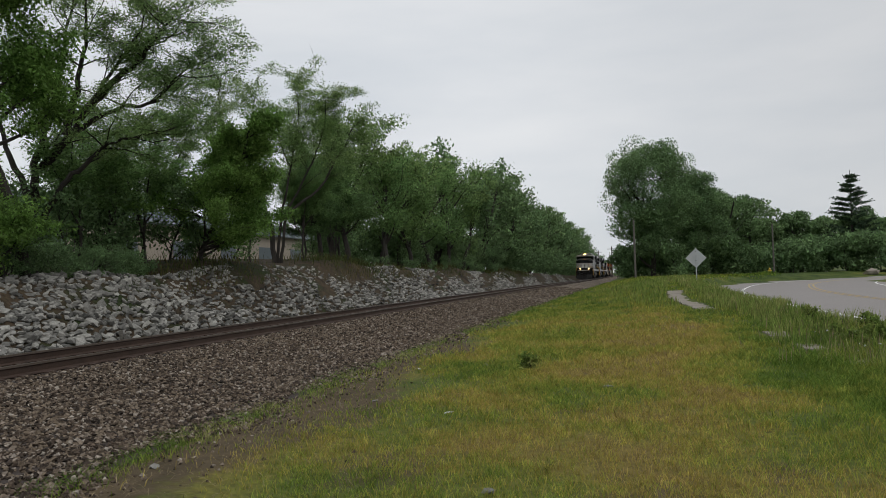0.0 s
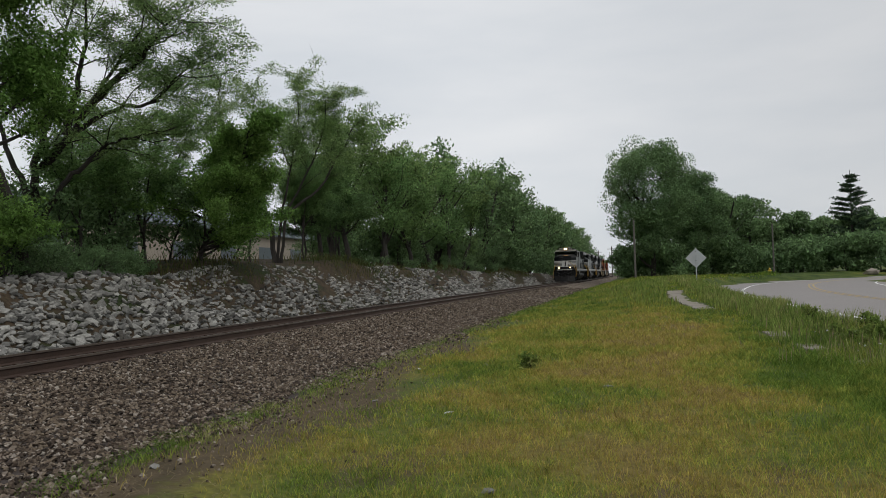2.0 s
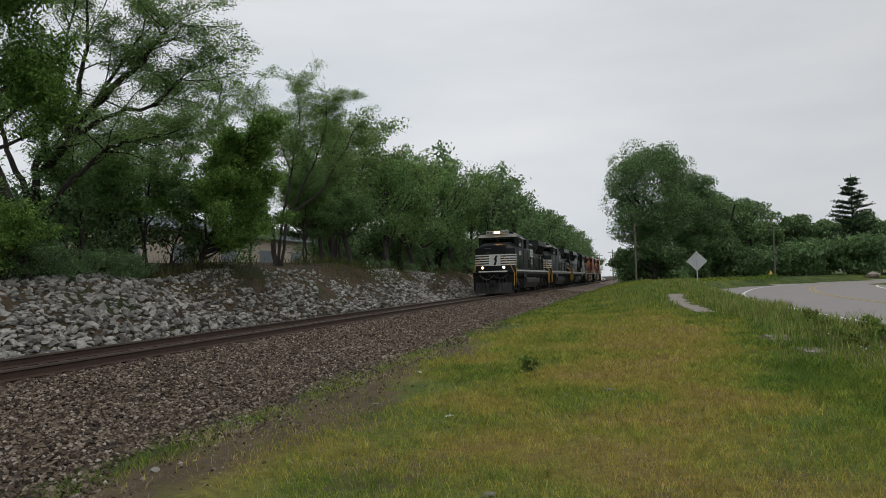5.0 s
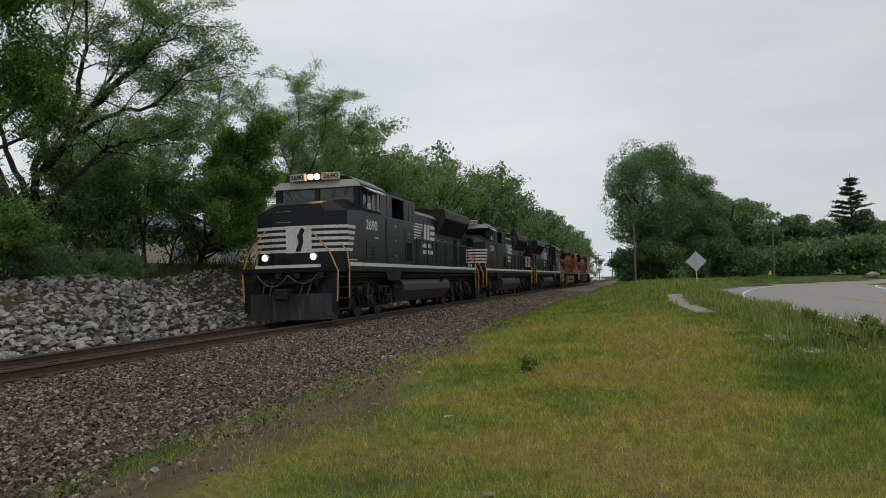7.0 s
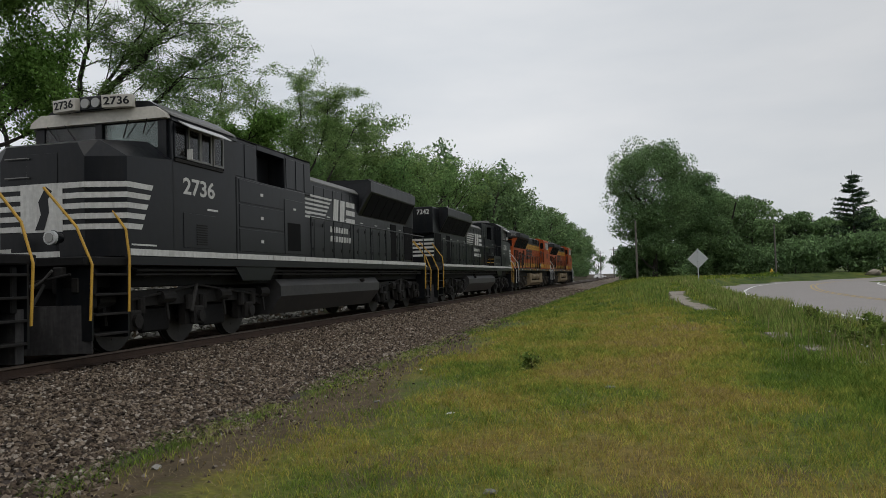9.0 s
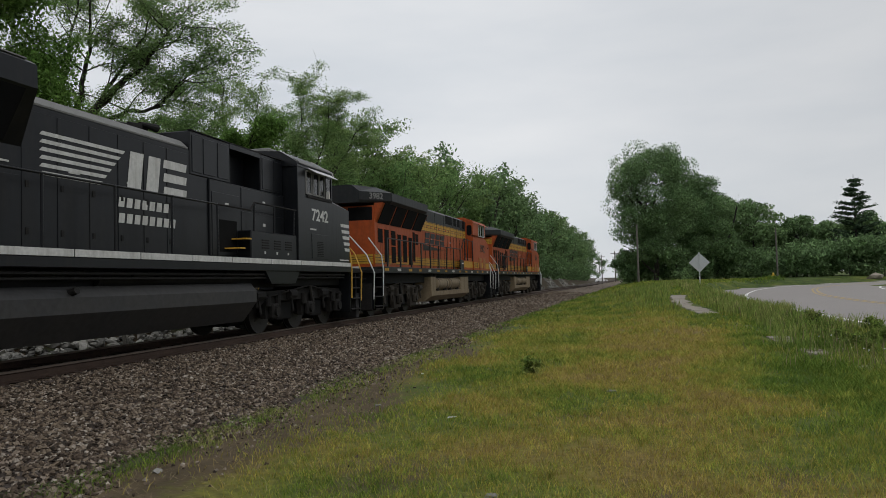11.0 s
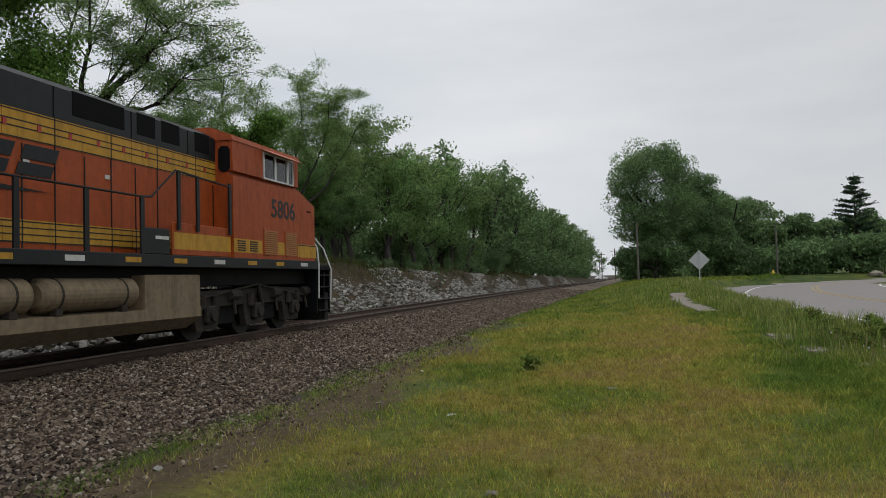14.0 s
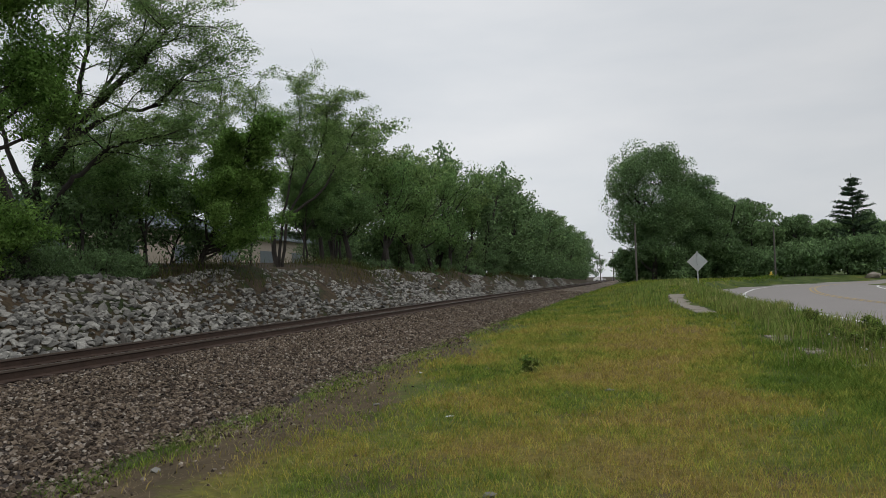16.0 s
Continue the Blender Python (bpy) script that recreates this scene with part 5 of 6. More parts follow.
def truck(parent, y, mat, axles, open_wheels):
    """A three-axle truck: frame with pedestals, journal boxes, springs, dampers, brake gear; wheelsets below it."""
    bm = B()
    a0, a2 = axles[0], axles[2]
    for sx in (-1, 1):
        x0, x1 = sorted((sx * 1.02, sx * 1.16))
        low = []
        for k, a in enumerate(axles):
            low += [(a - 0.34, 0.78), (a - 0.30, 0.36), (a + 0.30, 0.36), (a + 0.34, 0.78)] if open_wheels else [(a - 0.52, 0.70), (a - 0.40, 0.22), (a + 0.40, 0.22), (a + 0.52, 0.70)]
        prism(bm, [(a2 + 0.75, 0.62), (a2 + 0.85, 0.86), (a2 + 0.55, 1.02), (a0 + 0.9, 1.08), (a0 - 0.55, 1.02), (a0 - 0.85, 0.86), (a0 - 0.75, 0.62)] + low, "x", x0, x1)
    bx(bm, -1.1, 1.1, (axles[0] + axles[1]) / 2 - 0.2, (axles[0] + axles[1]) / 2 + 0.2, 0.75, 1.05, 0.03)
    bx(bm, -1.1, 1.1, (axles[1] + axles[2]) / 2 - 0.2, (axles[1] + axles[2]) / 2 + 0.2, 0.75, 1.05, 0.03)
    tr = part("truck", bm, mat, parent, "three-axle truck frame, dirty")
    for a in axles:
        for sx in (-1, 1):
            bm = bx(B(), *sorted((sx * 1.16, sx * 1.30)), a - 0.17, a + 0.17, 0.36, 0.72, 0.03)
            rod(bm, (sx * 1.28, a, 0.53), (sx * 1.36, a, 0.53), 0.12, 12)
            part("journal_box", bm, mat, tr)
            for d in (-0.26, 0.26):
                part("spring", rod(B(), (sx * 1.2, a + d, 0.66), (sx * 1.2, a + d, 0.95), 0.085, 10), mat, tr)
    for sx in (-1, 1):
        for d in (axles[0] - 0.75, (axles[0] + axles[1]) / 2, (axles[1] + axles[2]) / 2, axles[2] + 0.75):
            bm = rod(B(), (sx * 1.2, d - 0.2, 0.93), (sx * 1.2, d + 0.2, 0.93), 0.12, 10)
            rod(bm, (sx * 1.2, d, 0.93), (sx * 1.26, d, 0.5), 0.035, 6)
            part("brake_cylinder", bm, mat, tr)
        bm = tube(B(), [(sx * 1.22, axles[0] - 0.9, 0.8), (sx * 1.24, axles[1], 1.14), (sx * 1.22, axles[2] + 0.9, 0.82)], 0.025, 6)
        part("air_pipe", bm, mat, tr)
        bm = rod(B(), (sx * 1.25, axles[1] - 0.25, 0.62), (sx * 1.25, axles[1] - 0.05, 1.15), 0.05, 8)
        part("damper", bm, M_wheel, tr)
    for a in axles:
        bm = bx(B(), -0.55, 0.55, a + 0.15, a + 0.95, 0.22, 0.9, 0.06)
        rod(bm, (-0.5, a, 0.53), (0.5, a, 0.53), 0.26, 12)
        part("traction_motor", bm, M_under, tr)
    for sx in (-1, 1):
        part("sand_pipe", tube(B(), [(sx * 0.95, axles[0] - 0.95, 1.3), (sx * 0.92, axles[0] - 0.85, 0.6), (sx * 0.8, axles[0] - 0.62, 0.16)], 0.03, 6), M_under, tr)
        for a, b2 in zip(axles, axles[1:]):
            part("brake_rigging", bx(B(), *sorted((sx * 0.86, sx * 1.0)), a + 0.6, b2 - 0.6, 0.28, 0.74, 0.03), M_under, tr)
    sets = []
    for a in axles:
        bm = B()
        for sx in (-1, 1):
            rod(bm, (sx * 0.69, 0, 0), (sx * 0.83, 0, 0), 0.53, 28)
            rod(bm, (sx * 0.66, 0, 0), (sx * 0.70, 0, 0), 0.556, 28)
            rod(bm, (sx * 0.83, 0, 0), (sx * 0.92, 0, 0), 0.16, 12)
            for k in range(6):
                c, s = math.cos(k * 1.047), math.sin(k * 1.047)
                rod(bm, (sx * 0.826, c * 0.3, s * 0.3), (sx * 0.836, c * 0.3, s * 0.3), 0.035, 6)
        rod(bm, (-0.7, 0, 0), (0.7, 0, 0), 0.09, 10)
        w = part("wheelset", bm, M_wheel, tr, "worn steel wheels on an axle")
        w.matrix_basis = pose(0, a, 0.53)
        sets.append((w, a))
    return sets


def end_gear(parent, y, d, rail_mat, plow, step_mat):
    """Pilot, coupler, hoses, corner steps and grab rails at an end; d: -1 front, +1 rear (outward)."""
    bm = B()
    o = lambda k: y + d * k
    if plow:
        b, c = o(1.22), o(0.85)
        prism(bm, [(-1.45, c), (-0.4, b), (0.4, b), (1.45, c), (1.4, o(0.75)), (-1.4, o(0.75))], "z", 0.10, 0.86)
        part("snow_plow", bm, M_plow, parent, "scraped black steel snow plow")
        part("pilot_plate", bx(B(), -1.42, 1.42, *sorted((o(0.66), o(0.78))), 0.8, 1.46, 0.02), M_under, parent)
        for x in (-1.15, -0.8, 0.85, 1.2):
            part("hose_bracket", bx(B(), x - 0.07, x + 0.07, *sorted((o(0.78), o(0.92))), 1.05, 1.3, 0.02), M_grime, parent)
    else:
        bx(bm, -1.42, 1.42, *sorted((o(0.8), o(0.92))), 0.25, 1.15, 0.02)
        part("pilot_plate", bm, M_grime, parent)
    part("anticlimber", bx(B(), -1.5, 1.5, *sorted((o(-0.05), o(1.05))), 1.48, 1.63, 0.02), M_under, parent)
    part("anticlimber_edge", bx(B(), -1.05, 1.05, *sorted((o(1.05), o(1.062))), 1.63, 1.72), M_white, parent, "white painted edge")
    bm = bx(B(), -0.14, 0.14, *sorted((o(0.9), o(1.42))), 0.72, 1.0, 0.03)
    bx(bm, -0.22, 0.2, *sorted((o(1.35), o(1.58))), 0.68, 1.02, 0.05)
    part("coupler", bm, M_grime, parent)
    for k, x in enumerate((-0.75, -0.5, 0.5, 0.75)):
        part("air_hose", tube(B(), [(x, o(1.05), 1.2), (x * 0.95, o(1.3), 0.8), (x * 0.9, o(1.3), 0.55)], 0.028, 6), M_tyre, parent)
    for x0, x1, sag in ((-0.95, 0.05, 0.34), (0.05, 0.98, 0.26)):
        pts = [(x0 + (x1 - x0) * k / 6, o(1.14), 1.42 - sag * (1 - (k / 3 - 1) ** 2)) for k in range(7)]
        part("multiple_unit_cable", bent(B(), pts, 0.024), M_hose if plow and d < 0 else M_tyre, parent, "looped jumper cable")
    for x in (-1.05, -0.3, 0.3, 1.05):
        part("cable_socket", bx(B(), x - 0.09, x + 0.09, *sorted((o(1.0), o(1.12))), 1.30, 1.47, 0.02), M_grime, parent)
    part("uncoupling_lever", tube(B(), [(-1.3, o(1.12), 1.3), (-0.4, o(1.15), 1.2), (0.4, o(1.15), 1.2), (1.3, o(1.12), 1.35)], 0.02, 6), M_grime, parent)
    for sx in (-1, 1):
        bm = B()
        bx(bm, *sorted((sx * 0.92, sx * 0.95)), *sorted((o(0.0), o(1.0))), 0.45, 1.5)
        bx(bm, *sorted((sx * 0.95, sx * 1.5)), *sorted((o(-0.02), o(0.02))), 0.30, 1.6)
        bx(bm, *sorted((sx * 0.95, sx * 1.5)), *sorted((o(0.86), o(0.9))), 0.30, 1.5)
        well = part("step_well", bm, M_black, parent)
        for k in range(4):
            part("step_tread", bx(B(), *sorted((sx * 0.97, sx * 1.53)), *sorted((o(0.05), o(0.84))), 0.36 + k * 0.32, 0.40 + k * 0.32, 0.008), step_mat, well)
        for q in (0.03, 0.93):
            bm = bent(B(), [(sx * 1.53, o(q), 0.72), (sx * 1.55, o(q), 1.62), (sx * 1.5, o(q + 0.02), 2.1), (sx * 1.05, o(q + 0.05), 2.72)] if q < 0.5 else
                      [(sx * 1.50, o(q), 0.62), (sx * 1.54, o(q), 1.5), (sx * 1.3, o(q + 0.05), 2.1), (sx * 0.72, o(q + 0.08), 2.75)], 0.022, 8)
            part("grab_rail", bm, rail_mat, parent, "painted steel grab rail")


def side_rails(parent, x, ys, z0, z1, mat, flat=False):
    for sx in (-1, 1):
        part("handrail", tube(B(), [(sx * x, ys[0], z1), (sx * x, ys[-1], z1)], 0.02, 8), mat, parent)
        for y in ys:
            bm = bx(B(), *sorted((sx * (x - 0.02), sx * (x + 0.015))), y - 0.05, y + 0.05, z0, z1) if flat else rod(B(), (sx * x, y, z0), (sx * x, y, z1), 0.022, 8)
            part("rail_post", bm, mat, parent)


def panel(parent, name, sx, x, y0, y1, z0, z1, mat, out=0.012, bevel=0.006, label=""):
    return part(name, bx(B(), *sorted((sx * (x - 0.03), sx * (x + out))), y0, y1, z0, z1, bevel), mat, parent, label)


def glass_pane(parent, sx, x, y0, y1, z0, z1, frame_mat):
    p = part("window", bx(B(), *sorted((sx * (x - 0.012), sx * (x - 0.004))), y0, y1, z0, z1), M_glass, parent, "cab window glass")
    bm = B()
    a, b = sorted((sx * (x - 0.03), sx * (x + 0.018)))
    for q in ((y0 - 0.03, y0 + 0.012, z0 - 0.03, z1 + 0.03), (y1 - 0.012, y1 + 0.03, z0 - 0.03, z1 + 0.03), (y0 + 0.012, y1 - 0.012, z0 - 0.03, z0 + 0.012), (y0 + 0.012, y1 - 0.012, z1 - 0.012, z1 + 0.03)):
        bx(bm, a, b, *q)
    part("window_frame", bm, frame_mat, p)


def black_locomotive(number, lit, label, narrow):
    """Wide-cab six-axle freight locomotive, nose towards -y, origin on the rail top at its middle."""
    L = tagged(new("locomotive"), label, "locomotive", "locomotives of the train")
    # frame and walkway
    part("underframe", bx(B(), -1.15, 1.15, -10.4, 10.4, 1.12, 1.5, 0.02), M_under, L)
    part("walkway", bx(B(), -1.54, 1.54, -9.52, 9.6, 1.5, 1.66, 0.01), M_black, L)
    for sx in (-1, 1):
        sill = None
        cuts = [-9.5, -5.9, -4.2, -2.4, -0.9, 0.7, 2.3, 3.9, 5.5, 7.1, 8.6, 9.6]
        for a, b in zip(cuts, cuts[1:]):
            part("sill_stripe", bx(B(), *sorted((sx * 1.535, sx * 1.548)), a + 0.012, b - 0.012, 1.665, 1.78, 0.003), M_white, L, "dirty white painted sill stripe")
        panel(L, "sill_plate", sx, 1.53, -9.5, 9.6, 1.66, 1.79, M_black, 0.0, 0)
        part("side_skirt", prism(B(), [(-5.9, 1.5), (-4.0, 1.5), (-4.3, 1.2), (-5.6, 1.2)], "x", *sorted((sx * 1.3, sx * 1.5))), M_black, L)
    # nose
    bm = B()
    fr = [(-1.5, 1.66), (1.5, 1.66), (1.5, 3.36), (0.95, 3.68), (-0.95, 3.68), (-1.5, 3.36)]
    ba = [(-1.5, 1.66), (1.5, 1.66), (1.5, 3.48), (0.98, 3.86), (-0.98, 3.86), (-1.5, 3.48)]
    f0 = [(-0.85, 1.66), (0.85, 1.66), (0.85, 3.36), (0.72, 3.60), (-0.72, 3.60), (-0.85, 3.36)]
    rings = [[bm.verts.new((x, y, z)) for x, z in o] for o, y in ((f0, -9.74), (fr, -9.5), (ba, -8.16))]
    bm.faces.new(rings[0])
    bm.faces.new(rings[2][::-1])
    for ra, rb in zip(rings, rings[1:]):
        for i in range(6):
            bm.faces.new([ra[i], ra[(i + 1) % 6], rb[(i + 1) % 6], rb[i]])
    nose = part("nose", bm, M_black, L)
    part("nose_door", bx(B(), -0.30, 0.32, -9.752, -9.73, 1.75, 3.45, 0.004), M_black, nose)
    for z in (3.05, 3.38):
        part("grab_iron", tube(B(), [(-0.7, -9.74, z), (-0.7, -9.80, z), (-0.25, -9.80, z), (-0.25, -9.74, z)], 0.012, 6), M_roof_grey, nose)
    # white nose stripes that wrap round the corners
    for k in range(5):
        z0 = 2.12 + k * 0.178
        z1 = z0 + 0.094
        tip = -9.13 + 0.075 * k
        for sx in (-1, 1):
            bm = B()
            a, b = sorted((sx * 1.5, sx * 1.506))
            prism(bm, [(-9.49, z0), (tip, z0), (tip + 0.05, z1), (-9.49, z1)], "x", a, b)
            q = [(sx * 0.84, -9.752), (sx * 1.506, -9.505), (sx * 1.506, -9.47), (sx * 0.84, -9.735)]
            prism(bm, q if sx > 0 else q[::-1], "z", z0, z1)
            q = [(sx * 0.42, -9.756), (sx * 0.86, -9.756), (sx * 0.86, -9.735), (sx * 0.42, -9.735)]
            prism(bm, q if sx > 0 else q[::-1], "z", z0, z1)
            part("nose_stripe", bm, M_white, nose, "white painted nose stripe")
    part("emblem_panel", bx(B(), -0.42, 0.42, -9.760, -9.745, 2.10, 2.93), M_white, nose, "white painted emblem panel")
    bm = B()
    prism(bm, [(-0.12, 2.14), (0.0, 2.40), (-0.05, 2.62), (0.1, 2.88), (0.22, 2.80), (0.14, 2.66), (0.16, 2.44), (0.06, 2.14)], "y", -9.768, -9.758)
    part("emblem", bm, M_black, nose, "black emblem shape")
    # cab: lower walls, posts, roof
    bm = B()
    bx(bm, -1.5, 1.5, -8.2, -5.85, 1.66, 3.52, 0.015)
    cab = part("cab", bm, M_black, L)
    for sx in (-1, 1):
        for y0, y1 in ((-8.2, -8.13), (-6.33, -5.85)):
            part("cab_post", bx(B(), *sorted((sx * 1.42, sx * 1.5)), y0, y1, 3.5, 4.25), M_black, cab)
        part("cab_post", bx(B(), *sorted((sx * 1.25, sx * 1.43)), -8.26, -8.12, 3.5, 4.25), M_black, cab)
    part("cab_post", bx(B(), -0.07, 0.07, -8.3, -8.16, 3.5, 4.25), M_black, cab)
    part("cab_back", bx(B(), -1.42, 1.42, -5.95, -5.85, 3.5, 4.25), M_black, cab)
    part("cab_floor", bx(B(), -1.4, 1.4, -8.1, -6.0, 3.52, 3.54), M_cabin, cab)
    bm = B()
    out = [(-1.53, 4.22), (1.53, 4.22), (1.5, 4.34), (1.05, 4.62), (0.0, 4.70), (-1.05, 4.62), (-1.5, 4.34)]
    prism(bm, out, "y", -8.22, -5.8)
    part("cab_roof", bm, M_black, cab)
    for sx in (-1, 1):
        part("roof_edge", prism(B(), [(sx * 1.36, 4.445), (sx * 1.52, 4.35), (sx * 1.54, 4.30), (sx * 1.37, 4.41)][::sx], "y", -8.25, -5.9), M_roof_grey, cab, "pale weathered roof edge")
    bm = B()
    prism(bm, [(-1.5, 4.25), (1.5, 4.25), (1.47, 4.34), (1.26, 4.48), (-1.26, 4.48), (-1.47, 4.34)], "y", -8.36, -8.21)
    part("cab_brow", bm, M_cream, cab, "cream painted brow above the windshield")
    for sx in (-1, 1):
        x0, x1 = sorted((sx * 0.09, sx * 1.24))
        ws = part("windshield", bx(B(), x0, x1, -8.235, -8.225, 3.62, 4.22), M_glass, cab, "windshield glass")
        part("wiper", tube(B(), [(sx * 0.7, -8.36, 4.26), (sx * 0.52, -8.27, 3.95)], 0.012, 5), M_grime, ws)
        part("wiper", tube(B(), [(sx * 1.1, -8.36, 4.26), (sx * 0.95, -8.27, 4.0)], 0.012, 5), M_grime, ws)
        for y0, y1 in ((-8.1, -7.72), (-7.62, -7.25), (-7.2, -6.84), (-6.72, -6.38)):
            glass_pane(cab, sx, 1.5, y0, y1, 3.58, 4.16, M_roof_grey if y0 > -7.7 else M_black)
        part("sun_visor", prism(B(), [(sx * 1.5, 4.24), (sx * 1.76, 4.10), (sx * 1.76, 4.12), (sx * 1.5, 4.27)][::sx], "y", -8.0, -6.45), M_silver, cab, "silver metal awning over the side windows")
        part("mirror", bx(B(), *sorted((sx * 1.52, sx * 1.62)), -7.72, -7.69, 3.55, 3.75), M_white, cab)
        part("armrest", bx(B(), *sorted((sx * 1.5, sx * 1.53)), -8.12, -6.4, 3.46, 3.53, 0.008), M_grime, cab)
        # number board and cab lettering
        m = pose(sx * 0.56, -8.44, 4.60, 4, 0, 10 * sx)
        bd = part("number_board", bx(B(), -0.29, 0.29, -0.10, 0.06, -0.12, 0.12, 0.012), M_cream, cab, "cream number board with black digits")
        bd.matrix_basis = m
        lettering(number, 0.2, M_black, bd, pose(0, -0.104, 0, 90, 0, 0), wide=1.25)
        lettering(number, 0.44, M_white, cab, on_side(sx, 1.502, -7.28, 3.02), label="white painted road number", wide=1.3)
        panel(cab, "cab_door", sx, 1.5, -7.85, -6.68, 1.85, 2.52, M_black, 0.012)
        for k in range(9):
            panel(cab, "louver", sx, 1.51, -7.42, -7.04, 1.92 + 0.047 * k, 1.94 + 0.047 * k, M_grime, 0.016, 0.002)
        panel(cab, "data_label", sx, 1.5, -7.0, -6.6, 2.62, 2.66, M_white, 0.003, 0)
        panel(nose, "data_label", sx, 1.5, -9.4, -8.7, 1.84, 1.87, M_white, 0.003, 0)
    part("headlight_housing", bx(B(), -0.26, 0.26, -8.5, -8.36, 4.47, 4.74, 0.02), M_black, cab)
    for x in (-0.115, 0.115):
        part("headlight", rod(B(), (x, -8.535, 4.6), (x, -8.49, 4.6), 0.092, 16), M_lamp if lit else M_lens, cab, "lit headlight" if lit else "unlit headlight lens")
    for x in (-0.78, 0.78):
        part("ditch_light_rim", rod(B(), (x, -10.465, 1.95), (x, -10.38, 1.95), 0.115, 18), M_silver, L, "bright metal lamp rim")
        part("ditch_light", rod(B(), (x, -10.48, 1.95), (x, -10.38, 1.95), 0.078, 16), M_lamp if lit else M_lens, L, "lit ditch light" if lit else "unlit ditch light")
        part("ditch_light_housing", rod(B(), (x, -10.40, 1.95), (x, -10.22, 1.95), 0.125, 14, 0.08), M_black, L)
        part("ditch_light_bracket", bx(B(), x - 0.03, x + 0.03, -10.34, -10.28, 1.6, 1.92), M_black, L)
    # cabinet behind the cab
    W, V = (1.12, 1.10) if narrow else (1.5, 1.36)
    cabinet = part("electrical_cabinet", bx(B(), -W, W, -5.82, -2.25, 1.66, 3.46, 0.015), M_black, L)
    bm = B()
    bx(bm, -V, V, -5.8, -4.6, 3.46, 4.36, 0.02)
    bx(bm, -V, V, -3.15, -1.55, 3.46, 4.36, 0.02)
    bx(bm, -V, V, -4.6, -3.15, 4.25, 4.36)
    bx(bm, 0.45 - V, V - 0.45, -4.6, -3.15, 3.46, 4.25)
    part("upper_cabinet", bm, M_black, L)
    for sx in (-1, 1):
        for k in range(3):
            panel(cabinet, "access_door", sx, W, -5.72, -3.58, 1.84 + k * 0.54, 2.34 + k * 0.54, M_black, 0.014, 0.008)
            panel(cabinet, "data_label", sx, W + 0.015, -4.75, -4.62, 2.05 + k * 0.54, 2.12 + k * 0.54, M_white, 0.002, 0)
        panel(cabinet, "access_door", sx, W, -3.5, -2.32, 1.84, 3.2, M_black, 0.014, 0.008)
        panel(cabinet, "filter_grill", sx, W + 0.012, -3.35, -2.6, 1.92, 2.62, M_grill, 0.008, 0.004, "black mesh grill")
        panel(cabinet, "data_label", sx, W + 0.015, -3.0, -2.85, 2.95, 3.0, M_white, 0.002, 0)
        for y0, y1 in ((-5.74, -5.3), (-5.2, -4.68), (-3.08, -2.62), (-2.5, -2.05), (-1.98, -1.62)):
            panel(cabinet, "upper_door", sx, V, y0, y1, 3.52, 4.28, M_black, 0.014, 0.008)
        part("roof_line", bx(B(), *sorted((sx * (V - 0.06), sx * (V + 0.01))), -5.8, -1.55, 4.365, 4.385), M_grime, cabinet)
    if narrow:
        for sx in (-1, 1):
            locker = part("side_locker", bx(B(), *sorted((sx * 1.1, sx * 1.46)), -5.82, -3.4, 1.66, 2.42, 0.02), M_black, L)
            for k in range(3):
                for z in range(4):
                    panel(locker, "louver", sx, 1.46, -5.5 + k * 0.62, -5.15 + k * 0.62, 2.02 + z * 0.06, 2.05 + z * 0.06, M_grime, 0.012, 0)
                panel(locker, "data_label", sx, 1.46, -5.35 + k * 0.62, -5.27 + k * 0.62, 1.9, 1.96, M_white, 0.003, 0)
            part("handrail", tube(B(), [(sx * 1.5, -5.7, 3.05), (sx * 1.5, -3.5, 3.05), (sx * 1.5, -3.3, 2.86), (sx * 1.5, -1.9, 2.86)], 0.02, 8), M_grime, L)
            for y in (-5.6, -4.5, -3.5):
                part("rail_post", rod(B(), (sx * 1.48, y, 2.4), (sx * 1.5, y, 3.05), 0.022, 8), M_black, L)
            for k in range(3):
                part("step", bx(B(), *sorted((sx * 1.14, sx * 1.5)), -3.35 + k * 0.3, -3.1 + k * 0.3, 2.2 - k * 0.22, 2.23 - k * 0.22), M_rail_yellow, L, "yellow edged step")
    # engine hood
    bm = B()
    prism(bm, [(-1.08, 1.66), (1.08, 1.66), (1.08, 3.95), (0.9, 4.12), (-0.9, 4.12), (-1.08, 3.95)], "y", -2.24, 9.3)
    hood = part("engine_hood", bm, M_black, L)
    for sx in (-1, 1):
        part("roof_edge", prism(B(), [(sx * 0.92, 4.115), (sx * 1.085, 3.96), (sx * 1.09, 3.99), (sx * 0.93, 4.14)][::sx], "y", -1.5, 3.1), M_roof_grey, hood, "pale weathered roof edge")
        for k in range(14):
            y = -1.45 + k * 0.72
            panel(hood, "engine_door", sx, 1.08, y, y + 0.68, 1.82, 2.86 if k > 5 else 3.86, M_black, 0.012, 0.006)
            if k % 2 == 0:
                panel(hood, "data_label", sx, 1.095, y + 0.2, y + 0.45, 3.02, 3.05, M_white, 0.003, 0)
            for z in (2.0, 2.7):
                panel(hood, "door_latch", sx, 1.092, y + 0.56, y + 0.62, z, z + 0.1, M_grime, 0.012, 0)
        panel(hood, "dark_doorway", sx, 1.09, 6.35, 7.0, 1.86, 3.2, M_grill, 0.01, 0.004)
        panel(hood, "rear_grill", sx, 1.09, 8.05, 9.2, 1.9, 3.22, M_grill, 0.01, 0.004)
        # painted shapes: stripes and two slanted blocks, and bars of small lettering
        def along(y0, y1):
            return (y0, y1) if sx > 0 else (1.1 - y1, 1.1 - y0)

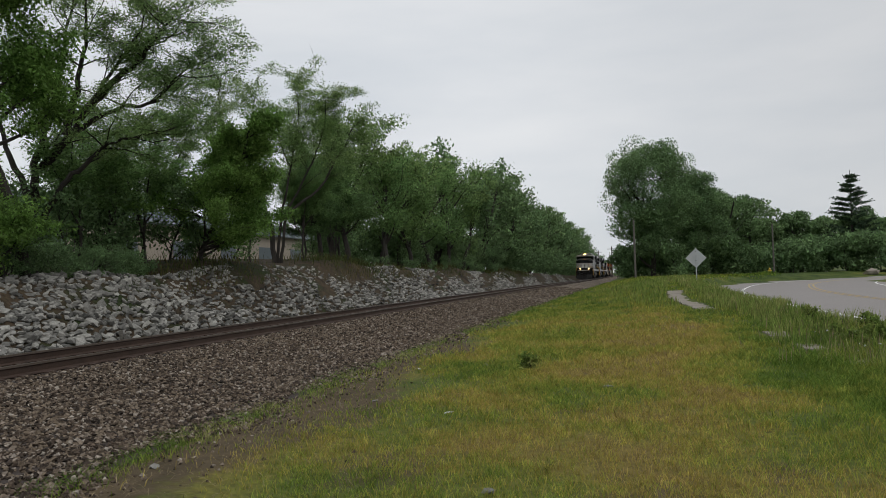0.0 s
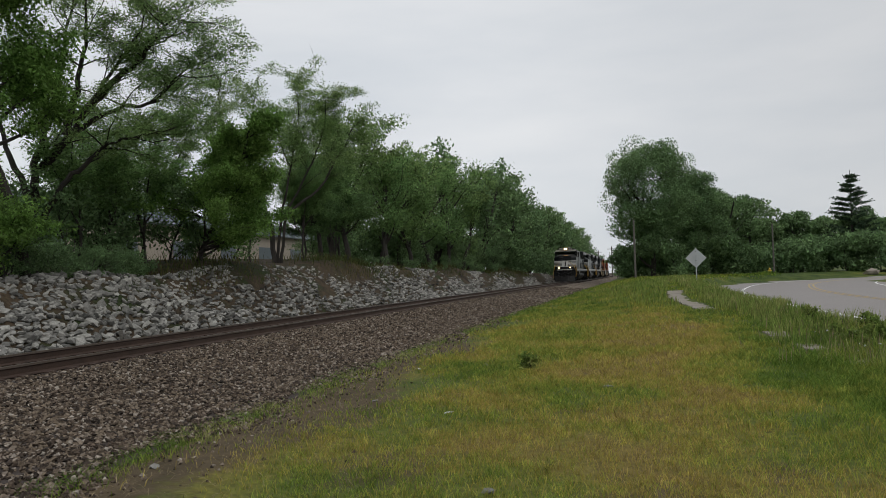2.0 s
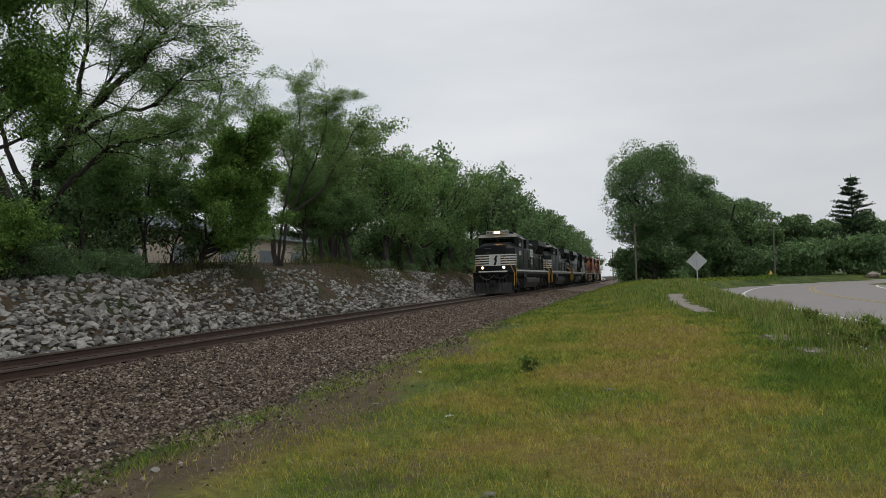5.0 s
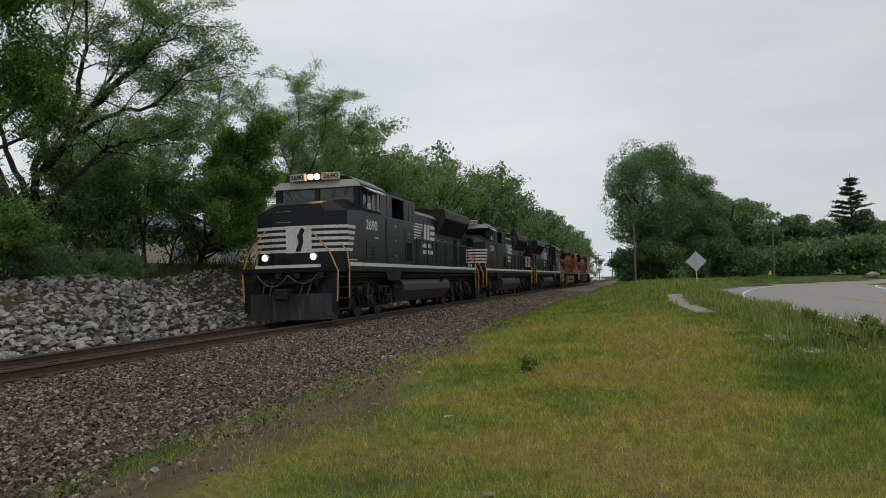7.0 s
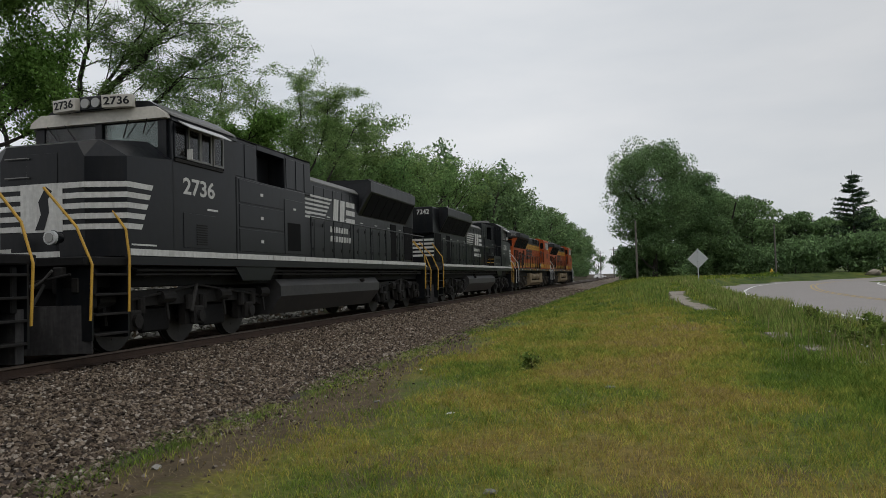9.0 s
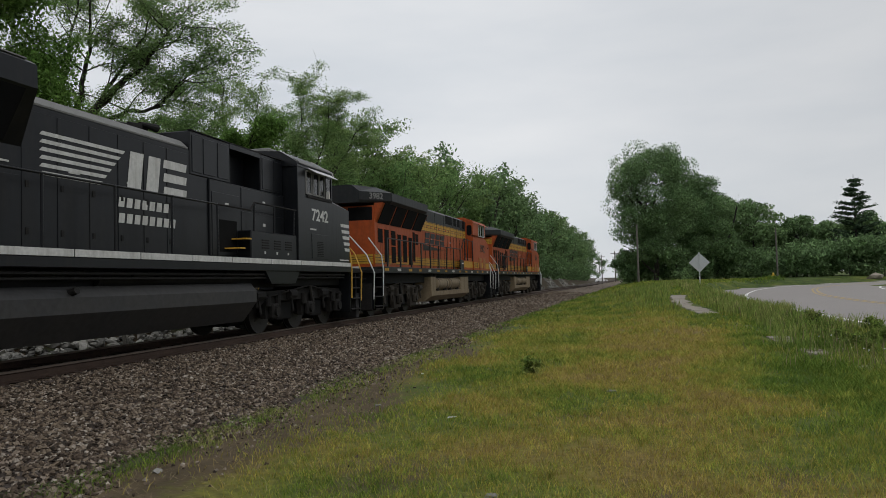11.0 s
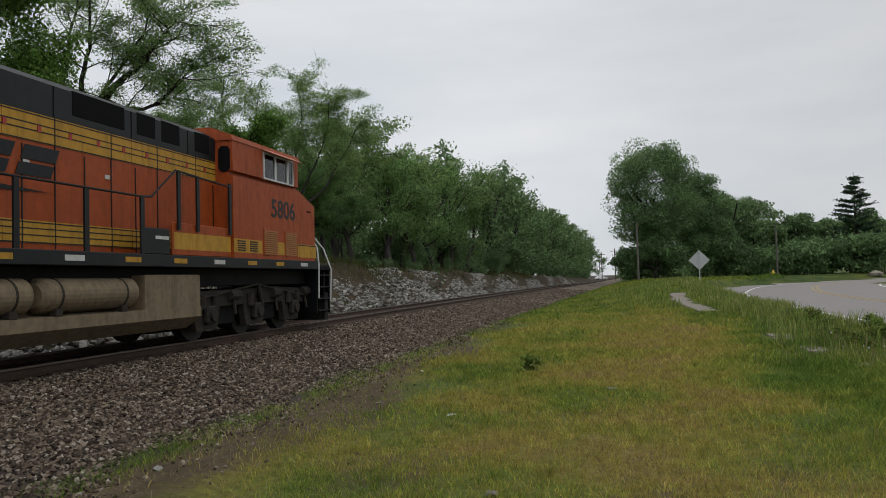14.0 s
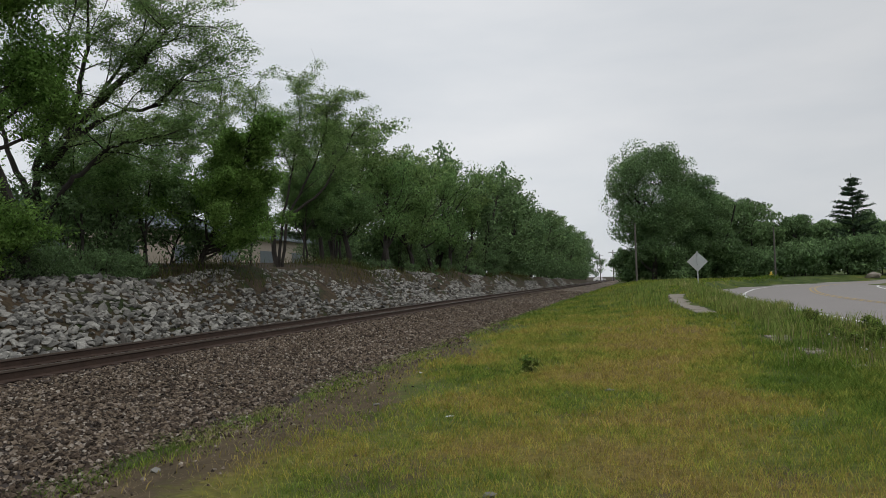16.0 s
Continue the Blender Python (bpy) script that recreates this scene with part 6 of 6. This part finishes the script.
        for k in range(6):
            bm = B()
            slant(bm, sx, 1.096, *along(-1.4, 0.55 - 0.12 * (5 - k)), 2.92 + 0.122 * k, 2.98 + 0.122 * k, 0.06 * sx)
            part("hood_stripe", bm, M_white, hood, "white painted stripe")
        for y0, y1 in ((0.66, 1.04), (1.2, 1.56)):
            bm = B()
            slant(bm, sx, 1.096, *along(y0, y1), 2.94, 3.62, 0.1 * sx)
            part("brand_shape", bm, M_white, hood, "white brand emblem shape")
        for z in (2.94, 3.2, 3.46):
            bm = B()
            slant(bm, sx, 1.096, *along(1.74, 2.5), z, z + 0.16, 0.03 * sx)
            part("brand_shape", bm, M_white, hood, "white brand emblem shape")
        for row, (z, n) in enumerate(((2.60, 7), (2.32, 8))):
            for k in range(n):
                bm = B()
                w = 1.75 / 8
                slant(bm, sx, 1.094, *along(0.42 + k * w, 0.42 + k * w + 0.15), z, z + 0.17, 0.03 * sx)
                part("lettering_bar", bm, M_white, hood, "white painted lettering bar")
    part("exhaust_stack", bx(B(), -0.25, 0.25, 1.6, 2.5, 4.1, 4.26, 0.02), M_grime, hood)
    for y in (-0.6, 0.6):
        bm = rod(B(), (0, y, 4.1), (0, y, 4.22), 0.55, 20)
        part("roof_fan", bm, M_grime, hood)
    # flared radiator
    bm = B()
    prof0 = [(-1.08, 3.28), (1.08, 3.28), (1.52, 4.06), (1.52, 4.40), (1.40, 4.47), (-1.40, 4.47), (-1.52, 4.40), (-1.52, 4.06)]
    rings = [[bm.verts.new((x, y + dy * max(0, 4.1 - z), z)) for x, z in prof0] for y, dy in ((3.0, -0.2), (8.3, 0.0))]
    bm.faces.new(rings[0])
    bm.faces.new(rings[1][::-1])
    for i in range(8):
        bm.faces.new([rings[0][i], rings[0][(i + 1) % 8], rings[1][(i + 1) % 8], rings[1][i]])
    rad = part("radiator", bm, M_black, L, "flared black radiator housing")
    for sx in (-1, 1):
        for k in range(6):
            q = [(sx * 1.10, 3.31), (sx * 1.50, 4.02), (sx * 1.512, 4.015), (sx * 1.112, 3.305)]
            part("radiator_grill", prism(B(), q[::sx], "y", 3.2 + k * 0.84, 3.98 + k * 0.84), M_grill, rad)
        part("roof_edge", bx(B(), *sorted((sx * 1.38, sx * 1.44)), 3.1, 8.2, 4.47, 4.49), M_roof_grey, rad)
    for y in (4.2, 5.6, 7.0):
        part("radiator_fan", rod(B(), (0, y, 4.46), (0, y, 4.58), 0.62, 20), M_grime, rad)
    bm = bx(B(), -1.08, 1.08, 8.2, 9.45, 3.2, 4.42, 0.03)
    part("rear_hood", bm, M_black, L)
    for x in (-0.62, 0.62):
        lettering(number, 0.3, M_white, L, pose(x, 9.456, 4.18, 90, 0, 180), label="white painted road number")
    for k in range(5):
        part("rear_stripe", bx(B(), -1.05, 1.05, 9.30, 9.31, 2.15 + 0.178 * k, 2.245 + 0.178 * k), M_white, L, "white painted stripe")
    bm = B()
    rod(bm, (0, 9.44, 4.0), (0, 9.50, 4.0), 0.1, 12)
    part("rear_headlight", bm, M_lens, L)
    # roof clutter
    horn = B()
    for k, x in enumerate((-0.2, 0.0, 0.2)):
        rod(horn, (x, -1.2 + 0.1 * k, 4.5), (x, -1.75 + 0.1 * k, 4.5), 0.035, 8, 0.09)
    bx(horn, -0.26, 0.26, -1.2, -1.1, 4.3, 4.48)
    part("horn", horn, M_grime, L)
    part("air_conditioner", bx(B(), -0.5, 0.5, -7.2, -6.3, 4.66, 4.84, 0.03), M_roof_grey, L)
    part("antenna", rod(B(), (0.5, -7.6, 4.6), (0.5, -7.6, 4.78), 0.09, 10, 0.05), M_white, L)
    # tank, trucks, ends, rails
    for sx in (-1, 1):
        for z, r in ((1.42, 0.03), (1.34, 0.022)):
            part("pipe", tube(B(), [(sx * 1.42, -9.2, z), (sx * 1.42, 9.2, z)], r, 6), M_grime, L)
    bm = prism(B(), [(-1.30, 1.22), (1.30, 1.22), (1.44, 1.05), (1.44, 0.80), (1.10, 0.36), (-1.10, 0.36), (-1.44, 0.80), (-1.44, 1.05)], "y", -3.65, 3.8)
    tank = part("fuel_tank", bm, M_tank_black, L, "dusty black fuel tank")
    for sx in (-1, 1):
        part("fuel_filler", rod(B(), (sx * 1.3, 2.2, 1.1), (sx * 1.5, 2.2, 1.16), 0.06, 8), M_grime, tank)
        part("air_reservoir", rod(B(), (sx * 1.15, -3.2, 1.34), (sx * 1.15, 1.4, 1.34), 0.13, 14), M_grime, L, smooth=False)
        for k in range(9):
            part("conduit", tube(B(), [(sx * 1.3, -9.2 + k * 2.2, 1.48), (sx * 1.36, -8.9 + k * 2.2, 1.32), (sx * 1.3, -8.2 + k * 2.2, 1.40)], 0.035, 6), M_grime, L)
    sets = truck(L, -7.0, M_grime, (-9.02, -7.0, -4.93), True) + truck(L, 7.0, M_grime, (4.93, 7.0, 9.03), True)
    end_gear(L, -9.5, -1, M_rail_yellow, True, M_grime)
    end_gear(L, 9.5, 1, M_rail_yellow, True, M_grime)
    side_rails(L, 1.5, (-1.9, -0.3, 1.3, 2.9, 4.5, 6.1, 7.7, 9.45), 1.66, 2.86, M_black)
    return L, sets


def orange_locomotive(number, label, rear_number):
    """Six-axle freight locomotive with winged radiator, nose towards -y, origin on the rail top at its middle."""
    L = tagged(new("locomotive"), label, "locomotive", "locomotives of the train")
    part("underframe", bx(B(), -1.15, 1.15, -10.4, 10.4, 1.12, 1.5, 0.02), M_under, L)
    part("walkway", bx(B(), -1.54, 1.54, -9.95, 9.6, 1.50, 1.72, 0.01), M_dark_green, L)
    for sx in (-1, 1):
        for k in range(14):
            y = -9.2 + k * 1.4
            panel(L, "reflector", sx, 1.54, y, y + 0.42, 1.57, 1.66, M_band_yellow if k % 3 else M_white, 0.004, 0, "yellow reflective patch")
    # hood in painted courses
    H = 1.08
    hood = part("engine_hood", bx(B(), -H, H, -5.6, 9.1, 1.7, 3.9, 0.01), M_orange, L, "faded orange engine hood")
    part("hood_roof", prism(B(), [(-H - 0.012, 3.80), (H + 0.012, 3.80), (H + 0.012, 4.30), (0.85, 4.45), (-0.85, 4.45), (-H - 0.012, 4.30)], "y", -5.5, 3.7), M_dark_green, L, "dark slate upper hood")
    for sx in (-1, 1):
        for nm, z0, z1, y1 in (("lower_band", 1.84, 2.18, 9.1), ("upper_band", 3.36, 3.80, 3.6)):
            for a, b in ((-5.45, -2.6), (-2.59, 0.3), (0.31, min(y1, 3.6))) + (((3.61, 6.0), (6.01, 9.1)) if y1 > 4 else ()):
                panel(hood, nm, sx, H, a, b, z0, z1, M_band_yellow, 0.008, 0.002, "ochre yellow painted band")
            for z in ((z0 + z1) / 2 - 0.05, (z0 + z1) / 2 + 0.05, z0 + 0.012, z1 - 0.03):
                panel(hood, "pin_stripe", sx, H, -5.45, y1, z - 0.008, z + 0.010, M_dark_green, 0.012, 0)
        for k in range(13):
            y = -5.35 + k * 0.66
            panel(hood, "door_seam", sx, H, y, y + 0.018, 1.76, 3.86 if k % 2 else 3.3, M_dark_green, 0.014, 0)
            panel(hood, "door_latch", sx, H, y + 0.3, y + 0.37, 3.52, 3.62, M_red, 0.02, 0)
        for y in (-2.0, -0.2, 1.4):
            panel(hood, "data_label", sx, H, y, y + 0.12, 3.0, 3.07, M_white, 0.012, 0)
        for y0, y1 in ((-2.4, -1.1), (-4.1, -3.5), (-3.3, -2.75), (-5.2, -4.65)):
            panel(L, "upper_grill", sx, H + 0.012, y0, y1, 3.92, 4.32, M_grill, 0.006, 0.004, "black mesh grill")
        for y in (-4.4, -2.6, -0.7, 0.9, 2.3):
            panel(L, "roof_seam", sx, H + 0.012, y, y + 0.02, 3.82, 4.3, M_grill, 0.006, 0)
        # brand shapes: four slanted dark blocks over a wedge
        for k in range(4):
            y0 = -0.62 + k * 0.88
            bm = B()
            a, b = sorted((sx * (H + 0.012), sx * (H + 0.019)))
            for z0, z1 in ((2.84, 3.03), (3.08, 3.30)):
                o = [(y + sx * (z - 2.84) * 0.42, z) for y, z in ((y0, z0), (y0 + 0.70, z0), (y0 + 0.70, z1), (y0, z1))]
                prism(bm, o, "x", a, b)
            part("brand_shape", bm, M_dark_green, hood, "dark slate brand shape")
        bm = B()
        prism(bm, [(-0.6, 2.62), (2.95, 2.50), (2.95, 2.78), (2.2, 2.74)] if sx < 0 else [(-0.6, 2.50), (2.95, 2.62), (0.2, 2.74), (-0.6, 2.78)], "x", *sorted((sx * (H + 0.012), sx * (H + 0.019))))
        part("brand_wedge", bm, M_dark_green, hood, "dark slate painted wedge")
    # radiator section with wing
    for sx in (-1, 1):
        for k in range(4):
            y = 3.3 + k * 1.42
            q = [(sx * 1.09, 3.30), (sx * 1.40, 3.98), (sx * 1.412, 3.97), (sx * 1.102, 3.29)]
            part("radiator_grill", prism(B(), q[::sx], "y", y, y + 1.26), M_grill, L, "black mesh grill")
            q = [(sx * 1.06, 3.28), (sx * 1.40, 3.98), (sx * 1.06, 3.98)]
            part("wing_bracket", prism(B(), q[::sx], "y", y - 0.09, y - 0.02), M_orange, L)
        q = [(sx * 1.06, 3.28), (sx * 1.38, 3.98), (sx * 1.06, 3.98)]
        part("radiator_side", prism(B(), q[::sx], "y", 3.2, 9.05), M_orange, L)
        for y0, y1, z0, z1 in ((3.75, 4.1, 2.7, 3.15), (4.2, 4.5, 2.0, 3.2), (4.6, 5.1, 1.85, 2.95), (5.35, 5.85, 1.95, 3.0), (6.1, 6.55, 1.95, 3.0), (6.8, 7.3, 2.55, 3.1), (6.8, 7.3, 1.9, 2.5), (7.6, 8.1, 1.9, 3.1), (8.3, 8.8, 2.6, 3.1)):
            panel(hood, "screen_door", sx, H, y0 - 0.03, y1 + 0.03, z0 - 0.03, z1 + 0.03, M_orange, 0.012, 0.004)
            panel(hood, "screen", sx, H, y0, y1, z0, z1, M_grill, 0.022, 0.004, "black mesh screen door")
    bm = B()
    front = 3.15 if rear_number else 3.7
    plan = [(-1.54, front), (1.54, front), (1.54, 8.45), (0.72, 9.6), (-0.72, 9.6), (-1.54, 8.45)]
    rings = [[bm.verts.new((x * kx, y, z)) for x, y in plan] for z, kx in ((3.97, 0.93), (4.07, 1.0), (4.36, 1.0), (4.60, 0.6))]
    bm.faces.new(rings[0][::-1])
    bm.faces.new(rings[3])
    for ra, rb in zip(rings, rings[1:]):
        for i in range(6):
            bm.faces.new([ra[i], ra[(i + 1) % 6], rb[(i + 1) % 6], rb[i]])
    wing = part("radiator_wing", bm, M_dark_green, L, "dark slate overhanging radiator wing")
    for sx in () if rear_number else (-1, 1):
        lettering(number, 0.30, M_roof_grey, wing, pose(sx * 1.14, 9.03, 4.21, 90, 0, 125.5 * sx), label="pale road number")
    part("rear_band", bx(B(), -1.0, 1.0, 9.1, 9.108, 1.84, 2.18), M_band_yellow, L)
    lamp_x, lamp_z = (0.0, 2.9) if rear_number else (0.35, 3.62)
    for x in (lamp_x - 0.12, lamp_x + 0.12):
        part("rear_headlight", rod(B(), (x, 9.1, lamp_z), (x, 9.16, lamp_z), 0.1, 12), M_lens, L)
    if rear_number:
        part("rear_upper_band", bx(B(), -1.06, 1.06, 9.1, 9.106, 3.46, 3.80), M_band_yellow, L)
        for z in (3.52, 3.62, 3.72):
            part("pin_stripe", bx(B(), -1.06, 1.06, 9.104, 9.109, z, z + 0.016), M_dark_green, L)
        for x in (-0.6, 0.6):
            lettering(number, 0.30, M_dark_green, L, pose(x, 9.106, 3.2, 90, 0, 180), label="dark painted road number")
    else:
        for x0, x1 in ((-1.0, -0.1), (0.7, 1.0)):
            part("rear_grill", bx(B(), x0, x1, 9.1, 9.11, 3.38, 3.85, 0.004), M_grill, L, "black mesh grill")
        part("rear_door", bx(B(), 0.08, 0.62, 9.1, 9.115, 1.8, 3.4, 0.006), M_orange, L)
        part("marker_light", rod(B(), (0.35, 9.1, 3.3), (0.35, 9.15, 3.3), 0.09, 12), M_red, L)
    for z in (1.92, 2.0, 2.08):
        part("pin_stripe", bx(B(), -1.0, 1.0, 9.106, 9.111, z, z + 0.016), M_dark_green, L)
    # cab and nose
    bm = B()
    prism(bm, [(-5.45, 1.70), (-9.92, 1.66), (-9.92, 3.27), (-8.85, 3.62), (-5.45, 3.62)], "x", -1.5, 1.5)
    bmesh.ops.bevel(bm, geom=[e for e in bm.edges if abs(e.verts[0].co.x - e.verts[1].co.x) < 0.01 and min(e.verts[0].co.y, e.verts[1].co.y) < -8.8 and e.verts[0].co.z + e.verts[1].co.z > 4.5], offset=0.12, segments=2, affect="EDGES")
    cab = part("cab", bm, M_orange, L, "faded orange wide nose cab")
    for sx in (-1, 1):
        part("cab_post", bx(B(), *sorted((sx * 1.40, sx * 1.5)), -6.85, -5.45, 3.6, 4.32), M_orange, cab)
        part("cab_post", bx(B(), *sorted((sx * 1.34, sx * 1.5)), -8.80, -8.55, 3.6, 4.32), M_orange, cab)
    part("cab_back", bx(B(), -1.42, 1.42, -5.55, -5.45, 3.6, 4.32), M_orange, cab)
    part("cab_post", bx(B(), -0.08, 0.08, -8.8, -8.68, 3.6, 4.32), M_orange, cab)
    bm = prism(B(), [(-1.52, 4.26), (1.52, 4.26), (1.48, 4.38), (1.0, 4.56), (-1.0, 4.56), (-1.48, 4.38)], "y", -8.86, -5.42)
    part("cab_roof", bm, M_orange, cab)
    part("cab_floor", bx(B(), -1.4, 1.4, -8.6, -5.6, 3.62, 3.64), M_cabin, cab)
    for sx in (-1, 1):
        for y0, y1 in ((-8.46, -8.2), (-8.12, -7.52), (-7.46, -6.9)):
            glass_pane(cab, sx, 1.5, y0, y1, 3.62, 4.2, M_silver)
        part("sun_visor", prism(B(), [(sx * 1.5, 4.27), (sx * 1.74, 4.17), (sx * 1.74, 4.19), (sx * 1.5, 4.30)][::sx], "y", -8.5, -6.85), M_visor, cab, "faded orange sun visor")
        part("windshield", bx(B(), *sorted((sx * 0.1, sx * 1.32)), -8.76, -8.75, 3.68, 4.22), M_glass, cab, "windshield glass")
        lettering(number, 0.6, M_dark_green, cab, on_side(sx, 1.502, -7.9, 2.92), label="dark painted road number", wide=1.12)
        for y0, y1 in ((-8.60, -7.96), (-7.50, -6.84)):
            panel(cab, "louver_frame", sx, 1.5, y0 - 0.03, y1 + 0.03, 1.80, 2.43, M_orange, 0.012)
            for k in range(12):
                panel(cab, "louver", sx, 1.512, y0, y1, 1.83 + 0.048 * k, 1.858 + 0.048 * k, M_louver, 0.018, 0.002)
        panel(cab, "lower_band", sx, 1.5, -6.75, -5.45, 1.84, 2.14, M_band_yellow, 0.006, 0.002)
        panel(cab, "lower_band", sx, 1.5, -7.92, -7.54, 1.84, 2.14, M_band_yellow, 0.006, 0.002)
        panel(cab, "lower_band", sx, 1.5, -9.85, -8.68, 1.80, 2.14, M_band_yellow, 0.006, 0.002)
        panel(cab, "pin_stripe", sx, 1.5, -9.85, -8.68, 2.1, 2.125, M_dark_green, 0.010, 0)
        for y in (-6.3, -5.75):
            for k in range(5):
                panel(cab, "louver", sx, 1.506, y - 0.2, y + 0.15, 1.88 + 0.05 * k, 1.905 + 0.05 * k, M_dark_green, 0.01, 0)
        panel(cab, "nose_grab", sx, 1.5, -9.5, -9.3, 3.0, 3.03, M_grill, 0.03, 0)
        # rear cab wall window
        bm = prism(B(), [(sx * 1.17, 3.66), (sx * 1.24, 3.58), (sx * 1.38, 3.58), (sx * 1.44, 3.66), (sx * 1.44, 4.06), (sx * 1.38, 4.14), (sx * 1.24, 4.14), (sx * 1.17, 4.06)][::sx], "y", -5.45, -5.43)
        part("rear_window", bm, M_grill, cab, "dark oval window in the cab back wall")
        # walkway fittings ahead of the cab
        panel(L, "battery_box", sx, 1.46, -3.15, -2.35, 1.72, 2.2, M_dark_green, 0.02, 0.02)
        panel(L, "battery_label", sx, 1.485, -3.1, -2.7, 2.0, 2.06, M_white, 0.002, 0)
        bm = tube(B(), [(sx * 1.48, -2.3, 2.72), (sx * 1.48, -2.6, 2.75), (sx * 1.48, -3.35, 3.32), (sx * 1.48, -5.4, 3.22)], 0.02, 6)
        part("handrail", bm, M_dark_green, L)
        for y in (-3.45, -4.1, -5.35):
            part("rail_post", bx(B(), *sorted((sx * 1.455, sx * 1.495)), y - 0.045, y + 0.045, 2.2, 3.3), M_dark_green, L)
        panel(L, "battery_locker", sx, 1.42, -5.45, -3.3, 1.72, 2.35, M_orange, 0.02, 0.02, "orange locker below the cab")
        panel(L, "locker_band", sx, 1.44, -5.42, -3.33, 1.84, 2.16, M_band_yellow, 0.005, 0)
    side_rails(L, 1.5, (-2.3, -0.9, 0.5, 1.9, 3.3, 4.7, 6.1, 7.5, 9.0), 1.70, 2.72, M_dark_green, flat=True)
    part("exhaust_stack", bx(B(), -0.3, 0.3, 0.6, 1.6, 4.42, 4.56, 0.02), M_grime, L)
    part("antenna", rod(B(), (0.3, -6.4, 4.55), (0.3, -6.4, 4.68), 0.12, 10, 0.06), M_white, L)
    for x in (-0.3, 0.0, 0.3):
        part("horn", rod(B(), (x, 3.2, 4.72), (x, 3.7, 4.74), 0.04, 8, 0.1), M_silver, L)
    # tank with air reservoirs in its sides
    bm = prism(B(), [(-1.05, 1.40), (1.05, 1.40), (1.05, 0.78), (1.46, 0.74), (1.46, 0.55), (1.12, 0.32), (-1.12, 0.32), (-1.46, 0.55), (-1.46, 0.74), (-1.05, 0.78)], "y", -4.2, 3.1)
    tank = part("fuel_tank", bm, M_tank_tan, L, "dusty tan fuel tank")
    for sx in (-1, 1):
        for a, b in ((-2.25, -0.05), (0.12, 2.2)):
            bm = rod(B(), (sx * 1.26, a + 0.08, 1.06), (sx * 1.26, b - 0.08, 1.06), 0.255, 24)
            rod(bm, (sx * 1.26, a, 1.06), (sx * 1.26, a + 0.08, 1.06), 0.17, 24, 0.255)
            rod(bm, (sx * 1.26, b - 0.08, 1.06), (sx * 1.26, b, 1.06), 0.255, 24, 0.17)
            part("air_reservoir", bm, M_tank_tan, tank, "dusty tan cylindrical air tank")
            for y in (a + 0.35, b - 0.35):
                part("strap", rod(B(), (sx * 1.26, y, 1.06), (sx * 1.26, y + 0.04, 1.06), 0.262, 24), M_dusty, tank)
                part("bracket", bx(B(), *sorted((sx * 1.3, sx * 1.45)), y - 0.05, y + 0.09, 0.74, 0.86, 0.01), M_dusty, tank)
        for y0, y1 in ((-4.2, -2.45), (2.35, 3.1)):
            part("tank_box", bx(B(), *sorted((sx * 1.0, sx * 1.45)), y0, y1, 0.7, 1.36, 0.02), M_tank_tan, tank)
        part("filler_pipe", rod(B(), (sx * 1.38, 2.32, 1.0), (sx * 1.38, 2.28, 1.48), 0.05, 8), M_grime, tank)
    sets = truck(L, -6.9, M_dusty, (-8.95, -6.95, -4.9), False) + truck(L, 6.9, M_dusty, (4.9, 6.95, 8.95), False)
    end_gear(L, -9.9, -1, M_silver, True, M_grime)
    end_gear(L, 9.6, 1, M_silver, False, M_grime)
    return L, sets


TRAIN = []
for number, lit, ahead, turned, label in (("2690", True, 0.0, False, "black and white diesel freight locomotive with lit headlights"), ("2736", False, 22.1, False, "black and white diesel freight locomotive with dark headlights"),
                                          ("7242", False, 44.2, True, "black diesel freight locomotive running backwards in the train")):
    TRAIN.append((*black_locomotive(number, lit, label, turned), ahead, turned))
for number, ahead, label in (("3982", 66.38, "faded orange and yellow diesel freight locomotive with dark roof"), ("5806", 88.58, "orange and yellow diesel freight locomotive, last in the train")):
    TRAIN.append((*orange_locomotive(number, label, number == "5806"), ahead, True))


# ---- motion of the train ----
def along(t):
    """Metres by which the train's first centre lies ahead of the eye along the line."""
    d = t - 8.0
    late = float(smooth01((t - 8.8) / 2.6))
    return 14.87 - 16.3239 * d + 0.0594 * d * d + 1.6 * late


def on_track(s, turned):
    a, b = s - 7.0, s + 7.0
    xa, xb = -float(lateral(a)) - 0.7525, -float(lateral(b)) - 0.7525
    yaw = math.degrees(math.atan2(xb - xa, b - a))
    return pose((xa + xb) / 2, s, 0.0, 0, 0, -yaw + (180 if turned else 0))


def motions():
    steps = [k * 0.5 for k in range(33)]
    ticks = [k / 30 for k in range(481)]
    for unit, sets, ahead, turned in TRAIN:
        walk(unit, [(t, on_track(along(t) + ahead, turned)) for t in steps])
        way = 1 if turned else -1
        turn = [way * (along(0) - along(t)) / 0.53 for t in ticks]
        for wheel, y in sets:
            walk(wheel, [(t, pose(0, y, 0.53, -math.degrees(a) % 360)) for t, a in zip(ticks, turn)])


motions()
